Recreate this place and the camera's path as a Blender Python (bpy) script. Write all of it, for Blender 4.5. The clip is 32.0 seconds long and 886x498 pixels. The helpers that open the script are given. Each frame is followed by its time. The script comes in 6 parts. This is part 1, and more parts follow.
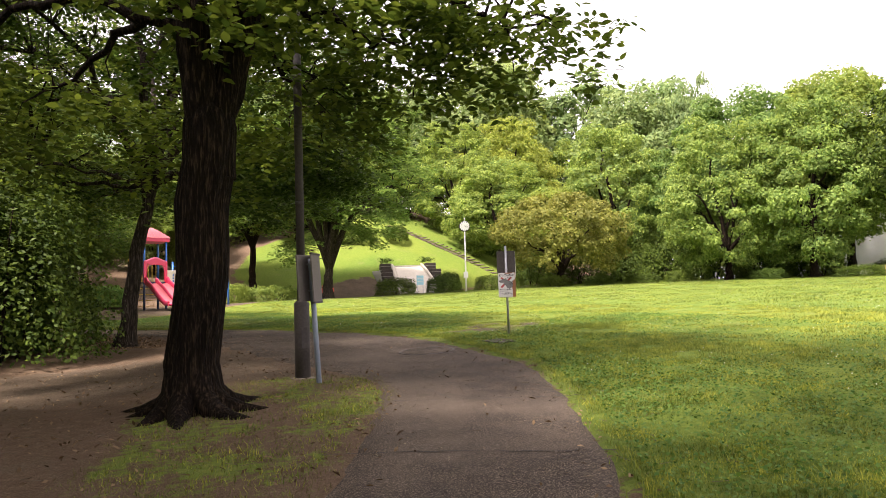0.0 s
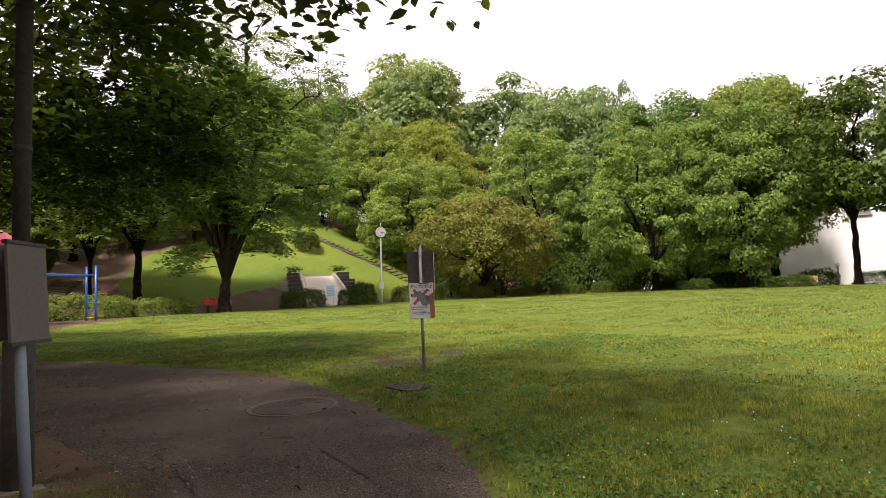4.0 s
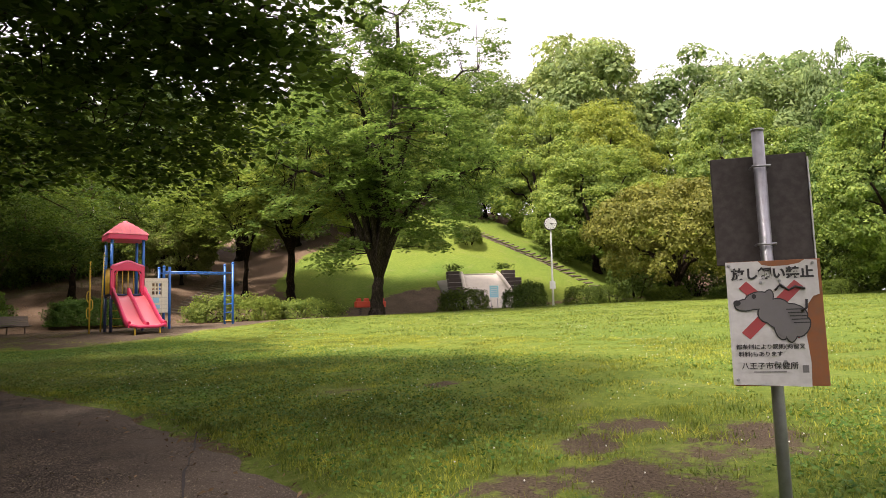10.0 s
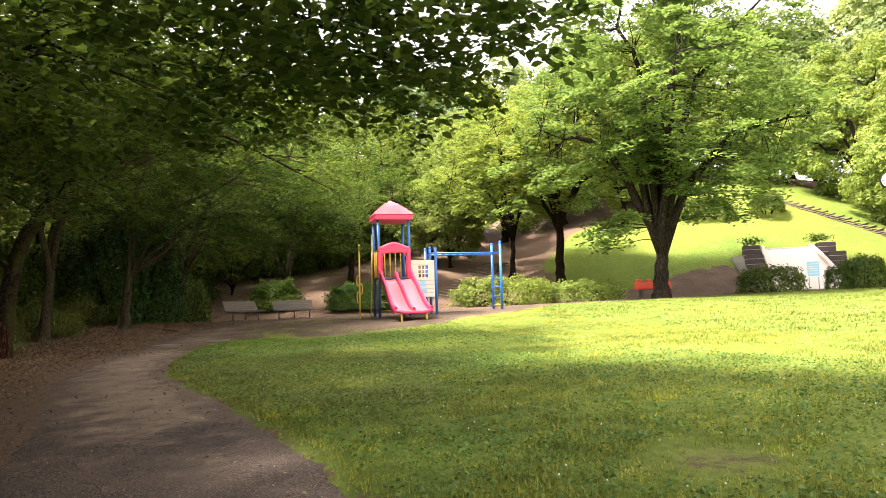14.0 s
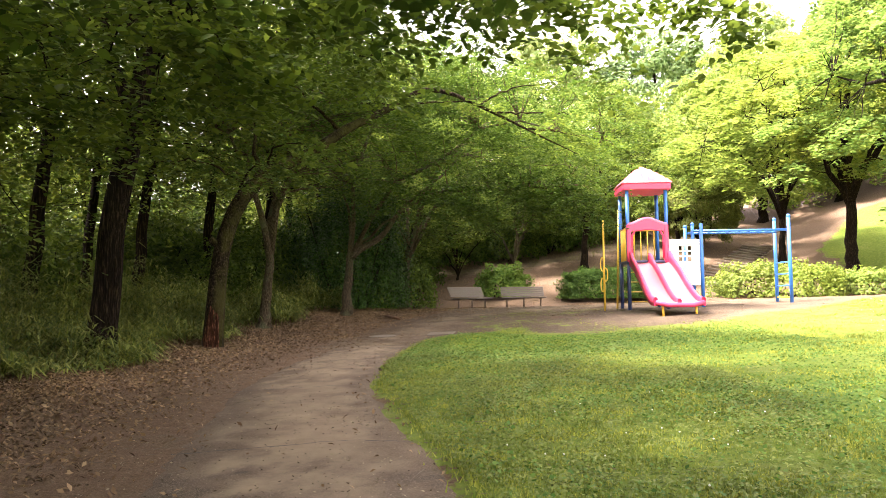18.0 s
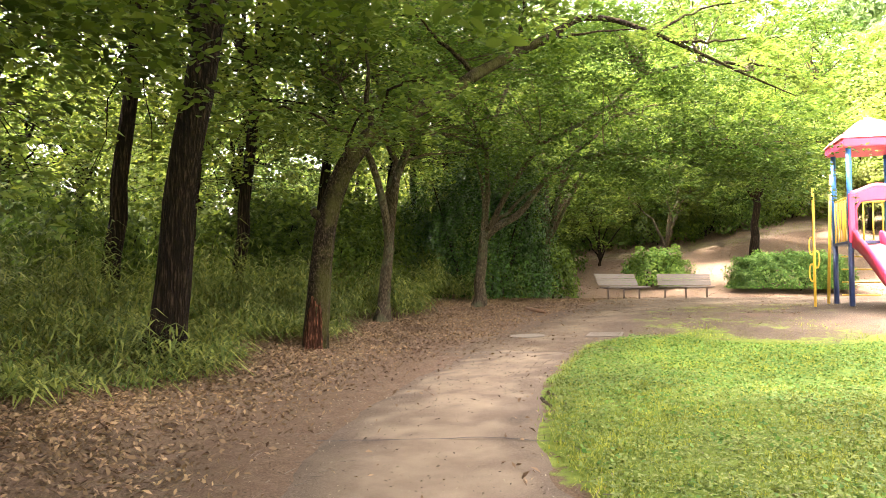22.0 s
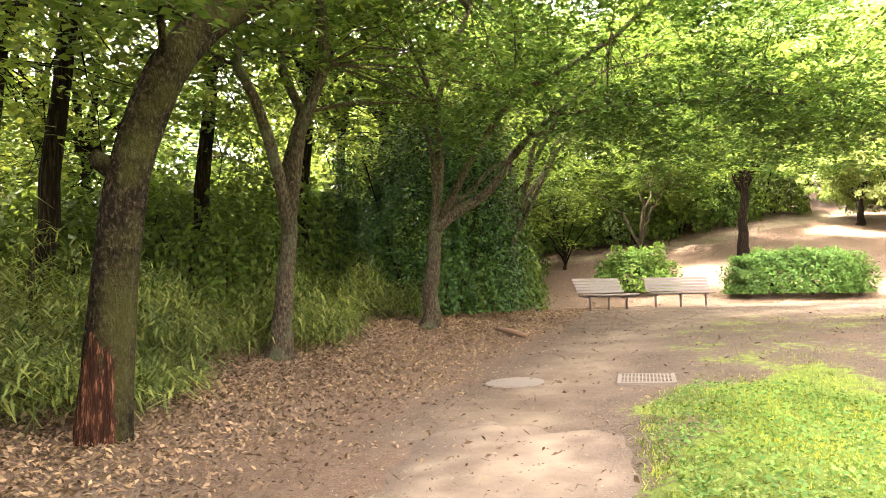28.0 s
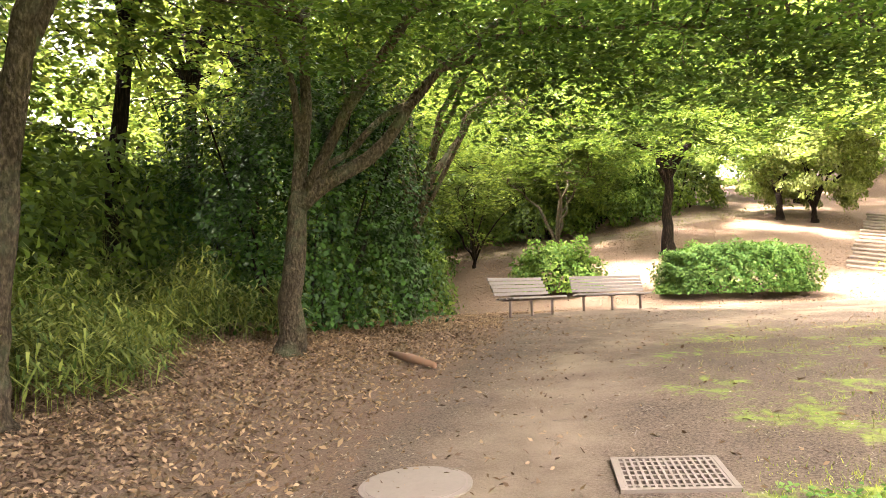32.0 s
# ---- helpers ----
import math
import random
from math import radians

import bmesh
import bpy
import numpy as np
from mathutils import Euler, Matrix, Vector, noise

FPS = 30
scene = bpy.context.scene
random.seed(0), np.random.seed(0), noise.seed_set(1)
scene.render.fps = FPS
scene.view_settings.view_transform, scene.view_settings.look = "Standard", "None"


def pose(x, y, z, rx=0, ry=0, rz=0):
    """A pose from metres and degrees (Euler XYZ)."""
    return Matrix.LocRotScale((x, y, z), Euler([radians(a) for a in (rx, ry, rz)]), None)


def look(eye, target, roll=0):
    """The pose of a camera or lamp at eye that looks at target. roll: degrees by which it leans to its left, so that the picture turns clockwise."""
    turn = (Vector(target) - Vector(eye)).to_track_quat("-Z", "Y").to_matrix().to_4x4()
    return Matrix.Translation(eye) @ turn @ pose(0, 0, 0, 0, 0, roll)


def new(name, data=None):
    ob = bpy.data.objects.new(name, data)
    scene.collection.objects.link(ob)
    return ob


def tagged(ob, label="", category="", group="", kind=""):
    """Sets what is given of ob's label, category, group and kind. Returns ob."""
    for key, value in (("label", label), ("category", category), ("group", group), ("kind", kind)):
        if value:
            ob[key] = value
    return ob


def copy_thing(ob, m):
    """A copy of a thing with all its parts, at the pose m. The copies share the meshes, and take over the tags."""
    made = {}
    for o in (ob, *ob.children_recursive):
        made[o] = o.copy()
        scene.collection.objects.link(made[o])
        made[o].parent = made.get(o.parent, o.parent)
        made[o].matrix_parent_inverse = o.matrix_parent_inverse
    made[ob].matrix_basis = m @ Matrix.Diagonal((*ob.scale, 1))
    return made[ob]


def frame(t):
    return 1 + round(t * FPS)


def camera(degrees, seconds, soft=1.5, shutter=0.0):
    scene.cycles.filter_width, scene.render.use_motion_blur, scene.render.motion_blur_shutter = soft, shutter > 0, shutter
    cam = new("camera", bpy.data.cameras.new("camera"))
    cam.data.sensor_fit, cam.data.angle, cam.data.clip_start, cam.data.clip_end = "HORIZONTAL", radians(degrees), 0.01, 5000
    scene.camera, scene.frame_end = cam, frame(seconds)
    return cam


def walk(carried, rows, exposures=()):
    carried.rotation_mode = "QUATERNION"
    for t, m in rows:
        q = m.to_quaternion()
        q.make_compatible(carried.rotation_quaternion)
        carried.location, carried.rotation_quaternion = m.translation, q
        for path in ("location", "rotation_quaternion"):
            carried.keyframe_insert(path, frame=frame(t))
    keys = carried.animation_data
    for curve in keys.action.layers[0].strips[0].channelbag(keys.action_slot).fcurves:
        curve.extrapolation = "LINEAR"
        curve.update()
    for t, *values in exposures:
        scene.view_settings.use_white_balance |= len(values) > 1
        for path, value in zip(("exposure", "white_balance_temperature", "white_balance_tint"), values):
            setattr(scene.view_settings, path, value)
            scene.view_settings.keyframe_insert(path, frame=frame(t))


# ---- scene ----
cam = camera(66.9, 32.0, 0.8)
METRES, EYE, TILT, LEAN, TURN = 30.8, 1.2, 0.0, 0.0, -27.7
ROWS = [
    (0.0, 0.0, 0.0, 0.0, 0.17, 4.64, 2.1),
    (0.5, 0.0008, 0.017, 0.0009, -1.16, 4.97, 1.94),
    (1.0, 0.0016, 0.035, 0.0015, -1.66, 5.07, 1.89),
    (1.5, 0.0033, 0.0515, 0.0022, -2.78, 5.14, 1.76),
    (2.0, 0.0047, 0.0683, 0.0029, -3.61, 5.28, 1.79),
    (2.5, 0.0072, 0.0854, 0.0035, -4.18, 5.3, 1.81),
    (3.0, 0.0098, 0.1018, 0.0042, -5.83, 5.31, 1.98),
    (3.5, 0.0127, 0.1191, 0.005, -6.47, 5.27, 2.16),
    (5.5, 0.0209, 0.1854, 0.0061, -6.77, 5.22, 2.85),
    (6.0, 0.0227, 0.2025, 0.0066, -6.73, 5.13, 3.04),
    (6.5, 0.0228, 0.2202, 0.0071, -6.23, 5.09, 3.14),
    (7.0, 0.0234, 0.2387, 0.0078, -5.04, 5.12, 3.29),
    (7.5, 0.0229, 0.2568, 0.0084, -3.53, 5.03, 3.43),
    (8.0, 0.0223, 0.2733, 0.0089, -2.61, 5.22, 3.15),
    (8.5, 0.02, 0.291, 0.0097, 0.08, 5.53, 2.67),
    (9.0, 0.0172, 0.3077, 0.0105, 4.18, 5.73, 2.23),
    (9.5, 0.0139, 0.327, 0.0115, 5.52, 5.81, 2.06),
    (10.0, 0.0098, 0.3451, 0.0124, 7.43, 5.82, 1.76),
    (10.5, 0.0053, 0.362, 0.0131, 10.37, 5.58, 1.49),
    (11.0, -0.0009, 0.3785, 0.0139, 14.93, 5.6, 1.57),
    (11.5, -0.0074, 0.3932, 0.0153, 18.85, 6.53, 1.75),
    (12.0, -0.0141, 0.4089, 0.0159, 21.25, 6.27, 2.2),
    (12.5, -0.0206, 0.4228, 0.0163, 23.22, 5.06, 2.51),
    (13.0, -0.0289, 0.436, 0.0165, 24.88, 4.51, 2.52),
    (13.5, -0.0372, 0.4482, 0.017, 26.32, 4.65, 2.18),
    (14.0, -0.0455, 0.4605, 0.0173, 29.63, 4.9, 1.65),
    (14.5, -0.055, 0.4723, 0.0179, 32.83, 4.67, 1.39),
    (15.0, -0.065, 0.4831, 0.0184, 36.4, 4.33, 1.38),
    (15.5, -0.0765, 0.4956, 0.0186, 39.25, 4.46, 1.44),
    (17.5, -0.1225, 0.5371, 0.0195, 45.49, 4.2, 0.82),
    (18.0, -0.1355, 0.5459, 0.0199, 48.34, 4.11, 0.47),
    (18.5, -0.1481, 0.5549, 0.02, 49.73, 4.22, 0.16),
    (19.0, -0.1593, 0.5619, 0.0202, 51.87, 3.91, -0.1),
    (19.5, -0.1722, 0.5698, 0.0205, 54.32, 3.53, -0.26),
    (20.0, -0.1844, 0.5768, 0.0207, 55.64, 3.15, -0.42),
    (20.5, -0.1963, 0.5836, 0.0209, 56.91, 3.05, -0.38),
    (21.0, -0.2097, 0.5918, 0.021, 57.96, 3.0, -0.25),
    (21.5, -0.221, 0.5975, 0.0214, 58.59, 2.89, -0.07),
    (22.0, -0.2322, 0.6025, 0.0219, 58.96, 2.92, -0.17),
    (22.5, -0.2444, 0.6086, 0.022, 59.57, 3.22, -0.44),
    (23.0, -0.2565, 0.6139, 0.0222, 61.05, 3.39, -0.65),
    (23.5, -0.2675, 0.6202, 0.0225, 62.08, 3.41, -0.63),
    (24.0, -0.2772, 0.6259, 0.0226, 62.09, 3.48, -0.5),
    (24.5, -0.2873, 0.6321, 0.0227, 61.86, 3.56, -0.28),
    (25.0, -0.3, 0.6393, 0.0229, 61.29, 3.51, -0.1),
    (25.5, -0.3116, 0.6472, 0.0232, 58.67, 3.39, -0.03),
    (27.5, -0.3591, 0.6823, 0.0236, 55.54, 3.59, 0.27),
    (28.0, -0.3704, 0.6915, 0.0238, 54.15, 3.59, 0.88),
    (28.5, -0.3816, 0.7015, 0.0237, 52.47, 3.41, 1.39),
    (29.0, -0.3946, 0.7112, 0.0238, 52.36, 3.38, 1.55),
    (29.5, -0.4061, 0.72, 0.0243, 51.92, 3.36, 1.48),
    (30.0, -0.4179, 0.7305, 0.025, 51.29, 3.38, 1.43),
    (30.5, -0.4289, 0.741, 0.0251, 49.79, 3.43, 1.53),
    (31.0, -0.4395, 0.7519, 0.0254, 47.6, 3.41, 1.57),
    (31.5, -0.4504, 0.7626, 0.0256, 46.62, 3.41, 1.47),
    (32.0, -0.4602, 0.773, 0.026, 45.94, 3.41, 1.43),
]
EXPOSURES = [(0.0, 1.50, 6300, 25), (1.5, 1.28, 6300, 25), (3.5, 0.68, 6300, 25), (6.0, 0.42, 6300, 25), (7.5, 0.42, 6300, 25), (9.0, 0.70, 6300, 25), (11.0, 1.35, 6300, 25), (13.0, 1.95, 6300, 25), (15.0, 2.40, 6300, 25), (17.0, 2.85, 6300, 25), (20.0, 3.60, 6300, 25), (23.0, 4.32, 6300, 25), (24.0, 4.48, 6300, 25), (28.0, 4.60, 6300, 25), (32.0, 4.52, 6300, 25)]
walk(cam, [(t, pose(0, 0, EYE, TILT, LEAN, TURN) @ pose(METRES * x, METRES * y, METRES * z, 90 + pitch, roll, yaw)) for t, x, y, z, yaw, pitch, roll in ROWS], EXPOSURES)

# ---- world and sun ----
SUN_AZ, SUN_EL = 248.0, 57.0          # compass degrees from +y towards +x, and height
world = bpy.data.worlds.new("sky")
scene.world = world
world.use_nodes = True
wn = world.node_tree.nodes
sky = wn.new("ShaderNodeTexSky")
sky.sky_type, sky.sun_disc = "NISHITA", False
sky.sun_elevation, sky.sun_rotation = radians(SUN_EL), radians(SUN_AZ)
sky.air_density, sky.dust_density, sky.ozone_density = 1.0, 6.0, 1.0
haze = wn.new("ShaderNodeMixRGB")
haze.inputs[0].default_value = 0.75
haze.inputs[2].default_value = (14.1, 13.1, 12.5, 1)
world.node_tree.links.new(sky.outputs[0], haze.inputs[1])
world.node_tree.links.new(haze.outputs[0], wn["Background"].inputs[0])
wn["Background"].inputs[1].default_value = 0.072
sun = new("sun", bpy.data.lights.new("sun", "SUN"))
sun.data.energy, sun.data.angle, sun.data.color = 5.0, radians(8.0), (1.0, 0.91, 0.79)
_az, _el = radians(SUN_AZ), radians(SUN_EL)
sun.matrix_world = look((60 * math.sin(_az) * math.cos(_el), 60 * math.cos(_az) * math.cos(_el), 60 * math.sin(_el)), (0, 0, 0))


# ---- materials ----
def material(name, rough=0.8, metal=0.0):
    m = bpy.data.materials.new(name)
    m.use_nodes = True
    b = m.node_tree.nodes["Principled BSDF"]
    b.inputs["Roughness"].default_value, b.inputs["Metallic"].default_value = rough, metal
    return m, m.node_tree.nodes, m.node_tree.links, b


def noise_tex(m, scale, detail=4.0, rough=0.6, stretch=None):
    n, l = m.node_tree.nodes, m.node_tree.links
    t = n.new("ShaderNodeTexNoise")
    t.inputs["Scale"].default_value, t.inputs["Detail"].default_value, t.inputs["Roughness"].default_value = scale, detail, rough
    co = n.new("ShaderNodeTexCoord")
    if stretch:
        mp = n.new("ShaderNodeMapping")
        mp.inputs["Scale"].default_value = stretch
        l.new(co.outputs["Object"], mp.inputs[0])
        l.new(mp.outputs[0], t.inputs["Vector"])
    else:
        l.new(co.outputs["Object"], t.inputs["Vector"])
    return t.outputs["Fac"]


def ramp(m, fac, *stops):
    r = m.node_tree.nodes.new("ShaderNodeValToRGB")
    e = r.color_ramp.elements
    while len(e) < len(stops):
        e.new(0.5)
    for i, (p, c) in enumerate(stops):
        e[i].position = p
        e[i].color = (*c, 1)
    m.node_tree.links.new(fac, r.inputs[0])
    return r.outputs[0]


def mix(m, fac, a, b, mode="MIX"):
    x = m.node_tree.nodes.new("ShaderNodeMixRGB")
    x.blend_type = mode
    for i, v in ((0, fac), (1, a), (2, b)):
        if isinstance(v, bpy.types.NodeSocket):
            m.node_tree.links.new(v, x.inputs[i])
        elif isinstance(v, (int, float)):
            x.inputs[i].default_value = v
        else:
            x.inputs[i].default_value = (*v, 1)
    return x.outputs[0]


def calc(m, op, a, b=0.0):
    x = m.node_tree.nodes.new("ShaderNodeMath")
    x.operation = op
    for i, v in ((0, a), (1, b)):
        if isinstance(v, bpy.types.NodeSocket):
            m.node_tree.links.new(v, x.inputs[i])
        else:
            x.inputs[i].default_value = v
    return x.outputs[0]


def bump(m, b, height, strength=0.4, distance=0.02):
    x = m.node_tree.nodes.new("ShaderNodeBump")
    x.inputs["Strength"].default_value, x.inputs["Distance"].default_value = strength, distance
    m.node_tree.links.new(height, x.inputs["Height"])
    m.node_tree.links.new(x.outputs[0], b.inputs["Normal"])


def attribute(m, name):
    a = m.node_tree.nodes.new("ShaderNodeAttribute")
    a.attribute_name = name
    return a.outputs["Fac"]


def painted(name, col, rough=0.45, metal=0.0, dirt=(0.12, 0.1, 0.08), wear=0.25, grain=30.0):
    m, n, l, b = material(name, rough, metal)
    big = ramp(m, noise_tex(m, 2.5), (0.35, (0, 0, 0)), (0.75, (1, 1, 1)))
    fine = ramp(m, noise_tex(m, grain), (0.4, (0, 0, 0)), (0.8, (1, 1, 1)))
    c = mix(m, calc(m, "MULTIPLY", big, wear), col, tuple(0.6 * v + 0.4 * w for v, w in zip(col, dirt)))
    l.new(mix(m, calc(m, "MULTIPLY", fine, wear * 0.8), c, dirt), b.inputs["Base Color"])
    bump(m, b, noise_tex(m, grain * 2), 0.15, 0.004)
    return m


def leaf_material(name, dark, light, trans=0.35, gloss=0.6, tufts=False):
    m, n, l, b = material(name, gloss)
    b.inputs["Specular IOR Level"].default_value = 0.15
    geo, info = n.new("ShaderNodeNewGeometry"), n.new("ShaderNodeObjectInfo")
    c = ramp(m, geo.outputs["Random Per Island"], (0.0, dark), (0.6, tuple((a + c) / 2 for a, c in zip(dark, light))), (1.0, light))
    big = ramp(m, noise_tex(m, 0.55, 2), (0.3, (0.72, 0.72, 0.72)), (0.7, (1.2, 1.18, 1.0)))
    c = mix(m, 1.0, c, big, "MULTIPLY")
    if tufts:
        c = mix(m, 1.0, c, ramp(m, noise_tex(m, 2.6, 4, 0.7), (0.36, (0.5, 0.58, 0.6)), (0.52, (1.0, 1.0, 1.0)), (0.68, (1.5, 1.32, 1.1))), "MULTIPLY")
    tint = ramp(m, info.outputs["Random"], (0.0, (0.72, 0.82, 0.84)), (1.0, (1.18, 1.1, 0.9)))
    c = mix(m, 1.0, c, tint, "MULTIPLY")
    l.new(c, b.inputs["Base Color"])
    t, s = n.new("ShaderNodeBsdfTranslucent"), n.new("ShaderNodeMixShader")
    l.new(mix(m, 1.0, c, (1.3, 1.2, 0.92), "MULTIPLY"), t.inputs[0])
    s.inputs[0].default_value = trans
    l.new(b.outputs[0], s.inputs[1])
    l.new(t.outputs[0], s.inputs[2])
    l.new(s.outputs[0], n["Material Output"].inputs[0])
    return m


def bark_material(name, dark, light, moss=None, stretch=0.14, side=None):
    m, n, l, b = material(name, 0.95)
    b.inputs["Specular IOR Level"].default_value = 0.1
    v = noise_tex(m, 34.0, 6, 0.65, (1, 1, stretch))
    c = ramp(m, v, (0.4, tuple(0.5 * q for q in dark)), (0.52, dark), (0.68, light))
    c = mix(m, 1.0, c, ramp(m, noise_tex(m, 1.3), (0.3, (0.65, 0.65, 0.65)), (0.7, (1.2, 1.2, 1.2))), "MULTIPLY")
    if moss:
        f = ramp(m, noise_tex(m, 1.9, 3), (0.5, (0, 0, 0)), (0.62, (1, 1, 1)))
        if side:
            d = n.new("ShaderNodeVectorMath")
            d.operation = "DOT_PRODUCT"
            l.new(n.new("ShaderNodeNewGeometry").outputs["Normal"], d.inputs[0])
            d.inputs[1].default_value = side
            f = ramp(m, calc(m, "ADD", calc(m, "MULTIPLY", d.outputs["Value"], 0.25), noise_tex(m, 2.6, 5)), (0.56, (0, 0, 0)), (0.78, (1, 1, 1)))
        c = mix(m, calc(m, "MULTIPLY", f, 0.7), c, moss)
    l.new(c, b.inputs["Base Color"])
    bump(m, b, v, 1.0, 0.12)
    return m


# leaves
LEAF_DEEP = leaf_material("deep_green_leaf", (0.032, 0.063, 0.012), (0.13, 0.19, 0.034), 0.42)
LEAF_MID = leaf_material("mid_green_leaf", (0.1, 0.18, 0.045), (0.3, 0.4, 0.11), 0.48)
LEAF_LIGHT = leaf_material("light_green_leaf", (0.135, 0.205, 0.04), (0.32, 0.385, 0.09), 0.48)
LEAF_WOOD = leaf_material("woodland_leaf", (0.05, 0.098, 0.02), (0.185, 0.245, 0.05), 0.44)
LEAF_MAPLE = leaf_material("maple_leaf", (0.036, 0.084, 0.016), (0.135, 0.205, 0.036), 0.36)
# greyer, bluer green for far trees: distance haze mixed into the leaf colour
LEAF_HAZE = leaf_material("hazed_grey_green_leaf", (0.13, 0.205, 0.085), (0.3, 0.385, 0.17), 0.45)
LEAF_BROWN = leaf_material("bronze_leaf", (0.095, 0.12, 0.03), (0.2, 0.222, 0.06), 0.36)
LEAF_GLOSSY = leaf_material("glossy_dark_leaf", (0.012, 0.034, 0.006), (0.058, 0.125, 0.018), 0.14, 0.45)
LEAF_AZALEA = leaf_material("azalea_leaf", (0.055, 0.13, 0.022), (0.185, 0.285, 0.06), 0.34)
LEAF_SASA = leaf_material("bamboo_grass_leaf", (0.05, 0.09, 0.018), (0.34, 0.36, 0.1), 0.4)
BLADE = leaf_material("grass_blade", (0.093, 0.155, 0.028), (0.325, 0.37, 0.08), 0.4, 0.55, True)
LEAF_WEED = leaf_material("lawn_weed_leaf", (0.14, 0.18, 0.045), (0.28, 0.31, 0.09), 0.3, 0.6)
BLADE_DRY = leaf_material("dry_grass_blade", (0.12, 0.12, 0.04), (0.25, 0.22, 0.09), 0.25, 0.6)
DEAD_LEAF = leaf_material("fallen_leaf", (0.085, 0.053, 0.033), (0.3, 0.206, 0.133), 0.1, 0.75)
BARK_DARK = bark_material("dark_bark", (0.0125, 0.0083, 0.0048), (0.062, 0.0425, 0.0255), None, 0.12)
BARK_GREY = bark_material("grey_brown_bark", (0.035, 0.028, 0.021), (0.12, 0.098, 0.072))
BARK_MOSS = bark_material("mossy_bark", (0.026, 0.018, 0.01), (0.112, 0.083, 0.05), (0.066, 0.066, 0.016), 0.7, (0.9, -0.1, 0.4))
BARK_PALE = bark_material("pale_brown_bark", (0.082, 0.063, 0.036), (0.168, 0.133, 0.08), (0.085, 0.098, 0.05), 0.5)


def soil_colour(m, fine, coarse):
    c = ramp(m, coarse, (0.32, (0.03, 0.021, 0.013)), (0.68, (0.1, 0.074, 0.046)))
    return mix(m, 0.42, c, ramp(m, fine, (0.35, (0.03, 0.021, 0.014)), (0.7, (0.3, 0.24, 0.165))))


def ground_material():
    m, n, l, b = material("park_ground", 0.97)
    b.inputs["Specular IOR Level"].default_value = 0.08
    big, mid, fine, tiny = noise_tex(m, 0.16, 3), noise_tex(m, 1.1, 5), noise_tex(m, 9.0, 6, 0.7), noise_tex(m, 55.0, 5, 0.7)
    grass = ramp(m, fine, (0.25, (0.052, 0.092, 0.014)), (0.55, (0.122, 0.172, 0.029)), (0.8, (0.205, 0.245, 0.05)))
    grass = mix(m, 1.0, grass, ramp(m, big, (0.3, (0.8, 0.9, 0.85)), (0.7, (1.25, 1.12, 1.0))), "MULTIPLY")
    thin = ramp(m, calc(m, "ADD", calc(m, "MULTIPLY", mid, 0.7), calc(m, "MULTIPLY", fine, 0.3)), (0.55, (0, 0, 0)), (0.68, (1, 1, 1)))
    straw = ramp(m, tiny, (0.3, (0.13, 0.1, 0.05)), (0.7, (0.3, 0.25, 0.13)))
    grass = mix(m, calc(m, "MULTIPLY", thin, 0.28), grass, straw)
    soil = soil_colour(m, tiny, mid)
    pale = ramp(m, mid, (0.3, (0.112, 0.085, 0.054)), (0.7, (0.21, 0.165, 0.107)))
    soil = mix(m, ramp(m, calc(m, "ADD", attribute(m, "track"), calc(m, "SUBTRACT", mid, 0.5)), (0.2, (0, 0, 0)), (0.9, (1, 1, 1))), soil, pale)
    litter = ramp(m, fine, (0.25, (0.05, 0.03, 0.02)), (0.55, (0.108, 0.076, 0.046)), (0.8, (0.225, 0.168, 0.105)))
    litter = mix(m, 0.4, litter, ramp(m, tiny, (0.3, (0.045, 0.03, 0.02)), (0.75, (0.32, 0.225, 0.145))))
    edge = calc(m, "MULTIPLY", calc(m, "SUBTRACT", calc(m, "ADD", calc(m, "MULTIPLY", mid, 0.6), calc(m, "MULTIPLY", fine, 0.4)), 0.5), 2.4)
    g = ramp(m, calc(m, "ADD", attribute(m, "lawn"), edge), (0.42, (0, 0, 0)), (0.58, (1, 1, 1)))
    d = ramp(m, calc(m, "ADD", attribute(m, "soil"), edge), (0.35, (0, 0, 0)), (0.65, (1, 1, 1)))
    c = mix(m, g, mix(m, d, litter, soil), grass)
    l.new(c, b.inputs["Base Color"])
    bump(m, b, mix(m, 0.5, fine, tiny), 1.0, 0.045)
    return m


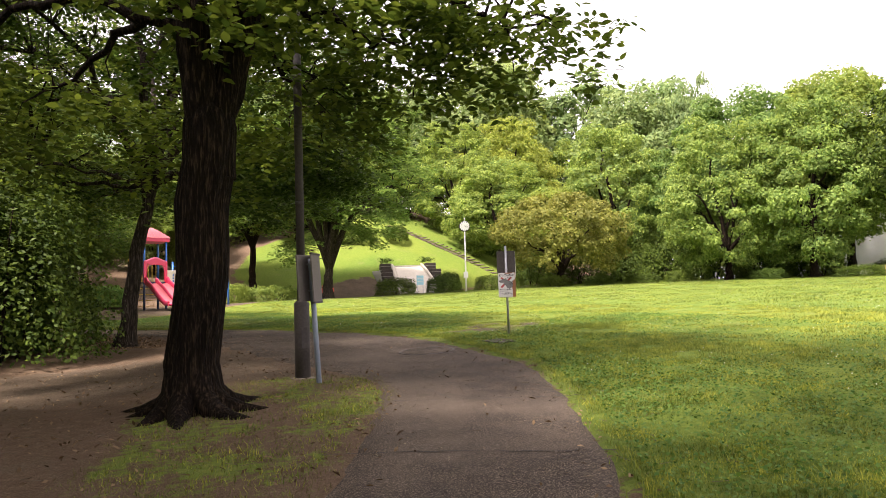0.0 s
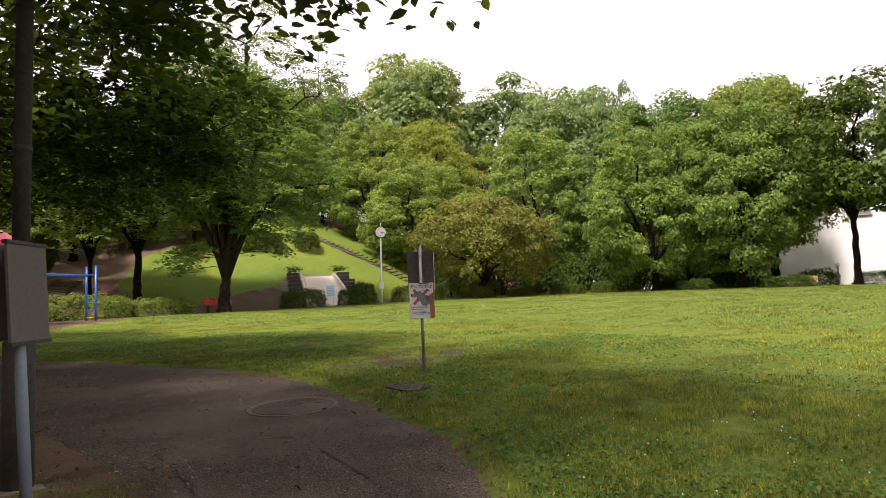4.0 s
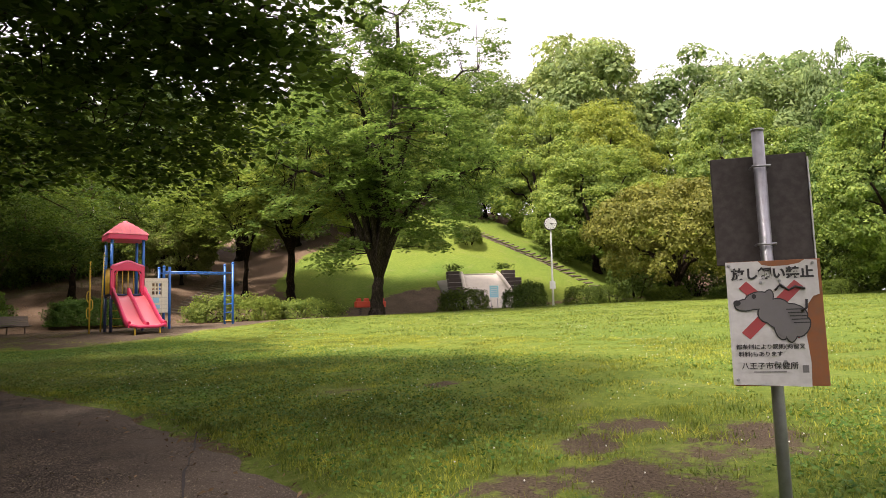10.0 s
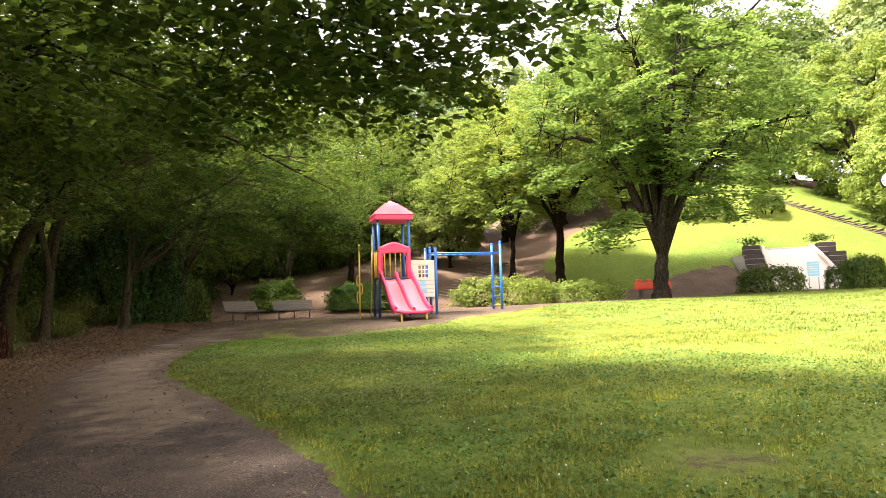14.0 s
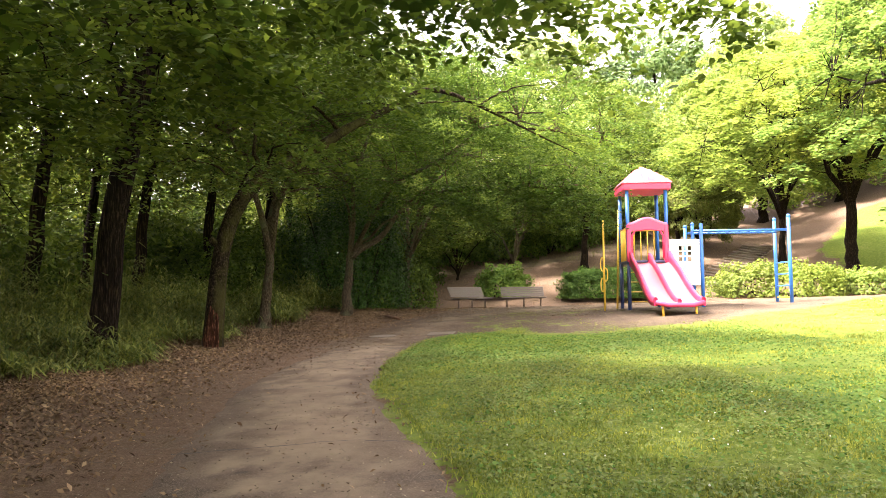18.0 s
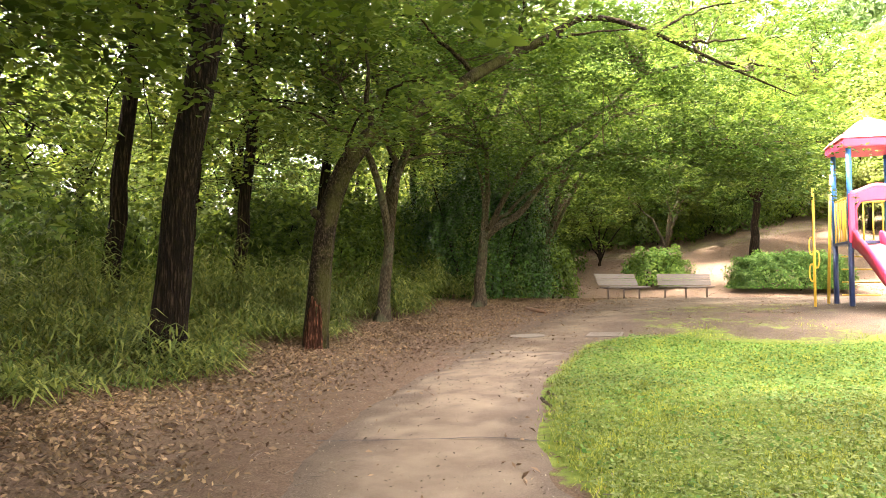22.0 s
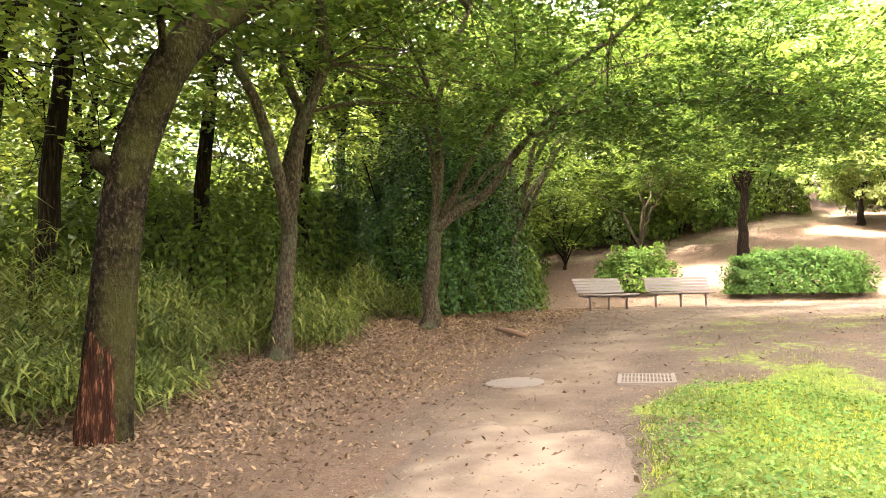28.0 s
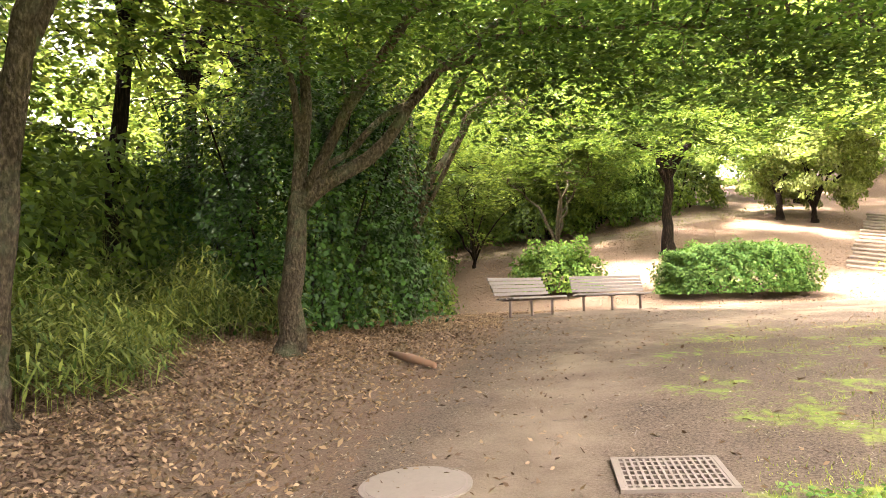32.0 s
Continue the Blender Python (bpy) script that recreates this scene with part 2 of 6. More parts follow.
def path_material():
    m, n, l, b = material("worn_asphalt", 0.95)
    b.inputs["Specular IOR Level"].default_value = 0.15
    big, mid, fine, tiny = noise_tex(m, 0.5, 4), noise_tex(m, 2.2, 5), noise_tex(m, 14.0, 5, 0.7), noise_tex(m, 75.0, 5, 0.85)
    a = ramp(m, tiny, (0.4, (0.016, 0.013, 0.011)), (0.52, (0.057, 0.046, 0.033)), (0.64, (0.275, 0.23, 0.175)))
    a = mix(m, 1.0, a, ramp(m, mid, (0.3, (0.75, 0.75, 0.78)), (0.7, (1.2, 1.15, 1.08))), "MULTIPLY")
    a = mix(m, calc(m, "MULTIPLY", ramp(m, big, (0.45, (0, 0, 0)), (0.65, (1, 1, 1))), 0.45), a, (0.165, 0.132, 0.095))
    soil = mix(m, ramp(m, attribute(m, "track"), (0.2, (0, 0, 0)), (0.9, (1, 1, 1))), soil_colour(m, tiny, mid), ramp(m, mid, (0.3, (0.13, 0.098, 0.063)), (0.7, (0.225, 0.177, 0.116))))
    f = calc(m, "ADD", attribute(m, "soil"), calc(m, "MULTIPLY", calc(m, "SUBTRACT", mid, 0.5), 1.2))
    l.new(mix(m, ramp(m, f, (0.3, (0, 0, 0)), (0.7, (1, 1, 1))), a, soil), b.inputs["Base Color"])
    bump(m, b, mix(m, 0.3, tiny, fine), 0.6, 0.01)
    return m


GROUND, ASPHALT = ground_material(), path_material()
BLUE = painted("blue_painted_steel", (0.015, 0.13, 0.42), 0.4)
NAVY = painted("dark_blue_painted_steel", (0.02, 0.04, 0.12), 0.4)
PINK = painted("pink_red_plastic", (0.72, 0.045, 0.125), 0.4, wear=0.2)
# lighter pink for the hood's outer rim and the shingle joints
PINK_PALE = painted("pale_pink_plastic", (0.78, 0.16, 0.27), 0.45, wear=0.3)
YELLOW = painted("yellow_painted_steel", (0.72, 0.46, 0.03), 0.45)
CREAM = painted("cream_plastic_panel", (0.72, 0.68, 0.52), 0.5)
RED = painted("orange_red_plastic", (0.62, 0.07, 0.03), 0.45)
LIGHT_BLUE = painted("light_blue_print", (0.3, 0.6, 0.75), 0.5)
WHITE = painted("white_painted_metal", (0.78, 0.78, 0.75), 0.5, wear=0.15)
CONCRETE = painted("pale_concrete", (0.62, 0.57, 0.46), 0.9, wear=0.4, grain=14)
SOIL_GREY = painted("dirty_concrete", (0.16, 0.13, 0.1), 0.95, wear=0.6, grain=14)
STONE = painted("grey_concrete_step", (0.4, 0.38, 0.33), 0.95, wear=0.5, grain=14)
MOSSY = painted("mossy_concrete", (0.17, 0.175, 0.13), 0.95, wear=0.6, grain=14)
BRICK = painted("dark_brick_planter", (0.06, 0.046, 0.04), 0.9, wear=0.4)
STEEL = painted("galvanised_steel", (0.36, 0.37, 0.39), 0.42, 0.7, wear=0.4)
GREY_BLUE = painted("grey_blue_painted_pipe", (0.22, 0.27, 0.33), 0.5, wear=0.4)
BLACK = painted("dark_brown_lamp_paint", (0.024, 0.02, 0.018), 0.75, wear=0.35)
BOARD_BACK = painted("weathered_dark_board", (0.03, 0.023, 0.02), 0.75, wear=0.5, dirt=(0.12, 0.11, 0.1))
BOARD_GREY = painted("weathered_grey_board", (0.13, 0.115, 0.1), 0.8, wear=0.5, dirt=(0.05, 0.045, 0.04))
RUST = painted("rust_brown_metal", (0.28, 0.1, 0.03), 0.8, wear=0.5)
SIGN_WHITE = painted("white_enamel_sign", (0.6, 0.6, 0.58), 0.45, wear=0.3)
INK = painted("black_print", (0.02, 0.02, 0.022), 0.6, wear=0.1)
INK_RED = painted("faded_red_print", (0.4, 0.05, 0.055), 0.6, wear=0.4)
INK_GREY = painted("grey_print", (0.16, 0.158, 0.158), 0.6, wear=0.3)
IRON = painted("cast_iron", (0.085, 0.072, 0.06), 0.75, 0.3, wear=0.5, grain=60)
GRATE = painted("dusty_steel_grating", (0.142, 0.118, 0.084), 0.85, 0.0, wear=0.5, dirt=(0.1, 0.075, 0.05))
TAN = painted("tan_board_wood", (0.5, 0.34, 0.17), 0.8, wear=0.4, grain=20)
RUST_GREY = painted("rusty_grey_steel", (0.14, 0.11, 0.085), 0.8, 0.2, wear=0.6, dirt=(0.1, 0.05, 0.025))
SLAT = painted("weathered_bench_wood", (0.19, 0.168, 0.138), 0.85, wear=0.55, dirt=(0.1, 0.08, 0.06), grain=22)
STEP_LOG = painted("weathered_step_log", (0.17, 0.14, 0.095), 0.9, wear=0.6, dirt=(0.05, 0.035, 0.025), grain=14)
# paler pink for chutes and shingles: strong sunlight is put into the colour
PINK_SUNLIT = painted("sunlit_pink_plastic", (0.8, 0.19, 0.21), 0.35, wear=0.25, dirt=(0.5, 0.3, 0.28))
LOG = painted("rotten_log_wood", (0.16, 0.085, 0.035), 0.95, wear=0.6, grain=12)
WOOD_RAW = bark_material("raw_red_brown_heartwood", (0.05, 0.02, 0.01), (0.33, 0.14, 0.07), None, 0.12)
CHIPS = leaf_material("pale_chips", (0.055, 0.036, 0.024), (0.36, 0.285, 0.205), 0.02, 0.8)
# near black for gritty joints, and for the shade in slots, gaps and pits
HOLE = painted("pit_shadow_soil", (0.025, 0.02, 0.017), 0.95)
PETAL = painted("white_clover_petal", (0.75, 0.76, 0.7), 0.7, wear=0.1)
HOUSE_WALL = painted("white_rendered_wall", (0.75, 0.75, 0.74), 0.8, wear=0.2)


# ---- building helpers ----
def link(name, mesh, mat, parent=None, label="", smooth=False):
    ob = new(name, mesh)
    mesh.materials.append(mat)
    if smooth:
        mesh.polygons.foreach_set("use_smooth", [True] * len(mesh.polygons))
    if parent:
        ob.parent = parent
    return tagged(ob, label)


def part(name, bm, mat, parent=None, label="", smooth=False):
    me = bpy.data.meshes.new(name)
    bm.to_mesh(me)
    bm.free()
    return link(name, me, mat, parent, label, smooth)


def sheet(name, verts, faces, mat, parent=None, label="", smooth=False):
    me = bpy.data.meshes.new(name)
    v, f = np.asarray(verts, np.float32), np.asarray(faces, np.int32)
    k = f.shape[1]
    me.vertices.add(len(v))
    me.vertices.foreach_set("co", v.ravel())
    me.loops.add(f.size)
    me.loops.foreach_set("vertex_index", f.ravel())
    me.polygons.add(len(f))
    me.polygons.foreach_set("loop_start", np.arange(len(f), dtype=np.int32) * k)
    me.update(calc_edges=True)
    return link(name, me, mat, parent, label, smooth)


def thing(name, m, label, category, group="", kind=""):
    e = new(name)
    e.empty_display_size = 0.2
    e.matrix_world = m
    return tagged(e, label, category, group, kind)


def box(bm, c, size, bevel=0.0, m=None):
    r = bmesh.ops.create_cube(bm, size=1.0, matrix=(m or Matrix()) @ Matrix.Translation(c) @ Matrix.Diagonal((*size, 1)))
    if bevel:
        e = list({e for v in r["verts"] for e in v.link_edges})
        bmesh.ops.bevel(bm, geom=e, offset=bevel, segments=2, affect="EDGES", profile=0.6)
    return bm


def one_box(c, size, bevel=0.0, m=None):
    return box(bmesh.new(), c, size, bevel, m)


def tube_data(pts, radii, sides=10, wobble=0.0, seed=0, cap=True):
    p, r = np.asarray(pts, float), np.asarray(radii, float)
    rng = np.random.default_rng(seed)
    d = np.gradient(p, axis=0)
    d /= np.linalg.norm(d, axis=1)[:, None] + 1e-9
    u = np.zeros_like(d)
    u[0] = np.cross(d[0], (0.0, 0.0, 1.0) if abs(d[0, 2]) < 0.8 else (1.0, 0.0, 0.0))
    for i in range(len(d)):
        u[i] = u[max(i - 1, 0)] - d[i] * (d[i] @ u[max(i - 1, 0)])
        u[i] /= np.linalg.norm(u[i]) + 1e-9
    w = np.cross(d, u)
    a = np.linspace(0, 2 * np.pi, sides, endpoint=False)
    jitter = 1 + wobble * (0.6 * rng.standard_normal((1, sides)) + 0.5 * rng.standard_normal((len(p), sides)))
    v = p[:, None] + (r[:, None] * jitter)[..., None] * (np.cos(a)[None, :, None] * u[:, None] + np.sin(a)[None, :, None] * w[:, None])
    i, j = np.meshgrid(np.arange(len(p) - 1), np.arange(sides), indexing="ij")
    k = (j + 1) % sides
    f = np.stack([i * sides + j, i * sides + k, (i + 1) * sides + k, (i + 1) * sides + j], -1).reshape(-1, 4)
    v = v.reshape(-1, 3)
    if cap:
        n = len(v)
        v = np.concatenate([v, p[:1], p[-1:]])
        e = (len(p) - 1) * sides
        caps = [(n, (q + 1) % sides, q, n) for q in range(sides)] + [(n + 1, e + q, e + (q + 1) % sides, n + 1) for q in range(sides)]
        return v, f, np.array([c[:3] for c in caps])
    return v, f, np.zeros((0, 3), int)


def tube(name, pts, radii, mat, parent=None, label="", sides=12, wobble=0.0, seed=0, smooth=True):
    if np.isscalar(radii):
        radii = [radii] * len(pts)
    v, f, c = tube_data(pts, radii, sides, wobble, seed)
    me = bpy.data.meshes.new(name)
    me.from_pydata([tuple(q) for q in v], [], [tuple(map(int, q)) for q in f] + [tuple(map(int, q)) for q in c])
    me.update()
    return link(name, me, mat, parent, label, smooth)


def join_tubes(items):
    vs, fs, n = [], [], 0
    for v, f, _ in items:
        vs.append(v)
        fs.append(f + n)
        n += len(v)
    return np.concatenate(vs), np.concatenate(fs)


def bend(a, b, sag, n=8, seed=0, jig=0.0):
    """A limb from a to b that bows by sag (upwards, or as a vector)."""
    rng = np.random.default_rng(seed)
    a, b = np.asarray(a, float), np.asarray(b, float)
    t = np.linspace(0, 1, n)[:, None]
    s = np.array([0, 0, sag]) if np.isscalar(sag) else np.asarray(sag, float)
    p = a + (b - a) * t + 4 * t * (1 - t) * s
    p[1:-1] += rng.standard_normal((n - 2, 3)) * jig
    return p


# ---- the lie of the land ----
def smooth_step(a, b, x):
    t = np.clip((x - a) / (b - a), 0, 1)
    return t * t * (3 - 2 * t)


EDGE_L = [(-5.54, -5.97), (-1.9, -0.4), (1.04, 4.07), (1.66, 4.97), (2.95, 7.3), (3.3, 8.6), (2.9, 10.4), (2.5, 12.6), (2.2, 14.8), (2.1, 16.6), (1.75, 18.2), (0.45, 20.6), (-0.5, 22.3), (-1.4, 24.0), (-2.1, 26.0), (-2.6, 28.0), (-3.0, 30.0), (-3.1, 32.5)]
EDGE_R = [(-3.78, -7.1), (-0.1, -1.4), (2.69, 2.77), (3.3, 3.75), (4.57, 5.77), (5.66, 8.15), (5.95, 10.0), (6.22, 12.05), (5.89, 13.9), (5.1, 16.3), (4.3, 18.2), (3.0, 20.4), (2.06, 21.8), (0.5, 24.2), (-0.4, 26.4), (-0.9, 28.3), (-1.3, 30.0), (-0.95, 32.4)]
_LX, _LY = np.array([p[0] for p in EDGE_L]), np.array([p[1] for p in EDGE_L])


def land(x, y):
    """Height of the ground at x, y (arrays or numbers)."""
    x, y = np.asarray(x, float), np.asarray(y, float)
    fade = 1 - smooth_step(100, 220, np.hypot(x - 10, y - 20))
    z = 0.031 * np.minimum(y, 60) + 0.025 * np.minimum(x, 48)
    z = z + 0.2 * smooth_step(31, 35, y) * (1 - smooth_step(40, 47, y)) * (1 - smooth_step(8, 20, x))
    z = z - 0.1 * (1 - smooth_step(9, 15, y)) * (1 - smooth_step(4, 8, x))
    d = np.interp(y, _LY, _LX) - x
    z = z + 0.11 * np.clip(d - 1, 0, 4) * smooth_step(12, 20, y) * (1 - smooth_step(36, 42, y))
    z = z - 0.12 * np.clip(d - 7, 0, 40) * (1 - smooth_step(38, 50, y))
    foot = np.interp(x, [-40, 0, 9, 18, 25, 32, 60, 200], [45.6, 45.9, 49.6, 49, 48.6, 49, 62, 140])
    slope = np.interp(x, [-40, 0, 9, 18, 25, 40, 80], [0.27, 0.28, 0.27, 0.42, 0.6, 0.5, 0.35])
    h = y - foot
    rise = slope * np.where(h > 0, h * h / (h + 1.2), 0)
    rise = 24 * (1 - np.exp(-rise / 24))
    return (z + rise) * fade


def at(x, y, dz=0.0):
    return float(land(x, y)) + dz


def inside(poly, x, y):
    """Signed distance to a polygon's outline, positive inside."""
    p = np.asarray(poly, float)
    q = np.roll(p, -1, 0)
    best = np.full(x.shape, 1e9)
    odd = np.zeros(x.shape, bool)
    for (ax, ay), (bx, by) in zip(p, q):
        t = np.clip(((x - ax) * (bx - ax) + (y - ay) * (by - ay)) / ((bx - ax) ** 2 + (by - ay) ** 2 + 1e-9), 0, 1)
        best = np.minimum(best, np.hypot(x - ax - t * (bx - ax), y - ay - t * (by - ay)))
        if ay != by:
            odd ^= ((ay > y) != (by > y)) & (x < (bx - ax) * (y - ay) / (by - ay) + ax)
    return np.where(odd, best, -best)


PATH_AREA = EDGE_L + EDGE_R[::-1]
LAWN_AREA = EDGE_R + [(-0.4, 33.2), (0.9, 33.9), (2.6, 33.2), (4.6, 33.3), (6.6, 35.2), (8.4, 39.0), (10.2, 43.5), (13.0, 46.0), (20, 47), (27, 48.8), (40, 52), (60, 50), (120, 40), (120, -60), (-8, -60), (-8, -9)]
HILL_LAWN = [(12.5, 49.5), (19, 52.5), (22, 51), (27, 49.5), (33, 50.8), (40, 53), (41, 60), (34, 68), (24, 70), (14, 66), (10.5, 58)]
PLAY_SOIL = [(-3.3, 28.4), (-0.7, 28.4), (-0.9, 31.5), (0.6, 34.6), (4.4, 33.6), (7, 35.3), (9, 39.5), (11, 44.4), (9.5, 46.5), (4.5, 47.0), (2, 45.2), (-3, 46.3), (-5.2, 43.5), (-3.9, 38)]
SLOPE_TRACK = [(-14, 52.2), (-9, 52.9), (-5.1, 53.4), (-2, 55.4), (1.4, 58.4), (4.5, 61), (4.5, 63.5), (1.7, 61.2), (-2, 57), (-5.3, 54.9), (-9.4, 54.1), (-14, 53.6)]
PLAY_TRACK = [(-2.8, 28.0), (-1.7, 28.0), (-1.9, 32), (-1.9, 35), (-1.0, 37.4), (0.8, 39.6), (4, 41.2), (8, 42.4), (8, 43.6), (3.6, 42.8), (0.2, 41), (-1.8, 38.4), (-2.8, 35.3), (-2.9, 32)]
SIDE_SOIL = [(3.0, 9.0), (2.6, 13.2), (-1, 12.2), (-9, 10.2), (-9, 6.6), (-2.5, 8.4), (1.2, 9.6)]


SPARSE = [(-0.9, 32.4), (-1.4, 34.5), (-1.6, 36.2), (-0.9, 38.2), (1.2, 38.6), (1.6, 36.6), (1.9, 34.8), (1.0, 33.0)]
VERGE = [(0.3, 2.8), (1.0, 4.0), (2.95, 7.3), (3.25, 8.6), (2.6, 9.3), (1.5, 9.3), (0.6, 8.4), (0.2, 6.0), (-0.9, 3.2)]


def lawn_at(x, y):
    x, y = np.asarray(x, float), np.asarray(y, float)
    return np.maximum(inside(LAWN_AREA, x, y), inside(HILL_LAWN, x, y))


def spread(lo, hi, start, step, grow, far):
    """Grid lines: even between lo and hi, then wider and wider."""
    mid = list(np.arange(lo, hi + 1e-6, step))
    a, w = [], step
    p = hi
    while p < far:
        w *= grow
        p += w
        a.append(p)
    b, w, p = [], step, lo
    while p > -far:
        w *= grow
        p -= w
        b.append(p)
    return np.array(b[::-1] + mid + a)


WORN = [(7.0, 12.95, 0.4), (7.65, 12.75, 0.5), (7.95, 12.35, 0.4), (8.45, 13.05, 0.5), (7.9, 13.6, 0.4), (9.3, 13.4, 0.45), (8.6, 14.0, 0.45), (9.0, 12.9, 0.4), (16.6, 50.2, 2.0), (18.4, 50.9, 2.3), (20.2, 51.6, 1.8), (6.9, 17.6, 0.5), (8.2, 17.3, 0.35), (0.8, 33.0, 1.2), (1.4, 32.2, 1.5), (2.8, 33.0, 1.5), (-0.6, 32.4, 0.9)]


def worn(x, y):
    """How far the turf is trodden away, 0 to 1."""
    w = 0.45 * np.clip((y - 27.0) / 2.5, 0, 1) * np.clip((5 - x) / 3, 0, 1) * np.clip(x + 1.8, 0, 1) * (y < 37)
    for a, b, r in WORN:
        w = np.maximum(w, np.exp(-((x - a) ** 2 + (y - b) ** 2) / (1.3 * r) ** 2))
    return w


def build_ground():
    xs, ys = spread(-9, 11, 0, 0.25, 1.08, 900), spread(-3, 48, 0, 0.25, 1.08, 900)
    gx, gy = np.meshgrid(xs, ys)
    x, y = gx.ravel(), gy.ravel()
    z = land(x, y)
    p = inside(PATH_AREA, x, y)
    z = z - 0.05 * smooth_step(-0.15, 0.25, p) * (1 - smooth_step(28.6, 31.0, y))
    rng = np.random.default_rng(3)
    near = (np.abs(x) < 40) & (np.abs(y - 20) < 50)
    z = z + np.where(near, np.where((np.abs(x + 2.2) < 1.5) & (np.abs(y - 31.5) < 0.9), 0.003, 0.012) * rng.standard_normal(len(x)), 0)
    nx, ny = len(xs), len(ys)
    i, j = np.meshgrid(np.arange(ny - 1), np.arange(nx - 1), indexing="ij")
    a = i * nx + j
    f = np.stack([a, a + 1, a + 1 + nx, a + nx], -1).reshape(-1, 4)
    ob = sheet("ground", np.stack([x, y, z], -1), f, GROUND, smooth=True)
    tagged(ob, "park ground with mown lawn, bare soil and brown leaf litter", "ground", kind="structure")
    far_green = np.hypot(x - 10, y - 20) > 75
    for key, val in (("lawn", np.where(far_green, 1, np.maximum(0.62 + np.minimum(lawn_at(x, y), 0.75) - 1.12 * worn(x, y), np.maximum(0.46 + 1.5 * np.minimum(inside(VERGE, x, y), 0), 0.37 + 0.4 * np.minimum(inside(SPARSE, x, y), 0))))), ("soil", 0.5 + np.maximum(np.maximum(np.maximum(inside(PLAY_SOIL, x, y), inside(SLOPE_TRACK, x, y)), inside(SIDE_SOIL, x, y)) * 0.8, 0.8 * worn(x, y) - 0.2)), ("track", np.clip(np.maximum(0.45 + 0.9 * inside(PLAY_TRACK, x, y), 0.7 + 0.9 * inside(SLOPE_TRACK, x, y)), 0, 1))):
        at_ = ob.data.attributes.new(key, "FLOAT", "POINT")
        at_.data.foreach_set("value", np.clip(val, -1, 2).astype(np.float32))


def resample(pts, n):
    p = np.asarray(pts, float)
    s = np.concatenate([[0], np.cumsum(np.hypot(*np.diff(p, axis=0).T))])
    t = np.linspace(0, s[-1], n)
    q = np.stack([np.interp(t, s, p[:, 0]), np.interp(t, s, p[:, 1])], -1)
    for _ in range(6):
        q[1:-1] = 0.25 * q[:-2] + 0.5 * q[1:-1] + 0.25 * q[2:]
    return q


def build_path():
    n, k = 190, 13
    L, R = resample(EDGE_L, n), resample(EDGE_R, n)
    rng = np.random.default_rng(5)
    wob = lambda: np.convolve(rng.standard_normal(n + 8), np.ones(5) / 5, "same")[4:-4] * 0.09
    dirn = (R - L) / np.linalg.norm(R - L, axis=1)[:, None]
    L, R = L + dirn * wob()[:, None], R + dirn * wob()[:, None]
    t = np.linspace(0, 1, k)
    P = L[:, None] + (R - L)[:, None] * t[None, :, None]
    x, y = P[..., 0].ravel(), P[..., 1].ravel()
    edge = np.tile(np.where((t == 0) | (t == 1), -0.045, 0.0), n)
    z = land(x, y) - 0.012 - 0.05 * smooth_step(28.4, 30.4, y) + edge + 0.004 * rng.standard_normal(len(x))
    i, j = np.meshgrid(np.arange(n - 1), np.arange(k - 1), indexing="ij")
    a = i * k + j
    ob = sheet("path", np.stack([x, y, z], -1), np.stack([a, a + 1, a + 1 + k, a + k], -1).reshape(-1, 4), ASPHALT, smooth=True)
    tagged(ob, "worn grey-brown asphalt footpath turning to packed soil", "path", kind="structure")
    at_ = ob.data.attributes.new("soil", "FLOAT", "POINT")
    at_.data.foreach_set("value", np.clip((y - 17) / 6.0, 0, 1.4).astype(np.float32))
    at_ = ob.data.attributes.new("track", "FLOAT", "POINT")
    at_.data.foreach_set("value", (np.clip(np.tile(1.6 * np.sin(np.pi * t) ** 0.8, n) - 0.55 + 0.25 * rng.standard_normal(len(x)), 0, 1) * np.clip((31.5 - y) / 2, 0, 1)).astype(np.float32))


build_ground()
build_path()


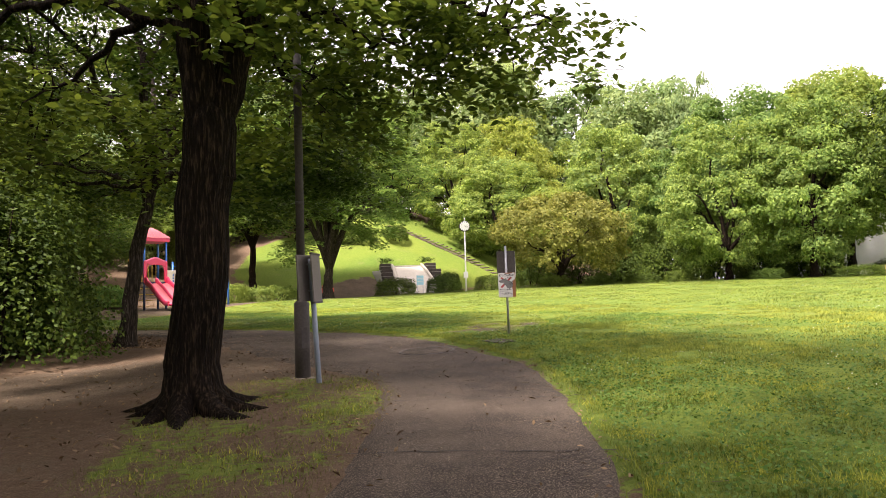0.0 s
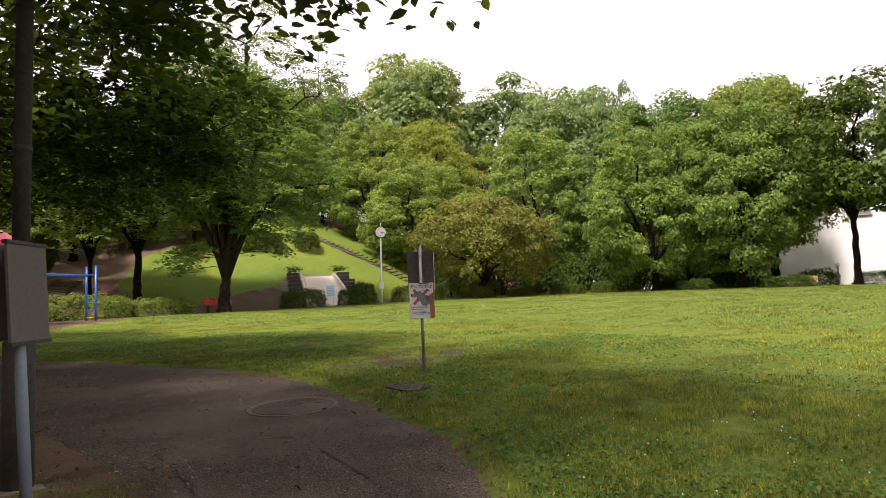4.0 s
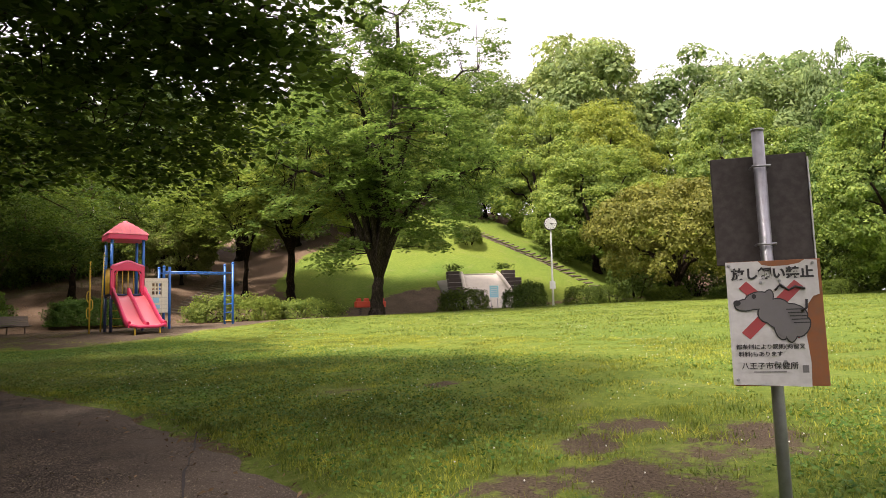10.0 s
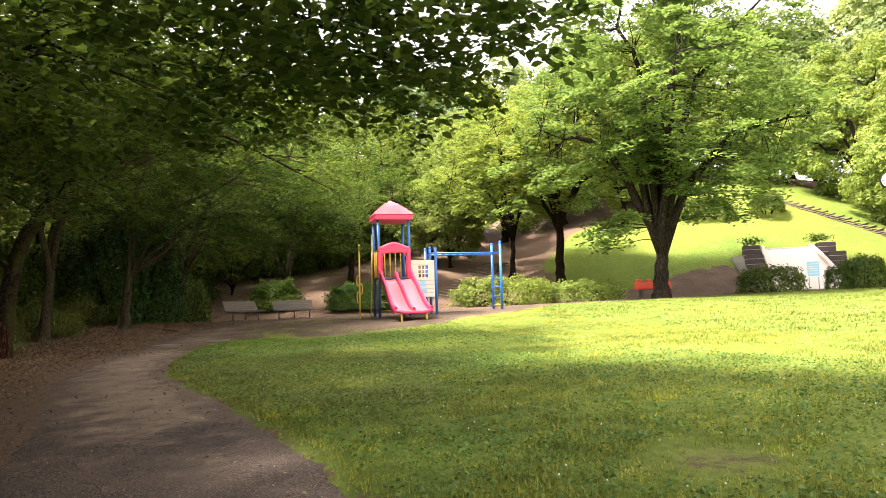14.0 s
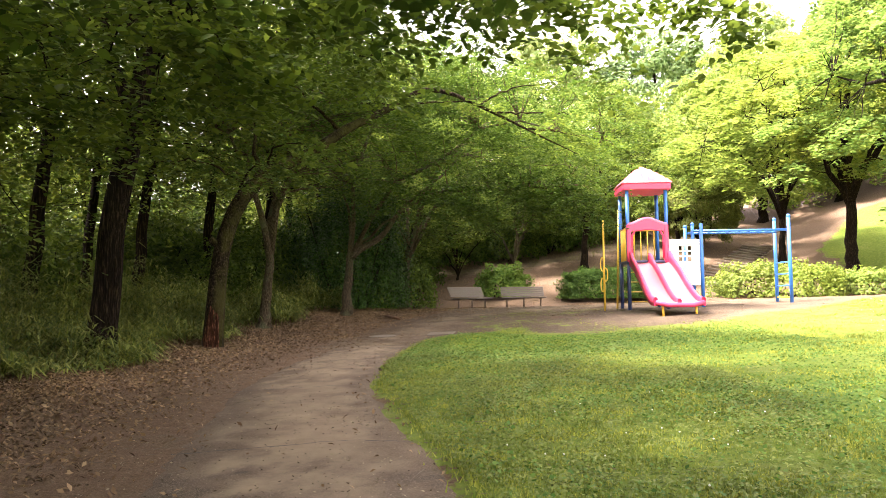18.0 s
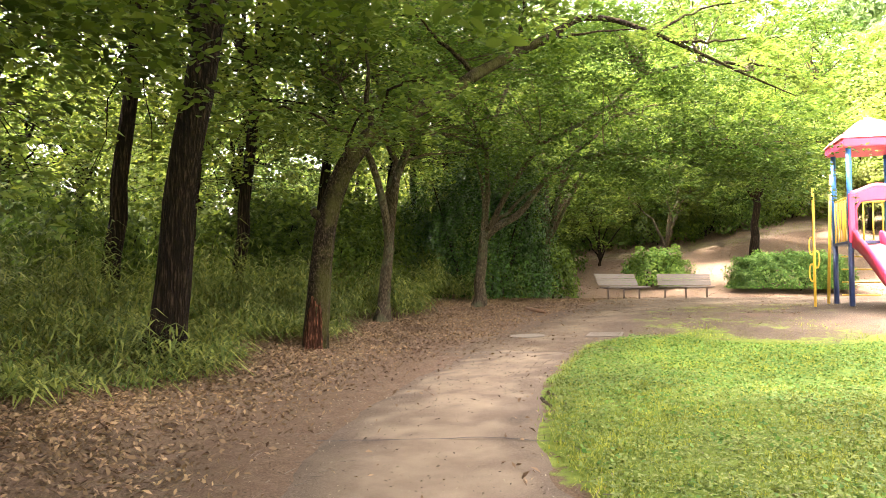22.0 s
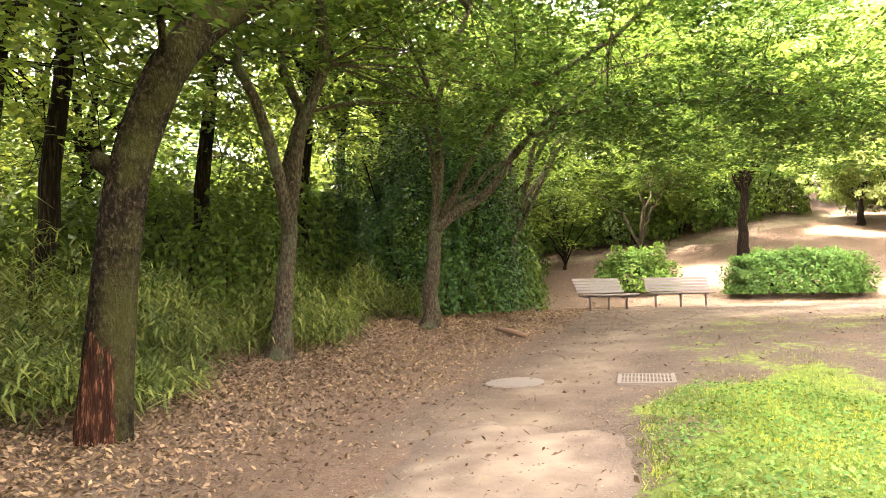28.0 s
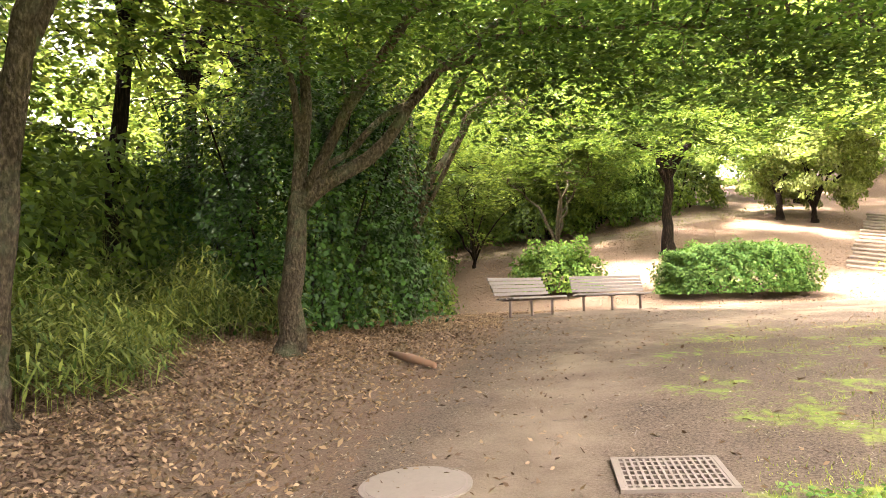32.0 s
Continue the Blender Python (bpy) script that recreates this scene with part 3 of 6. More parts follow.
def path_joints():
    """Saw-cut joints and cracks in the asphalt, each a thin sunken strip."""
    rng = np.random.default_rng(6)
    base = bpy.data.objects["path"]
    for line, w in (([(2.7, 6.85), (3.6, 6.28), (4.6, 5.65)], 0.018), ([(1.55, 5.05), (2.3, 4.62), (3.5, 3.75)], 0.016), ([(3.56, 10.4), (3.58, 8.95), (3.5, 7.6), (3.45, 6.5)], 0.012), ([(4.8, 10.1), (4.58, 7.85), (4.45, 5.95)], 0.014), ([(5.25, 15.9), (5.14, 13.8), (5.05, 11.4)], 0.016), ([(3.0, 16.4), (3.9, 16.85), (5.0, 17.2)], 0.014), ([(5.6, 9.9), (6.0, 9.75)], 0.012), ([(0.4, 20.9), (1.6, 21.6), (2.3, 21.6)], 0.018), ([(-1.1, 23.6), (0.0, 24.2), (0.7, 24.3)], 0.02), ([(4.5, 7.3), (5.0, 7.25), (5.3, 7.3)], 0.01)):
        p = np.asarray(line, float)
        u = np.linspace(0, len(p) - 1, 8 * len(p))
        q = np.stack([np.interp(u, np.arange(len(p)), p[:, k]) for k in range(2)], -1) + rng.normal(0, 0.012, (len(u), 2))
        d = np.gradient(q, axis=0)
        d /= np.linalg.norm(d, axis=1)[:, None]
        n = np.stack([-d[:, 1], d[:, 0]], -1) * (0.5 * w * rng.uniform(0.4, 1.4, len(u)))[:, None]
        v = np.concatenate([np.column_stack([q + n, land(*(q + n).T) - 0.004]), np.column_stack([q - n, land(*(q - n).T) - 0.004])])
        k = len(u)
        sheet("joint", v, [(i, i + 1, i + 1 + k, i + k) for i in range(k - 1)], HOLE, base, "dark gritty joint in the asphalt")


path_joints()


# ---- trees and shrubs ----
def leaf_quads(pos, size, rng, up=0.6, ratio=0.55, droop=0.25, out=None, tri=False, along=None, oval=False):
    """One folded diamond a leaf; out: the way that each leaf tends to face; along: the way it points; oval: six corners."""
    n = len(pos)
    nz = np.stack([rng.normal(0, 1 - up, n), rng.normal(0, 1 - up, n), np.ones(n)], -1)
    if out is not None:
        nz = out + rng.normal(0, 0.55, (n, 3)) + np.array([0, 0, 0.35])
    nz /= np.linalg.norm(nz, axis=1)[:, None] + 1e-9
    d = rng.standard_normal((n, 3)) - np.array([0, 0, droop])
    if along is not None:
        d = along + 0.45 * d
    d -= nz * (d * nz).sum(1)[:, None]
    d /= np.linalg.norm(d, axis=1)[:, None] + 1e-9
    s = np.cross(d, nz)
    L = (size * rng.uniform(0.65, 1.35, n))[:, None]
    if oval:
        w = L * ratio * 0.5
        v = np.stack([pos - d * L * 0.5, pos - d * L * 0.22 + s * w * 0.9 + nz * L * 0.05, pos + d * L * 0.12 + s * w * 0.85 + nz * L * 0.04, pos + d * L * 0.5 - nz * L * 0.08, pos + d * L * 0.12 - s * w * 0.85 + nz * L * 0.04, pos - d * L * 0.22 - s * w * 0.9 + nz * L * 0.05], 1)
        return v.reshape(-1, 3), np.arange(6 * n).reshape(n, 6)
    v = np.stack([pos - d * L * 0.5, pos + s * L * ratio * 0.5 + nz * L * 0.07, pos + d * L * 0.5 - nz * L * 0.05, pos - s * L * ratio * 0.5 + nz * L * 0.07], 1)
    if tri:
        return v[:, :3].reshape(-1, 3), np.arange(3 * n).reshape(n, 3)
    f = np.arange(4 * n).reshape(n, 4)
    return v.reshape(-1, 3), f


def spray_leaves(P, Q, leaves, length, size, rng, fans=4, thick=0.04, sag=0.3, up=0.8, ratio=0.55, oval=False):
    """Leaves set along the side shoots of flat fans that spread from each clump P, away from its limb at Q."""
    k = len(P) * fans
    c = np.repeat(P, fans, 0)
    out = c - np.repeat(Q, fans, 0)
    az = np.arctan2(out[:, 1], out[:, 0]) + rng.normal(0, 1.15, k)
    ax = np.stack([np.cos(az), np.sin(az), rng.normal(0.0, 0.14, k)], -1)
    sd = np.stack([-np.sin(az), np.cos(az), rng.normal(0.0, 0.14, k)], -1)
    L = length * rng.uniform(0.65, 1.4, k)
    c = c - ax * (0.35 * L)[:, None] + rng.normal(0, 1, (k, 3)) * np.array([0.3, 0.3, 0.28]) * length
    w = L * rng.uniform(0.6, 1.3, k)
    i = np.repeat(np.arange(k), rng.multinomial(leaves, w / w.sum()))
    m = len(i)
    shoot = rng.integers(0, 9, m)
    s0 = (shoot + 0.5) / 9
    sign = np.where((shoot + i) % 2, 1.0, -1.0)
    r = rng.uniform(0.0, 1.0, m) * 0.62 * np.sin(np.pi * (0.18 + 0.75 * s0)) * L[i]
    a, b = s0 * L[i] + 0.62 * r, sign * 0.78 * r
    p = c[i] + ax[i] * a[:, None] + sd[i] * b[:, None]
    p[:, 2] -= sag * (a * a + 0.6 * b * b) / L[i]
    p += rng.normal(0, 1, (m, 3)) * np.array([0.035, 0.035, thick])
    turn = np.where(rng.uniform(0, 1, m) < 0.5, 1.0, -1.0)[:, None]
    along = 0.7 * ax[i] + sign[:, None] * 0.6 * sd[i] + turn * (0.6 * ax[i] - sign[:, None] * 0.5 * sd[i]) * 0.8
    along[:, 2] -= sag * 0.8
    return leaf_quads(p, size, rng, up, ratio, 0.2, None, False, along, oval)


def crown_pads(rng, n, centre, rad, hollow=0.45, low=-1.0, lump=0.25, seed=0):
    """Centres of leaf clumps in an uneven ellipsoid."""
    out = []
    ph = rng.uniform(0, 6.28, 6)
    while len(out) < n:
        d = rng.standard_normal(3)
        d /= np.linalg.norm(d)
        if d[2] < low:
            continue
        az = math.atan2(d[1], d[0])
        k = 1 + lump * (math.sin(2 * az + ph[0]) * 0.5 + math.sin(3 * az + ph[1] + 2 * d[2]) * 0.5 + math.sin(5 * d[2] + ph[2]) * 0.4)
        r = rng.uniform(hollow ** 3, 1) ** (1 / 3)
        out.append(np.asarray(centre) + d * r * k * np.asarray(rad))
    return np.array(out)


def resample_line(pts, n):
    p = np.asarray(pts, float)
    u = np.linspace(0, len(p) - 1, n)
    q = np.stack([np.interp(u, np.arange(len(p)), p[:, k]) for k in range(3)], -1)
    for _ in range(3):
        q[1:-1] = 0.25 * q[:-2] + 0.5 * q[1:-1] + 0.25 * q[2:]
    return q


def tree(name, x, y, label, height, trunk_r, fork, crown_c, crown_r, leaf, bark, leaves=9000, leaf_size=0.12, pads=160, pad_r=0.7, pad_t=0.22, seed=1, lean=(0, 0), limbs=7, low=-0.75, twigs=True, hollow=0.4, lump=0.25, up=0.6, flare=1.7, sides=12, rise=0.35, outward=False, tri=False, reach=(), reach_pads=5, taper=0.28, roots=0, category="tree", group="", ratio=0.55, dz=0.0, curve=1.3, limb_from=None, droop=0.25, limb_k=1.0, fans=0, sag=0.3, oval=False):
    """A tree: trunk, limbs with twigs, and a crown of leaves. All lengths from its foot."""
    rng = np.random.default_rng(seed)
    root = thing(name, Matrix.Translation((x, y, at(x, y, dz))), label, category, group)
    top = np.array([lean[0], lean[1], fork])
    n = 11
    t = np.linspace(0, 1, n) ** 1.5
    spine = np.stack([lean[0] * t ** curve, lean[1] * t ** curve, fork * t], -1)
    spine[1:-1, :2] += rng.standard_normal((n - 2, 2)) * trunk_r * 0.12
    spine = np.concatenate([[[0, 0, -0.25]], spine])
    rad = trunk_r * np.concatenate([[flare * 1.1], 1 + (flare - 1) * np.exp(-t * fork / (0.8 * trunk_r + 0.06)) - taper * t])
    tip = spine[-1] + (spine[-1] - spine[-2]) / np.linalg.norm(spine[-1] - spine[-2]) * np.array([[0.5], [0.95], [1.2]]) * trunk_r
    tube("trunk", np.concatenate([spine, tip]), np.concatenate([rad, rad[-1] * np.array([0.88, 0.6, 0.25])]), bark, root, sides=sides, wobble=0.06, seed=seed)
    cc = np.array(crown_c, float)
    P = crown_pads(rng, pads, cc, crown_r, hollow, low, lump)
    # limbs end at clumps that lie far from one another
    pick = [int(np.argmax(P[:, 2]))]
    dist = np.linalg.norm(P - P[pick[0]], axis=1)
    dist = np.where(P[:, 2] < cc[2] - 0.2 * crown_r[2], 0.0, dist)
    while len(pick) < limbs:
        k = int(np.argmax(dist))
        pick.append(k)
        dist = np.minimum(dist, np.linalg.norm(P - P[k], axis=1))
    samples = []
    for i, k in enumerate(pick):
        s = spine[-1] if i < max(2, limbs // 2) else spine[-1] * 0.75 + spine[-3] * 0.25
        if limb_from:
            s = np.array(limb_from) - (0, 0, 0.25 * (i % 4))
        e = s + (P[k] - s) * 0.9
        w = np.linspace(0, 1, 9)[:, None]
        ln = np.linalg.norm(e - s)
        mid = s + (e - s) * 0.3 + np.array([0, 0, rise * ln])
        L = (1 - w) ** 2 * (s - np.array([0, 0, 0.08])) + 2 * w * (1 - w) * mid + w * w * e
        L[2:-1] += rng.normal(0, 0.02 * ln, (6, 3))
        r0 = trunk_r * ((0.62 if i < 3 else 0.45) if not limb_from else 0.3) * limb_k
        tube("limb", L, r0 * (1 - np.linspace(0, 1, 9)) ** 0.8 + max(0.012, trunk_r * 0.07), bark, root, sides=8, wobble=0.05, seed=i)
        samples.append(L)
    # long limbs that reach out over the path
    base = np.array([x, y, at(x, y, dz)])
    for i in range(roots):
        a = 6.283 * (i + rng.uniform(-0.25, 0.25)) / roots
        ln = trunk_r * rng.uniform(2.5, 3.9)
        p = [(trunk_r * 0.45 * math.cos(a), trunk_r * 0.45 * math.sin(a), trunk_r * 2.2)]
        for u, hz in ((0.25, 0.7), (0.45, 0.16), (0.7, -0.08), (0.92, -0.14), (1.1, -0.25)):
            px, py = ln * u * math.cos(a + 0.3 * u), ln * u * math.sin(a + 0.3 * u)
            p.append((px, py, float(land(x + px, y + py)) - at(x, y) + hz * trunk_r))
        tube("root", p, np.array([0.52, 0.55, 0.46, 0.33, 0.2, 0.1]) * trunk_r, bark, root, sides=12, wobble=0.04, seed=i)
    for i, chain in enumerate(reach):
        thick = 0.22
        if not isinstance(chain[0], tuple):
            thick, chain = chain
        w = np.array([spine[-1] if thick > 0.5 or not limb_from else np.array(limb_from) - (0, 0, 0.3 * i), *(np.array(c) - base for c in chain)])
        if thick > 0.8:
            side = np.sign(w[1, 0] - w[0, 0]) * np.array([0.2 * trunk_r, 0, 0])
            w = np.concatenate([[w[0] + side - (0, 0, 0.6), w[0] + side * 1.1], w[1:]])
        u = np.linspace(0, len(w) - 1, 4 * len(w))
        L = np.stack([np.interp(u, np.arange(len(w)), w[:, k]) for k in range(3)], -1)
        L[1:-1] = 0.25 * L[:-2] + 0.5 * L[1:-1] + 0.25 * L[2:]
        L[2:] += rng.normal(0, 0.05 if thick < 0.6 else 0.015, L[2:].shape)
        tube("limb", L, trunk_r * thick * (1 - np.linspace(0, 1, len(L))) ** (0.8 if thick < 0.8 else 0.45) + 0.012, bark, root, sides=8 if thick < 0.6 else 16, wobble=0.04, seed=i)
        samples.append(L[3:])
        for q in w[2:]:
            P = np.concatenate([P, q + rng.normal(0, 1, (reach_pads, 3)) * (0.65, 0.65, 0.35) - (0, 0, 0.2)])
    pads = len(P)
    S = np.concatenate(samples)
    if twigs:
        items = []
        for p in P:
            q = S[int(np.argmin(np.linalg.norm(S - p, axis=1) + 0.3 * np.maximum(0, S[:, 2] - p[2])))]
            items.append(tube_data(bend(q, p, 0.12, 5, len(items), 0.05), np.linspace(0.012 + trunk_r * 0.04, 0.005, 5), 4, cap=False))
        v, f = join_tubes(items)
        tagged(sheet("branchwork", v, f, bark, root), kind="stuff")
    if fans:
        Q = np.array([S[int(np.argmin(np.linalg.norm(S - p, axis=1)))] for p in P])
        v, f = spray_leaves(P, Q, leaves, pad_r, leaf_size, rng, fans, pad_t, sag, up, ratio, oval)
        sheet("crown", v, f, leaf, root)
        return root
    per = rng.multinomial(leaves, rng.dirichlet(np.full(pads, 3.0)))
    c = np.repeat(P, per, 0)
    m = len(c)
    ang, rr = rng.uniform(0, 6.283, m), np.sqrt(rng.uniform(0, 1, m)) * pad_r * np.repeat(rng.uniform(0.6, 1.35, pads), per)
    off = np.stack([np.cos(ang) * rr, np.sin(ang) * rr, rng.normal(0, pad_t, m) - 0.25 * rr ** 2 / pad_r], -1)
    face = None
    if outward:
        d = rng.standard_normal((m, 3))
        d[:, 2] = np.abs(d[:, 2]) - 0.45 * rng.uniform(0.4, 1.6, m)
        d /= np.linalg.norm(d, axis=1)[:, None]
        size = np.repeat(rng.uniform(0.65, 1.35, pads), per)[:, None]
        off = d * size * pad_r * rng.uniform(0.8, 1.08, (m, 1)) * (1, 1, 0.75)
        face = d * 0.9 + (c - cc) / np.asarray(crown_r) * 0.3
    v, f = leaf_quads(c + off, leaf_size, rng, up, ratio, droop, face, tri)
    sheet("crown", v, f, leaf, root)
    return root


def shrub(name, x, y, label, size, leaf, leaves=3000, leaf_size=0.07, seed=1, category="shrub", group="", rz=0.0, dz=0.0, box_like=3.2, stems=6, tri=False, lump=0.1):
    """A clipped or loose bush: stems and a shell of leaves over a lumpy body."""
    rng = np.random.default_rng(seed)
    root = thing(name, Matrix.Translation((x, y, at(x, y, dz))) @ pose(0, 0, 0, 0, 0, rz), label, category, group)
    sx, sy, sz = size
    for i in range(stems):
        a = rng.uniform(0, 6.28)
        tube("stem", bend((0.12 * sx * math.cos(a), 0.12 * sy * math.sin(a), -0.1), (0.36 * sx * math.cos(a), 0.36 * sy * math.sin(a), sz * 0.7), 0.1, 5, i, 0.02), np.linspace(0.03, 0.008, 5), BARK_DARK, root, sides=5)
    q = rng.uniform(-1, 1, (leaves, 3))
    q[:, 2] = np.abs(q[:, 2])
    axis = rng.choice(3, leaves, p=[0.3, 0.3, 0.4])
    q[np.arange(leaves), axis] = np.where(axis == 2, 1, np.sign(q[np.arange(leaves), axis]))
    d = q / (np.abs(q) ** box_like).sum(1)[:, None] ** (1 / box_like)
    k = 1 + lump * np.sin(7 * d[:, 0] + seed) * np.sin(6 * d[:, 1] + 2 * seed) + 0.07 * np.sin(5.0 * sx * d[:, 0] + 4 * d[:, 1] * sy + 9 * d[:, 2])
    r = (k * rng.uniform(0.4, 1.0, leaves) ** 0.3)[:, None]
    p = d * r * np.array([sx / 2, sy / 2, sz]) + rng.normal(0, 0.025, (leaves, 3))
    p[:, 2] = np.maximum(p[:, 2], 0.02)
    v, f = leaf_quads(p, leaf_size, rng, 0.4, 0.55 if not tri else 0.9, out=d * 0.8, tri=tri)
    sheet("foliage", v, f, leaf, root)
    return root


# trees beside the first stretch of path
tree("shade_tree", 0.93, 7.62, "large shade tree with dark furrowed bark beside the path", 13, 0.25, 3.1, (0.0, -0.2, 7.9), (6.2, 7.4, 4.4), LEAF_DEEP, BARK_DARK, 52000, 0.125, 240, 0.8, 0.06, 11, (0.22, 0.0), 9, -0.55, sides=40, flare=1.4, up=0.62, rise=0.55, taper=-0.08, roots=9, limb_from=(0.1, 0.1, 6.3), fans=4, sag=0.35, oval=True, ratio=0.62, reach=[[0.85, [(0.9, 7.6, 5.0), (0.5, 7.7, 8.0), (0.3, 7.8, 11.0)]], [0.85, [(1.6, 7.55, 4.8), (2.15, 7.5, 7.6), (2.5, 7.4, 10.6)]], [(1.8, 8.6, 4.8), (2.6, 9.8, 4.7), (3.3, 10.6, 4.4)], [(1.2, 9.0, 4.6), (1.4, 10.6, 4.3), (1.8, 11.8, 4.1)], [(2.0, 7.4, 5.3), (3.2, 7.2, 5.1), (4.1, 7.0, 4.9), (4.7, 6.9, 4.7)], [(2.2, 7.9, 5.0), (3.1, 7.9, 4.7), (3.9, 7.7, 4.4)], [(0.2, 9.0, 4.6), (-0.6, 10.6, 4.2)], [(-0.4, 8.6, 4.9), (-1.6, 9.6, 4.4), (-2.6, 10.6, 4.0)]], reach_pads=8)
tree("young_tree", 0.62, 15.6, "slim tree with grey bark leaning beside the side path", 10, 0.16, 3.4, (0.4, 0.8, 7.2), (4.4, 5.4, 3.2), LEAF_DEEP, BARK_GREY, 68000, 0.12, 250, 0.75, 0.06, 12, (0.5, 0.15), 9, -0.7, up=0.62, rise=0.4, fans=4, sag=0.3, oval=True, ratio=0.62, reach=[[(2.4, 15.9, 4.7), (3.8, 16.2, 5.0), (5.0, 16.3, 5.0), (5.8, 16.4, 4.8)], [(2.2, 16.6, 4.7), (3.4, 17.2, 4.9), (4.6, 17.6, 4.9), (5.6, 18.1, 4.7)], [(1.8, 16.8, 4.7), (2.6, 18.2, 4.8), (3.6, 19.2, 4.8), (4.4, 20.2, 4.8)], [(1.6, 14.6, 4.7), (3.0, 14.4, 4.9), (4.2, 14.8, 5.0), (5.2, 15.4, 5.0)], [(0.4, 17.2, 4.5), (0.6, 18.8, 4.4), (0.8, 20.2, 4.6)], [(-0.6, 15.0, 4.2), (-2.4, 14.6, 3.7)], [(-0.4, 16.8, 4.2), (-1.6, 18.2, 4.0), (-2.4, 19.8, 4.0)]], reach_pads=9)
# row along the wood's edge
oak = tree("oak_tree", -4.83, 25.02, "tall tree with thick dark trunk at the edge of the wood", 13, 0.215, 5.6, (0.9, 0.4, 8.8), (5.0, 5.4, 4.4), LEAF_DEEP, BARK_DARK, 62000, 0.115, 190, 0.85, 0.06, 13, (0.85, 0.3), 9, -0.85, sides=18, curve=1.9, up=0.6, fans=4, sag=0.4, oval=True, ratio=0.6, reach=[[0.5, [(-3.0, 25.0, 6.4), (-1.2, 24.4, 6.2), (0.6, 23.8, 5.8), (2.4, 23.6, 5.7), (4.0, 23.6, 5.2)]], [(-2.8, 24.2, 6.3), (-0.8, 23.0, 5.8), (1.2, 21.8, 5.6), (3.2, 20.9, 5.3), (4.5, 20.4, 4.9)], [(-3.4, 26.4, 6.6), (-2.0, 28.2, 6.6)], [(-5.6, 23.6, 6.0), (-6.4, 21.6, 5.4)], [(-4.0, 23.6, 5.6), (-3.2, 21.8, 5.0), (-2.2, 20.2, 4.6)], [(-3.2, 24.6, 5.6), (-2.0, 23.2, 5.2), (-0.6, 22.0, 4.9)]], reach_pads=9)
tube("limb", bend((0.46, 0.2, 3.7), (-0.15, -0.25, 8.2), (-0.25, -0.15, 0.1), 10, 3, 0.02), np.linspace(0.1, 0.05, 10), BARK_DARK, oak, sides=10, wobble=0.05, seed=2)


def scarred_tree():
    """A trunk that bends over at head height twice over into one long limb above the path."""
    x, y = -4.74, 27.56
    base = np.array([x, y, at(x, y)])
    root = thing("scarred_tree", Matrix.Translation(base), "leaning mossy tree with stripped red wood at its foot", "tree")
    rng = np.random.default_rng(14)
    line = np.array([(-4.74, 27.56, 0.6), (-4.72, 27.56, 1.0), (-4.66, 27.56, 1.9), (-4.55, 27.58, 2.9), (-4.32, 27.76, 3.75), (-4.06, 28.1, 4.25), (-3.85, 28.7, 4.62), (-3.55, 29.44, 5.07), (-3.25, 30.05, 5.6), (-2.84, 30.79, 6.09), (-2.4, 31.35, 6.5), (-1.95, 31.6, 6.88), (-1.3, 31.8, 6.76), (-0.61, 31.98, 6.4), (0.05, 32.4, 6.06), (0.76, 32.98, 5.7), (1.5, 33.45, 5.33)]) - base
    rad = [0.25, 0.235, 0.2, 0.185, 0.18, 0.168, 0.155, 0.14, 0.125, 0.11, 0.095, 0.072, 0.06, 0.048, 0.038, 0.026, 0.01]
    p = resample_line(line, 70)
    r = np.interp(np.linspace(0, len(rad) - 1, 70), np.arange(len(rad)), rad)
    tube("trunk", p, 0.84 * r, BARK_MOSS, root, sides=20, wobble=0.045, seed=4)
    tube("branch_stub", np.array([(-4.58, 27.53, 2.85), (-4.65, 27.43, 2.93), (-4.68, 27.39, 2.99)]) - base, [0.085, 0.07, 0.045], BARK_MOSS, root, "broken grey branch stub", 10, 0.1)
    limbs = [[(-2.5, 31.2, 6.4), (-3.1, 31.4, 6.6), (-3.9, 31.9, 6.75), (-4.6, 32.2, 6.8)], [(-2.4, 31.3, 6.45), (-1.8, 31.3, 6.4), (-1.0, 31.6, 6.45), (-0.4, 32.0, 6.6)], [(-0.61, 31.98, 6.4), (-0.3, 32.3, 6.75), (0.3, 32.6, 6.95), (1.2, 33.0, 7.1)],
             [(-0.3, 32.2, 6.25), (0.5, 32.5, 6.25), (1.4, 32.8, 6.2)], [(0.4, 32.7, 5.9), (1.0, 33.3, 5.95), (1.6, 33.9, 5.8)], [(-4.3, 27.7, 3.7), (-3.9, 27.3, 4.1), (-3.2, 27.0, 4.3), (-2.5, 26.9, 4.1)], [(-4.2, 27.9, 4.0), (-4.5, 27.3, 4.4), (-4.9, 26.8, 4.5), (-5.4, 26.3, 4.2)], [(-4.0, 28.2, 4.3), (-3.6, 27.8, 4.7), (-3.0, 27.5, 4.8), (-2.3, 27.6, 4.5)],
             [(-3.3, 30.0, 5.6), (-3.9, 29.7, 6.2), (-4.4, 29.4, 7.0)], [(-2.85, 30.8, 6.1), (-2.6, 30.6, 6.8), (-2.4, 30.5, 7.6)], [(-4.1, 28.1, 4.25), (-4.5, 28.5, 5.2), (-4.8, 28.8, 6.4)]]
    P, Q = [], []
    for i, c in enumerate(limbs):
        L = resample_line(np.array(c), 14) - base
        L[1:] += rng.normal(0, 0.02, (13, 3))
        tube("limb", L, np.linspace(0.03 if i < 8 else 0.06, 0.006, 14), BARK_MOSS, root, sides=6, wobble=0.05, seed=i)
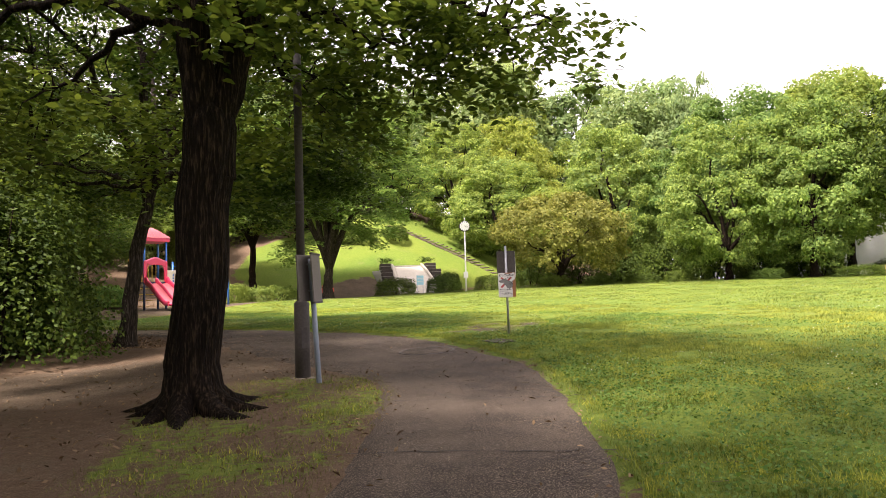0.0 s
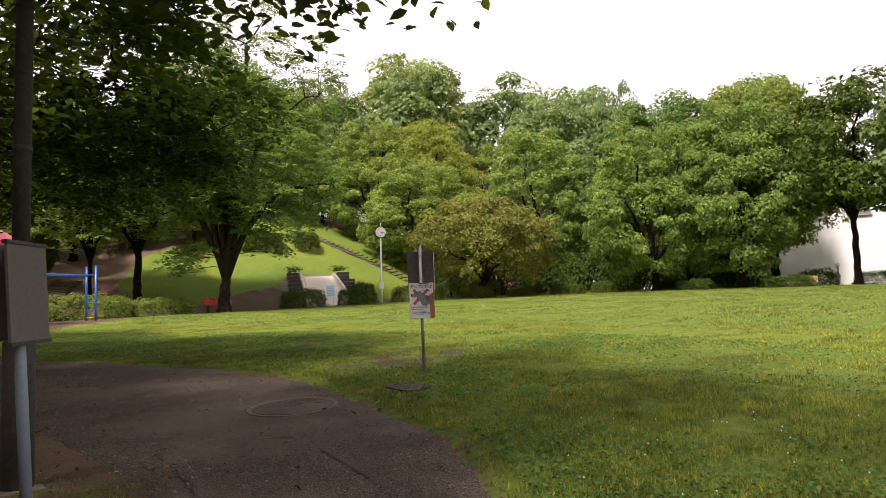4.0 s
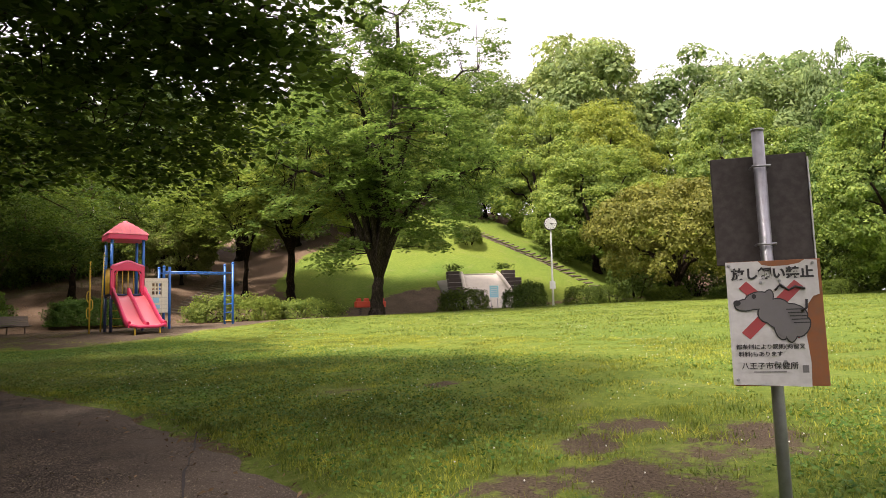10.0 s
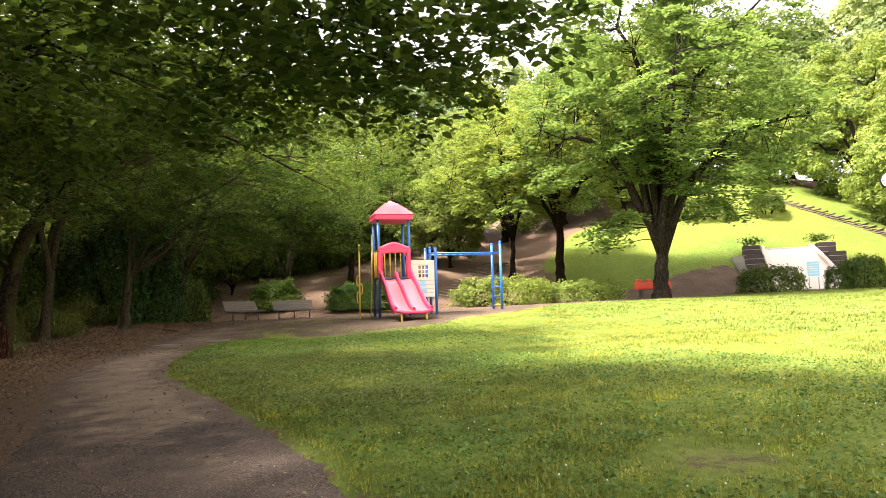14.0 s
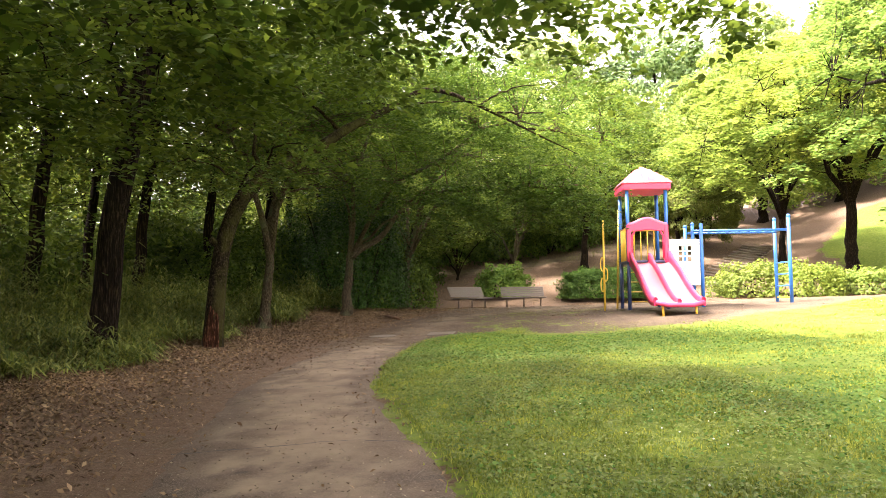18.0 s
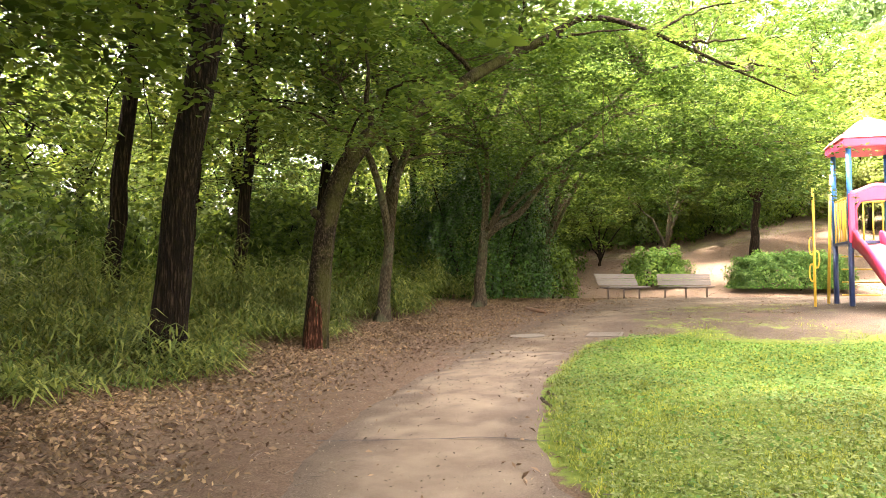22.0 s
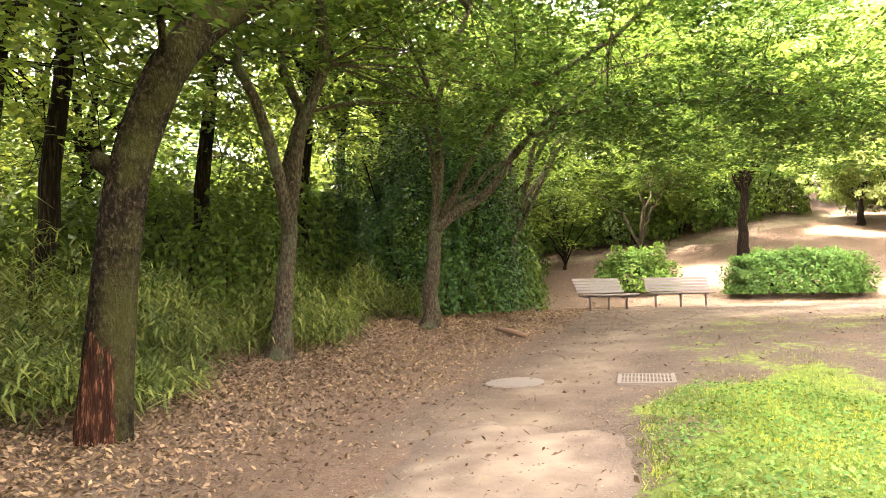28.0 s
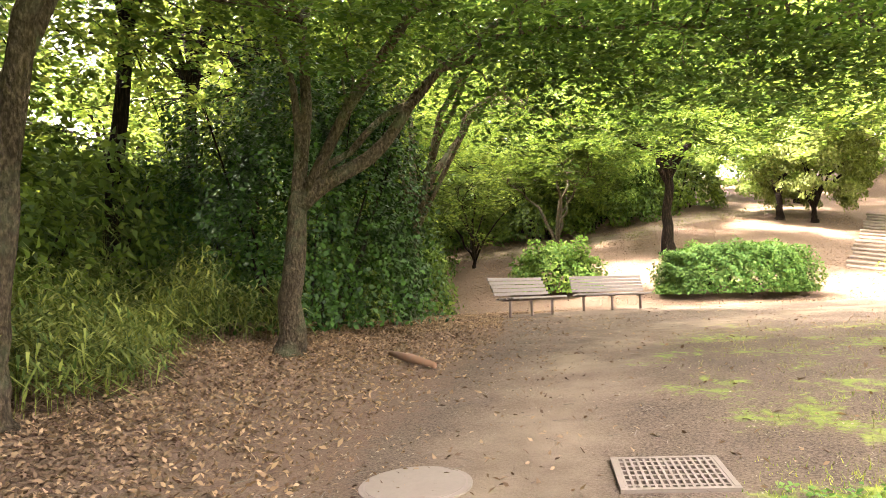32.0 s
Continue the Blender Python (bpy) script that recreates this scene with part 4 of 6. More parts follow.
        for q in ((5, 8, 11, 13) if i not in (0, 1, 2, 3, 4) else (11, 13)):
            for _ in range(2 if i > 7 else 1):
                P.append(L[q] + rng.normal(0, 0.16 if i < 8 else 0.6, 3))
                Q.append(L[q - 4])
    v, f = spray_leaves(np.array(P), np.array(Q), 9000, 0.55, 0.105, rng, 4, 0.03, 0.45, 0.7, 0.5)
    sheet("crown", v, f, LEAF_WOOD, root)


scarred_tree()
tree("forked_sapling", -6.2, 31.3, "slender tree forking low among bamboo grass", 8, 0.135, 1.9, (0.6, 0.5, 5.5), (3.6, 3.6, 2.8), LEAF_MAPLE, BARK_PALE, 36000, 0.095, 130, 0.85, 0.03, 15, (0.15, 0.0), 3, -0.75, up=0.6, rise=0.5, fans=5, sag=0.25)
maple = tree("maple_tree", -5.6, 34.5, "maple with smooth pale trunk forking low and layered bright leaves", 8, 0.145, 1.75, (2.6, 1.8, 5.7), (5.2, 5.2, 2.6), LEAF_MAPLE, BARK_PALE, 88000, 0.1, 200, 1.05, 0.03, 16, (0.12, 0.0), 2, -0.6, up=0.62, rise=0.5, reach=[[(-4.6, 34.8, 4.0), (-3.2, 35.0, 4.9), (-1.5, 35.5, 5.0), (-0.2, 35.9, 5.0), (0.5, 36.0, 4.9)]], reach_pads=18, flare=1.35, limb_k=0.68, fans=5, sag=0.22, ratio=0.45)
for seed, r0, end in ((3, 0.105, ((0.12, 0.0, 1.7), (0.44, 0.16, 2.02), (0.86, 0.31, 2.22), (1.14, 0.41, 2.52), (1.44, 0.52, 3.05), (1.8, 0.65, 3.42), (2.74, 0.99, 4.2))), (5, 0.07, ((0.1, 0.0, 1.7), (0.12, 0.05, 2.5), (0.06, 0.02, 3.2), (-0.2, -0.05, 3.9)))):
    p = resample_line(end, 24)
    tube("limb", p, r0 * (1 - np.linspace(0, 0.72, 24)), BARK_PALE, maple, sides=12, wobble=0.06, seed=seed)
tree("maple_tree", -6.6, 41.0, "maple with layered bright leaves reaching over the benches", 8, 0.12, 2.2, (2.2, 2.2, 5.7), (5.0, 5.6, 2.4), LEAF_MAPLE, BARK_PALE, 52000, 0.1, 180, 1.05, 0.03, 26, (0.2, 0.0), 6, -0.55, up=0.62, rise=0.5, fans=5, sag=0.22, ratio=0.45)
# trees on the slope behind the play area
tree("slope_tree", -1.29, 52.3, "small dark-trunked tree on the slope behind the hedge", 7, 0.2, 2.7, (0.3, -0.5, 5.0), (3.9, 3.6, 2.5), LEAF_MAPLE, BARK_DARK, 24000, 0.16, 150, 0.95, 0.04, 17, (0.1, 0), 7, -0.75, up=0.75, rise=0.4, fans=4, sag=0.25)
tree("slope_tree", 10.9, 52.6, "dark-trunked tree at the foot of the grassy slope", 12, 0.28, 3.6, (0, 0, 7.4), (4.4, 4.4, 4.6), LEAF_LIGHT, BARK_DARK, 24000, 0.2, 150, 1.05, 0.05, 18, (0.1, 0), 7, up=0.7, rise=0.4, fans=4, sag=0.25)
tree("slope_tree", 8.4, 56.0, "light green tree with several thin stems on the slope", 11, 0.18, 2.4, (-0.6, -1.0, 6.6), (5.0, 5.0, 4.6), LEAF_LIGHT, BARK_DARK, 26000, 0.2, 150, 1.1, 0.05, 19, (0.1, 0), 8, up=0.7, rise=0.5, fans=4, sag=0.25)
tree("zelkova_tree", 14.96, 46.5, "broad tree with forked trunk standing at the lawn's far edge", 19, 0.38, 2.2, (0.6, 0, 10.6), (6.4, 6.2, 8.0), LEAF_MID, BARK_GREY, 84000, 0.21, 400, 1.2, 0.06, 20, (0.15, 0), 9, -0.92, up=0.72, rise=0.5, lump=0.35, flare=1.35, fans=4, sag=0.22, reach=[[0.58, [(14.7, 46.4, 5.2), (13.9, 46.3, 9.0), (13.4, 46.0, 11.8)]], [0.62, [(15.5, 46.6, 5.2), (16.2, 46.7, 9.0), (16.8, 46.8, 11.8)]], [0.6, [(15.2, 46.9, 5.6), (15.2, 47.6, 10.0), (15.2, 48.0, 12.2)]]])


def scaled(x, y, s, sz=None, rz=0.0, dz=-0.1):
    return Matrix.Translation((x, y, at(x, y, dz))) @ pose(0, 0, 0, 0, 0, rz) @ Matrix.Diagonal((s, s, sz or s, 1))


# far trees: five kinds, each built once
round_tree = tree("round_tree", 46.4, 51.4, "large round broadleaf tree at the wood's edge", 16, 0.35, 2.6, (0, 0, 7.8), (5.8, 5.8, 7.4), LEAF_MID, BARK_DARK, 42000, 0.3, 260, 0.95, 0.5, 21, ratio=1.0, tri=True, limbs=7, low=-0.95, twigs=False, hollow=0.75, lump=0.18, outward=True)
light_tree = tree("light_tree", 44.7, 67.5, "light green broadleaf tree on the wooded hill", 16, 0.35, 3, (0, 0, 8.6), (5.4, 5.4, 6.6), LEAF_LIGHT, BARK_DARK, 38000, 0.3, 240, 0.95, 0.5, 22, ratio=1.0, tri=True, limbs=7, low=-0.95, twigs=False, hollow=0.75, lump=0.18, outward=True)
bronze_tree = tree("bronze_tree", 34.2, 44.3, "low spreading tree with bronze-tinted leaves", 8, 0.25, 1.2, (0, 0, 3.9), (5.2, 4.8, 3.7), LEAF_BROWN, BARK_DARK, 32000, 0.24, 300, 0.7, 0.32, 23, ratio=1.0, tri=True, limbs=8, low=-0.7, twigs=False, hollow=0.78, lump=0.12, outward=True)
hill_tree = tree("hill_tree", 60, 92, "tree on the hill's skyline, coloured grey-green as through haze", 16, 0.3, 5, (0, 0, 9.4), (5.2, 5.2, 7.2), LEAF_HAZE, BARK_DARK, 22000, 0.44, 200, 1.05, 0.6, 24, ratio=1.0, tri=True, limbs=6, low=-0.95, twigs=False, hollow=0.7, lump=0.25, outward=True)
wood_tree = tree("wood_tree", -11, 30, "slim woodland tree with dark trunk", 13, 0.14, 5.0, (0.4, 0.2, 7.6), (3.4, 3.4, 5.4), LEAF_WOOD, BARK_DARK, 13500, 0.13, 110, 1.0, 0.06, 25, (0.3, 0.2), 7, -0.95, hollow=0.25, up=0.55, ratio=0.6, fans=4, sag=0.35)

tree("edge_tree", 48.8, 24.0, "dark broad tree with bare lower trunk across the lawn", 13, 0.22, 4.4, (0.3, 0, 8.6), (4.6, 4.6, 4.6), LEAF_DEEP, BARK_DARK, 15000, 0.36, 160, 1.05, 0.6, 27, (0.3, 0.1), 6, -0.8, ratio=1.0, tri=True, twigs=False, hollow=0.6, lump=0.25, outward=True)


FAR_TREES = [
    # added out of view behind the walker to shade the near lawn and soil
    (round_tree, -6.8, 2.6, 0.85, 0.9, 60), (round_tree, -5.5, -1.5, 0.9, 0.9, 200), (round_tree, -9.5, 4.5, 0.8, 0.8, 20), (wood_tree, -3.2, -2.0, 1.15, 1.0, 120),
    # on the slope's brow
    (round_tree, 28.5, 69.5, 0.6, 0.5, 10), (light_tree, 24.5, 69.5, 0.5, 0.45, 100), (round_tree, 32.5, 70.0, 0.6, 0.5, 70), (round_tree, 20.0, 68.5, 0.5, 0.45, 170),
    # beyond the wood
    (round_tree, -25.0, 12.0, 0.9, 0.7, 10), (light_tree, -26.5, 20.0, 0.9, 0.7, 80), (round_tree, -25.0, 28.0, 0.9, 0.75, 150), (light_tree, -26.0, 36.0, 0.95, 0.75, 220), (round_tree, -25.0, 44.0, 0.95, 0.75, 290), (round_tree, -20.0, 52.5, 0.9, 0.75, 30), (light_tree, -22.0, 4.0, 0.9, 0.7, 60),
    # right of the lawn
    (round_tree, 51.6, 39.8, 1.15, 1.06, 40), (round_tree, 44.0, 36.0, 0.75, 0.8, 90), (light_tree, 52.5, 31.5, 1.0, 1.06, 10), (round_tree, 47.0, 31.0, 0.8, 0.86, 200),
    (hill_tree, 50.5, 17.5, 0.95, 0.95, 160), (light_tree, 57.0, 36.0, 1.0, 1.15, 300), (round_tree, 56.0, 44.0, 1.0, 1.1, 20),
    (round_tree, 50.0, 47.0, 0.75, 0.8, 250), (round_tree, 57.0, 10.0, 1.0, 1.0, 130), (light_tree, 54.0, 2.0, 0.9, 1.0, 60),
    # behind the clock
    (round_tree, 36.2, 56.5, 0.85, 0.66, 120), (round_tree, 40.0, 60.5, 0.85, 0.66, 33), (round_tree, 35.0, 63.0, 0.8, 0.8, 77), (light_tree, 39.0, 51.0, 0.6, 0.6, 15),
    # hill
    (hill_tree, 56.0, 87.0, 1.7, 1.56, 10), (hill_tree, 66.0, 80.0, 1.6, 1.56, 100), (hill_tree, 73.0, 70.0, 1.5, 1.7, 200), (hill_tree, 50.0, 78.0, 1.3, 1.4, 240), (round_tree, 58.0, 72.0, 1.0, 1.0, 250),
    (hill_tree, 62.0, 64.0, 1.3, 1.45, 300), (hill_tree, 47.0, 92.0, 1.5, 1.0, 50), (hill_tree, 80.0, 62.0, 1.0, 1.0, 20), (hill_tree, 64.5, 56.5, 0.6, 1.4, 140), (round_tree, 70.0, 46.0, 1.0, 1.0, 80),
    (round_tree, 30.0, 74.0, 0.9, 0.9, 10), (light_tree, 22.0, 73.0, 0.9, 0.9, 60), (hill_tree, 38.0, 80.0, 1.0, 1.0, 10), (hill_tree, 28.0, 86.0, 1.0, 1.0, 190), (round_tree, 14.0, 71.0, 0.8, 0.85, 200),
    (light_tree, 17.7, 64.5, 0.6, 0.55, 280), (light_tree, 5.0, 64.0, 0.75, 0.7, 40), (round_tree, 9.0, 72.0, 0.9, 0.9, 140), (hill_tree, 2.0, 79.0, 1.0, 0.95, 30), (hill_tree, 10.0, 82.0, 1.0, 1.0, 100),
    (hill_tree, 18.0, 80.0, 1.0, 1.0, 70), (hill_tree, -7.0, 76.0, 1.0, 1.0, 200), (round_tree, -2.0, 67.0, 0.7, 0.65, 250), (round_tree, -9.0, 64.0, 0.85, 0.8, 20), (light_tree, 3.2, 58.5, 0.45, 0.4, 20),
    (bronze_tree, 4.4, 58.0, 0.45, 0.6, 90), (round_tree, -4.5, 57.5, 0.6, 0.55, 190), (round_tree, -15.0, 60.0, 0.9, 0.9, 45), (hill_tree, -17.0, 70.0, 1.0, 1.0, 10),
]
for kind, x, y, s, sz, rz in FAR_TREES:
    copy_thing(kind, scaled(x, y, s, sz, rz))
# the wood beside the second stretch
wood_rng = np.random.default_rng(8)
_spots = []
while len(_spots) < 28:
    x, y = wood_rng.uniform(-24, -6.8), wood_rng.uniform(11, 52)
    edge = float(np.interp(y, _LY, _LX))
    if x < edge - 5.2 and all(math.hypot(x - a, y - b) > 2.2 for a, b in _spots) and math.hypot(x + 6.5, y - 37.5) > 3.4:
        _spots.append((x, y))
        s = wood_rng.uniform(0.75, 1.15)
        copy_thing(wood_tree, scaled(x, y, s, s * wood_rng.uniform(0.9, 1.15), wood_rng.uniform(0, 360)))
for x, y, s in ((-9.5, 47.5, 0.7), (-7.0, 57.5, 0.75), (-10.5, 56.0, 0.8), (-4.0, 60.0, 0.75), (-1.0, 64.0, 0.8), (-11.5, 45.0, 0.75), (-13.5, 50.0, 0.8)):
    copy_thing(wood_tree, scaled(x, y, s * 1.25, s, 70 * x))
for x, y, s in ((-6.6, 17.0, 1.1), (-8.2, 20.4, 1.15), (-7.0, 23.0, 1.05), (-8.6, 26.6, 1.15), (-8.8, 29.6, 1.05), (-9.6, 33.0, 1.1), (-9.4, 35.6, 1.0), (-11.0, 39.5, 1.1), (-1.5, 18.2, 0.62), (-4.5, 15.8, 0.8), (-7.6, 12.5, 0.85), (-3.2, 21.5, 0.7)):
    copy_thing(wood_tree, scaled(x, y, s, s, 40 * x))


# shrubs
tree("slope_shrub", -5.3, 53.0, "small dark-leaved tree with pale peeling stems on the slope", 4.6, 0.1, 0.5, (0.1, 0.2, 3.4), (2.5, 2.2, 1.8), LEAF_DEEP, BARK_PALE, 9000, 0.13, 80, 0.6, 0.04, 43, (0.05, 0), 5, -0.7, up=0.85, rise=0.3, fans=4, sag=0.3, oval=True, flare=1.2)
tree("slope_shrub", -8.2, 51.8, "dark shrub with several thin stems on the slope", 3.8, 0.07, 0.3, (0, 0.1, 2.6), (2.2, 2.0, 1.6), LEAF_DEEP, BARK_DARK, 9000, 0.12, 80, 0.55, 0.04, 44, (0.05, 0), 6, -0.7, up=0.85, rise=0.3, fans=4, sag=0.3, oval=True, flare=1.2)
shrub("evergreen_bush", -7.2, 37.6, "tall dense dark evergreen bush with glossy leaves behind the maple", (4.8, 4.8, 4.8), LEAF_GLOSSY, 36000, 0.095, 31, box_like=1.9, stems=10, lump=0.22)
shrub("roadside_bush", -1.5, 14.0, "tall leafy bush with sunlit leaves beside the side path", (3.8, 3.2, 3.7), LEAF_DEEP, 15000, 0.095, 39, box_like=2.0, stems=8)
under = shrub("understory_bush", -2.2, 15.2, "loose dark green bush in the shade of the wood", (3.4, 3.0, 2.2), LEAF_DEEP, 5600, 0.14, 32, tri=True, box_like=2.0, stems=8)
_done = 0
while _done < 40:
    x, y = wood_rng.uniform(-20, -8), wood_rng.uniform(11, 52)
    if x < float(np.interp(y, _LY, _LX)) - 8.4 and math.hypot(x + 6.5, y - 37.5) > 2.6:
        s = wood_rng.uniform(0.7, 1.3)
        copy_thing(under, scaled(x, y, s, s * wood_rng.uniform(0.8, 1.3) * (1.0 + 0.1 * max(0.0, -9.0 - x)), wood_rng.uniform(0, 360)))
        _done += 1
for x, y, s in ((-4.6, 14.3, 1.1), (-6.8, 13.0, 1.2), (-0.9, 16.9, 0.7), (-3.4, 17.6, 1.0), (-9.5, 11.8, 1.2), (-10.0, 35.5, 1.3), (-10.6, 38.2, 1.4), (-9.6, 41.4, 1.3), (-12.2, 36.6, 1.6), (-11.6, 33.0, 1.4), (-12.6, 40.2, 1.6), (-9.2, 33.4, 1.0), (-9.3, 56.4, 1.6), (-7.0, 57.0, 1.5), (-4.8, 58.0, 1.5), (-2.8, 59.6, 1.4), (-11.8, 55.8, 1.7), (-1.0, 61.2, 1.4)):
    copy_thing(under, scaled(x, y, s, s * 1.1, 50 * x))
for x, y, s in ((47.0, 50.0, 2.0), (51.0, 47.0, 2.0), (54.0, 43.0, 2.0), (36.0, 51.5, 1.3), (39.5, 49.5, 1.5), (43.0, 47.0, 1.5), (46.0, 45.0, 1.6), (48.5, 41.5, 1.6), (50.0, 38.0, 1.6), (51.5, 34.0, 1.6), (56.5, 22.0, 1.4), (54.5, 20.5, 1.6), (38.0, 58.0, 1.5), (55.0, 37.0, 1.8), (-9.5, 55.6, 1.3), (-6.2, 56.4, 1.3), (-3.4, 58.6, 1.3), (-12.6, 55.2, 1.4), (-0.6, 61.8, 1.2), (-8.5, 45.5, 1.0), (-12.0, 48.0, 1.3), (-10.5, 50.5, 1.2)):
    copy_thing(under, scaled(x, y, s, s * 1.2, 50 * x))
shrub("azalea_hedge", 0.3, 47.5, "clipped green azalea hedge beside the benches", (4.0, 1.9, 1.3), LEAF_AZALEA, 30000, 0.09, 33, "hedge", "azalea hedges", 4, lump=0.1)
shrub("azalea_hedge", 7.3, 49.0, "long yellow-green azalea hedge behind the climbing bars", (5.2, 2.2, 1.4), LEAF_LIGHT, 11000, 0.13, 34, "hedge", "azalea hedges", -8, lump=0.2)
shrub("azalea_hedge", 11.3, 48.7, "darker green azalea hedge under the trees", (4.2, 1.8, 1.0), LEAF_MID, 7000, 0.13, 35, "hedge", "azalea hedges", -6, lump=0.2)
shrub("bench_bush", -4.6, 48.2, "loose green bush with drooping leaves behind the benches", (2.9, 1.7, 1.5), LEAF_AZALEA, 6500, 0.13, 36, box_like=2.2, lump=0.2)
bush = shrub("round_bush", 20.6, 47.2, "clipped round dark green bush at the foot of the slope", (3.3, 1.9, 1.25), LEAF_DEEP, 5000, 0.12, 37, group="bushes at the slope's foot")
for x, y, s, sz in ((24.6, 46.2, 0.75, 1.2), (23.3, 46.0, 0.4, 0.9), (28.3, 46.0, 0.8, 0.9), (30.0, 45.6, 0.75, 0.9), (33.5, 44.5, 0.9, 0.7), (36.5, 42.5, 0.9, 0.6), (39.4, 40.6, 0.9, 0.6), (41.5, 38.6, 0.8, 0.7), (44.5, 33, 1.0, 0.6), (26.0, 59.0, 1.1, 1.1), (22.4, 60.0, 1.1, 1.1), (46, 27, 1.0, 0.6)):
    copy_thing(bush, scaled(x, y, s, sz, 30 * x, 0))


# ---- play equipment ----
def rod(name, a, b, r, mat, parent, label="", sides=10):
    return tube(name, [a, b], [r, r], mat, parent, label, sides)


def play_tower():
    root = thing("play_tower", Matrix.Translation((2.32, 36.9, at(2.6, 36.5, -0.02))) @ pose(0, 0, 0, 0, 0, 16.4), "playground tower with pink double slide, blue posts and pink roof", "play equipment")
    W, deck, eave, apex = 1.1, 1.42, 3.5, 4.27
    for px, py in ((0, 0), (W, 0), (0, W), (W, W)):
        low = rod("post", (px, py, -0.2), (px, py, deck), 0.055, NAVY, root, "dark blue lower post")
        up = rod("post", (px, py, deck), (px, py, eave + 0.05), 0.055, BLUE, root, "bright blue upper post")
    part("deck", one_box((W / 2, W / 2, deck), (W + 0.1, W + 0.1, 0.06), 0.01), NAVY, root)
    # pyramid roof with a skirt and rows of shingles
    c, h = W / 2, W / 2 + 0.14
    bm = bmesh.new()
    box(bm, (c, c, eave + 0.1), (2 * h, 2 * h, 0.2), 0.03)
    part("roof_skirt", bm, PINK, root)
    rows = 5
    for k in range(rows):
        z0, z1 = eave + 0.2 + (apex - eave - 0.2) * k / rows, eave + 0.2 + (apex - eave - 0.2) * (k + 1) / rows
        a0, a1 = (h + 0.01) * (1 - k / rows) ** 0.85 + 0.02, (h + 0.01) * (1 - (k + 1) / rows) ** 0.85 + 0.035
        bm = bmesh.new()
        lo = [bm.verts.new((c + sx * a0, c + sy * a0, z0)) for sx, sy in ((-1, -1), (1, -1), (1, 1), (-1, 1))]
        hi = [bm.verts.new((c + sx * a1, c + sy * a1, z1 + 0.015)) for sx, sy in ((-1, -1), (1, -1), (1, 1), (-1, 1))]
        for q in range(4):
            bm.faces.new((lo[q], lo[(q + 1) % 4], hi[(q + 1) % 4], hi[q]))
        bm.faces.new(lo[::-1])
        bm.faces.new(hi)
        part("shingle_course", bm, PINK_SUNLIT, root, "row of moulded pink shingles with sun glare in their colour")
        n = max(2, 9 - 2 * k)
        for sx, sy in ((0, -1), (1, 0), (0, 1), (-1, 0)):
            for q in range(1, n):
                u = -1 + 2 * q / n
                p0 = (c + (u * a0 if sx == 0 else sx * a0), c + (u * a0 if sy == 0 else sy * a0), z0)
                p1 = (c + (u * a1 if sx == 0 else sx * a1), c + (u * a1 if sy == 0 else sy * a1), z1 + 0.015)
                rod("shingle_joint", p0, p1, 0.006, PINK_PALE, root, sides=4)
    # arched hood over the slide
    bm = bmesh.new()
    box(bm, (0.02, -0.03, 1.95), (0.13, 0.09, 1.1), 0.03)
    box(bm, (W - 0.02, -0.03, 1.95), (0.13, 0.09, 1.1), 0.03)
    n = 14
    prof = [(W * i / n, 2.5 + 0.16 * math.sin(math.pi * i / n) ** 2) for i in range(n + 1)]
    low = [(0.0 + W * i / n, 2.36 - 0.2 * abs(2 * i / n - 1) ** 5) for i in range(n + 1)]
    for y0, flip in ((-0.065, 0), (0.005, 1)):
        a = [bm.verts.new((x, y0, z)) for x, z in prof]
        b = [bm.verts.new((x, y0, z)) for x, z in low]
        for i in range(n):
            q = (b[i], b[i + 1], a[i + 1], a[i])
            bm.faces.new(q[::-1] if flip else q)
    bmesh.ops.remove_doubles(bm, verts=bm.verts, dist=0.0005)
    part("slide_hood", bm, PINK, root)
    tube("hood_rim", [(x, -0.03, z) for x, z in prof], 0.05, PINK_PALE, root, "pale pink rounded rim", 8)
    tube("hood_rim", [(0.1, -0.03, 1.5), (0.1, -0.03, 2.15), (0.2, -0.03, 2.33), (W / 2, -0.03, 2.36), (W - 0.2, -0.03, 2.33), (W - 0.1, -0.03, 2.15), (W - 0.1, -0.03, 1.5)], 0.035, PINK, root, "pink inner rim", 8)
    # double chute with raised sides
    n = 16
    t = np.linspace(0, 1, n)
    cy = -3.0 * t
    cz = 0.28 + (deck - 0.28) * (1 - smooth_step(0.0, 0.92, t) * 0.55 - 0.45 * np.clip(t / 0.9, 0, 1))
    widen = 0.04 * t
    for cx in (0.33, 0.87):
        v, f = [], []
        prof = [(-0.25, 0.0), (-0.2, -0.03), (-0.1, -0.055), (0, -0.06), (0.1, -0.055), (0.2, -0.03), (0.25, 0.0)]
        for i in range(n):
            for x, z in prof:
                v.append((cx + x + (cx - 0.6) * widen[i], cy[i], cz[i] + z))
        k = len(prof)
        v += [(x, y, z - 0.05) for x, y, z in v]
        m = n * k
        for i in range(n - 1):
            for j in range(k - 1):
                a = i * k + j
                f += [(a, a + 1, a + 1 + k, a + k), (a + m, a + k + m, a + 1 + k + m, a + 1 + m)]
        f += [((n - 1) * k + j, (n - 1) * k + j + 1, (n - 1) * k + j + 1 + m, (n - 1) * k + j + m) for j in range(k - 1)]
        sheet("chute", v, f, PINK_SUNLIT, root, "pink sliding surface with sun glare in its colour", True)
    for cx, hgt in ((0.05, 0.2), (0.6, 0.14), (1.15, 0.2)):
        v, f = [], []
        for i in range(n):
            top = hgt * (1 - 0.45 * t[i] ** 2) + (0.16 * math.exp(-((t[i] - 0.03) / 0.05) ** 2))
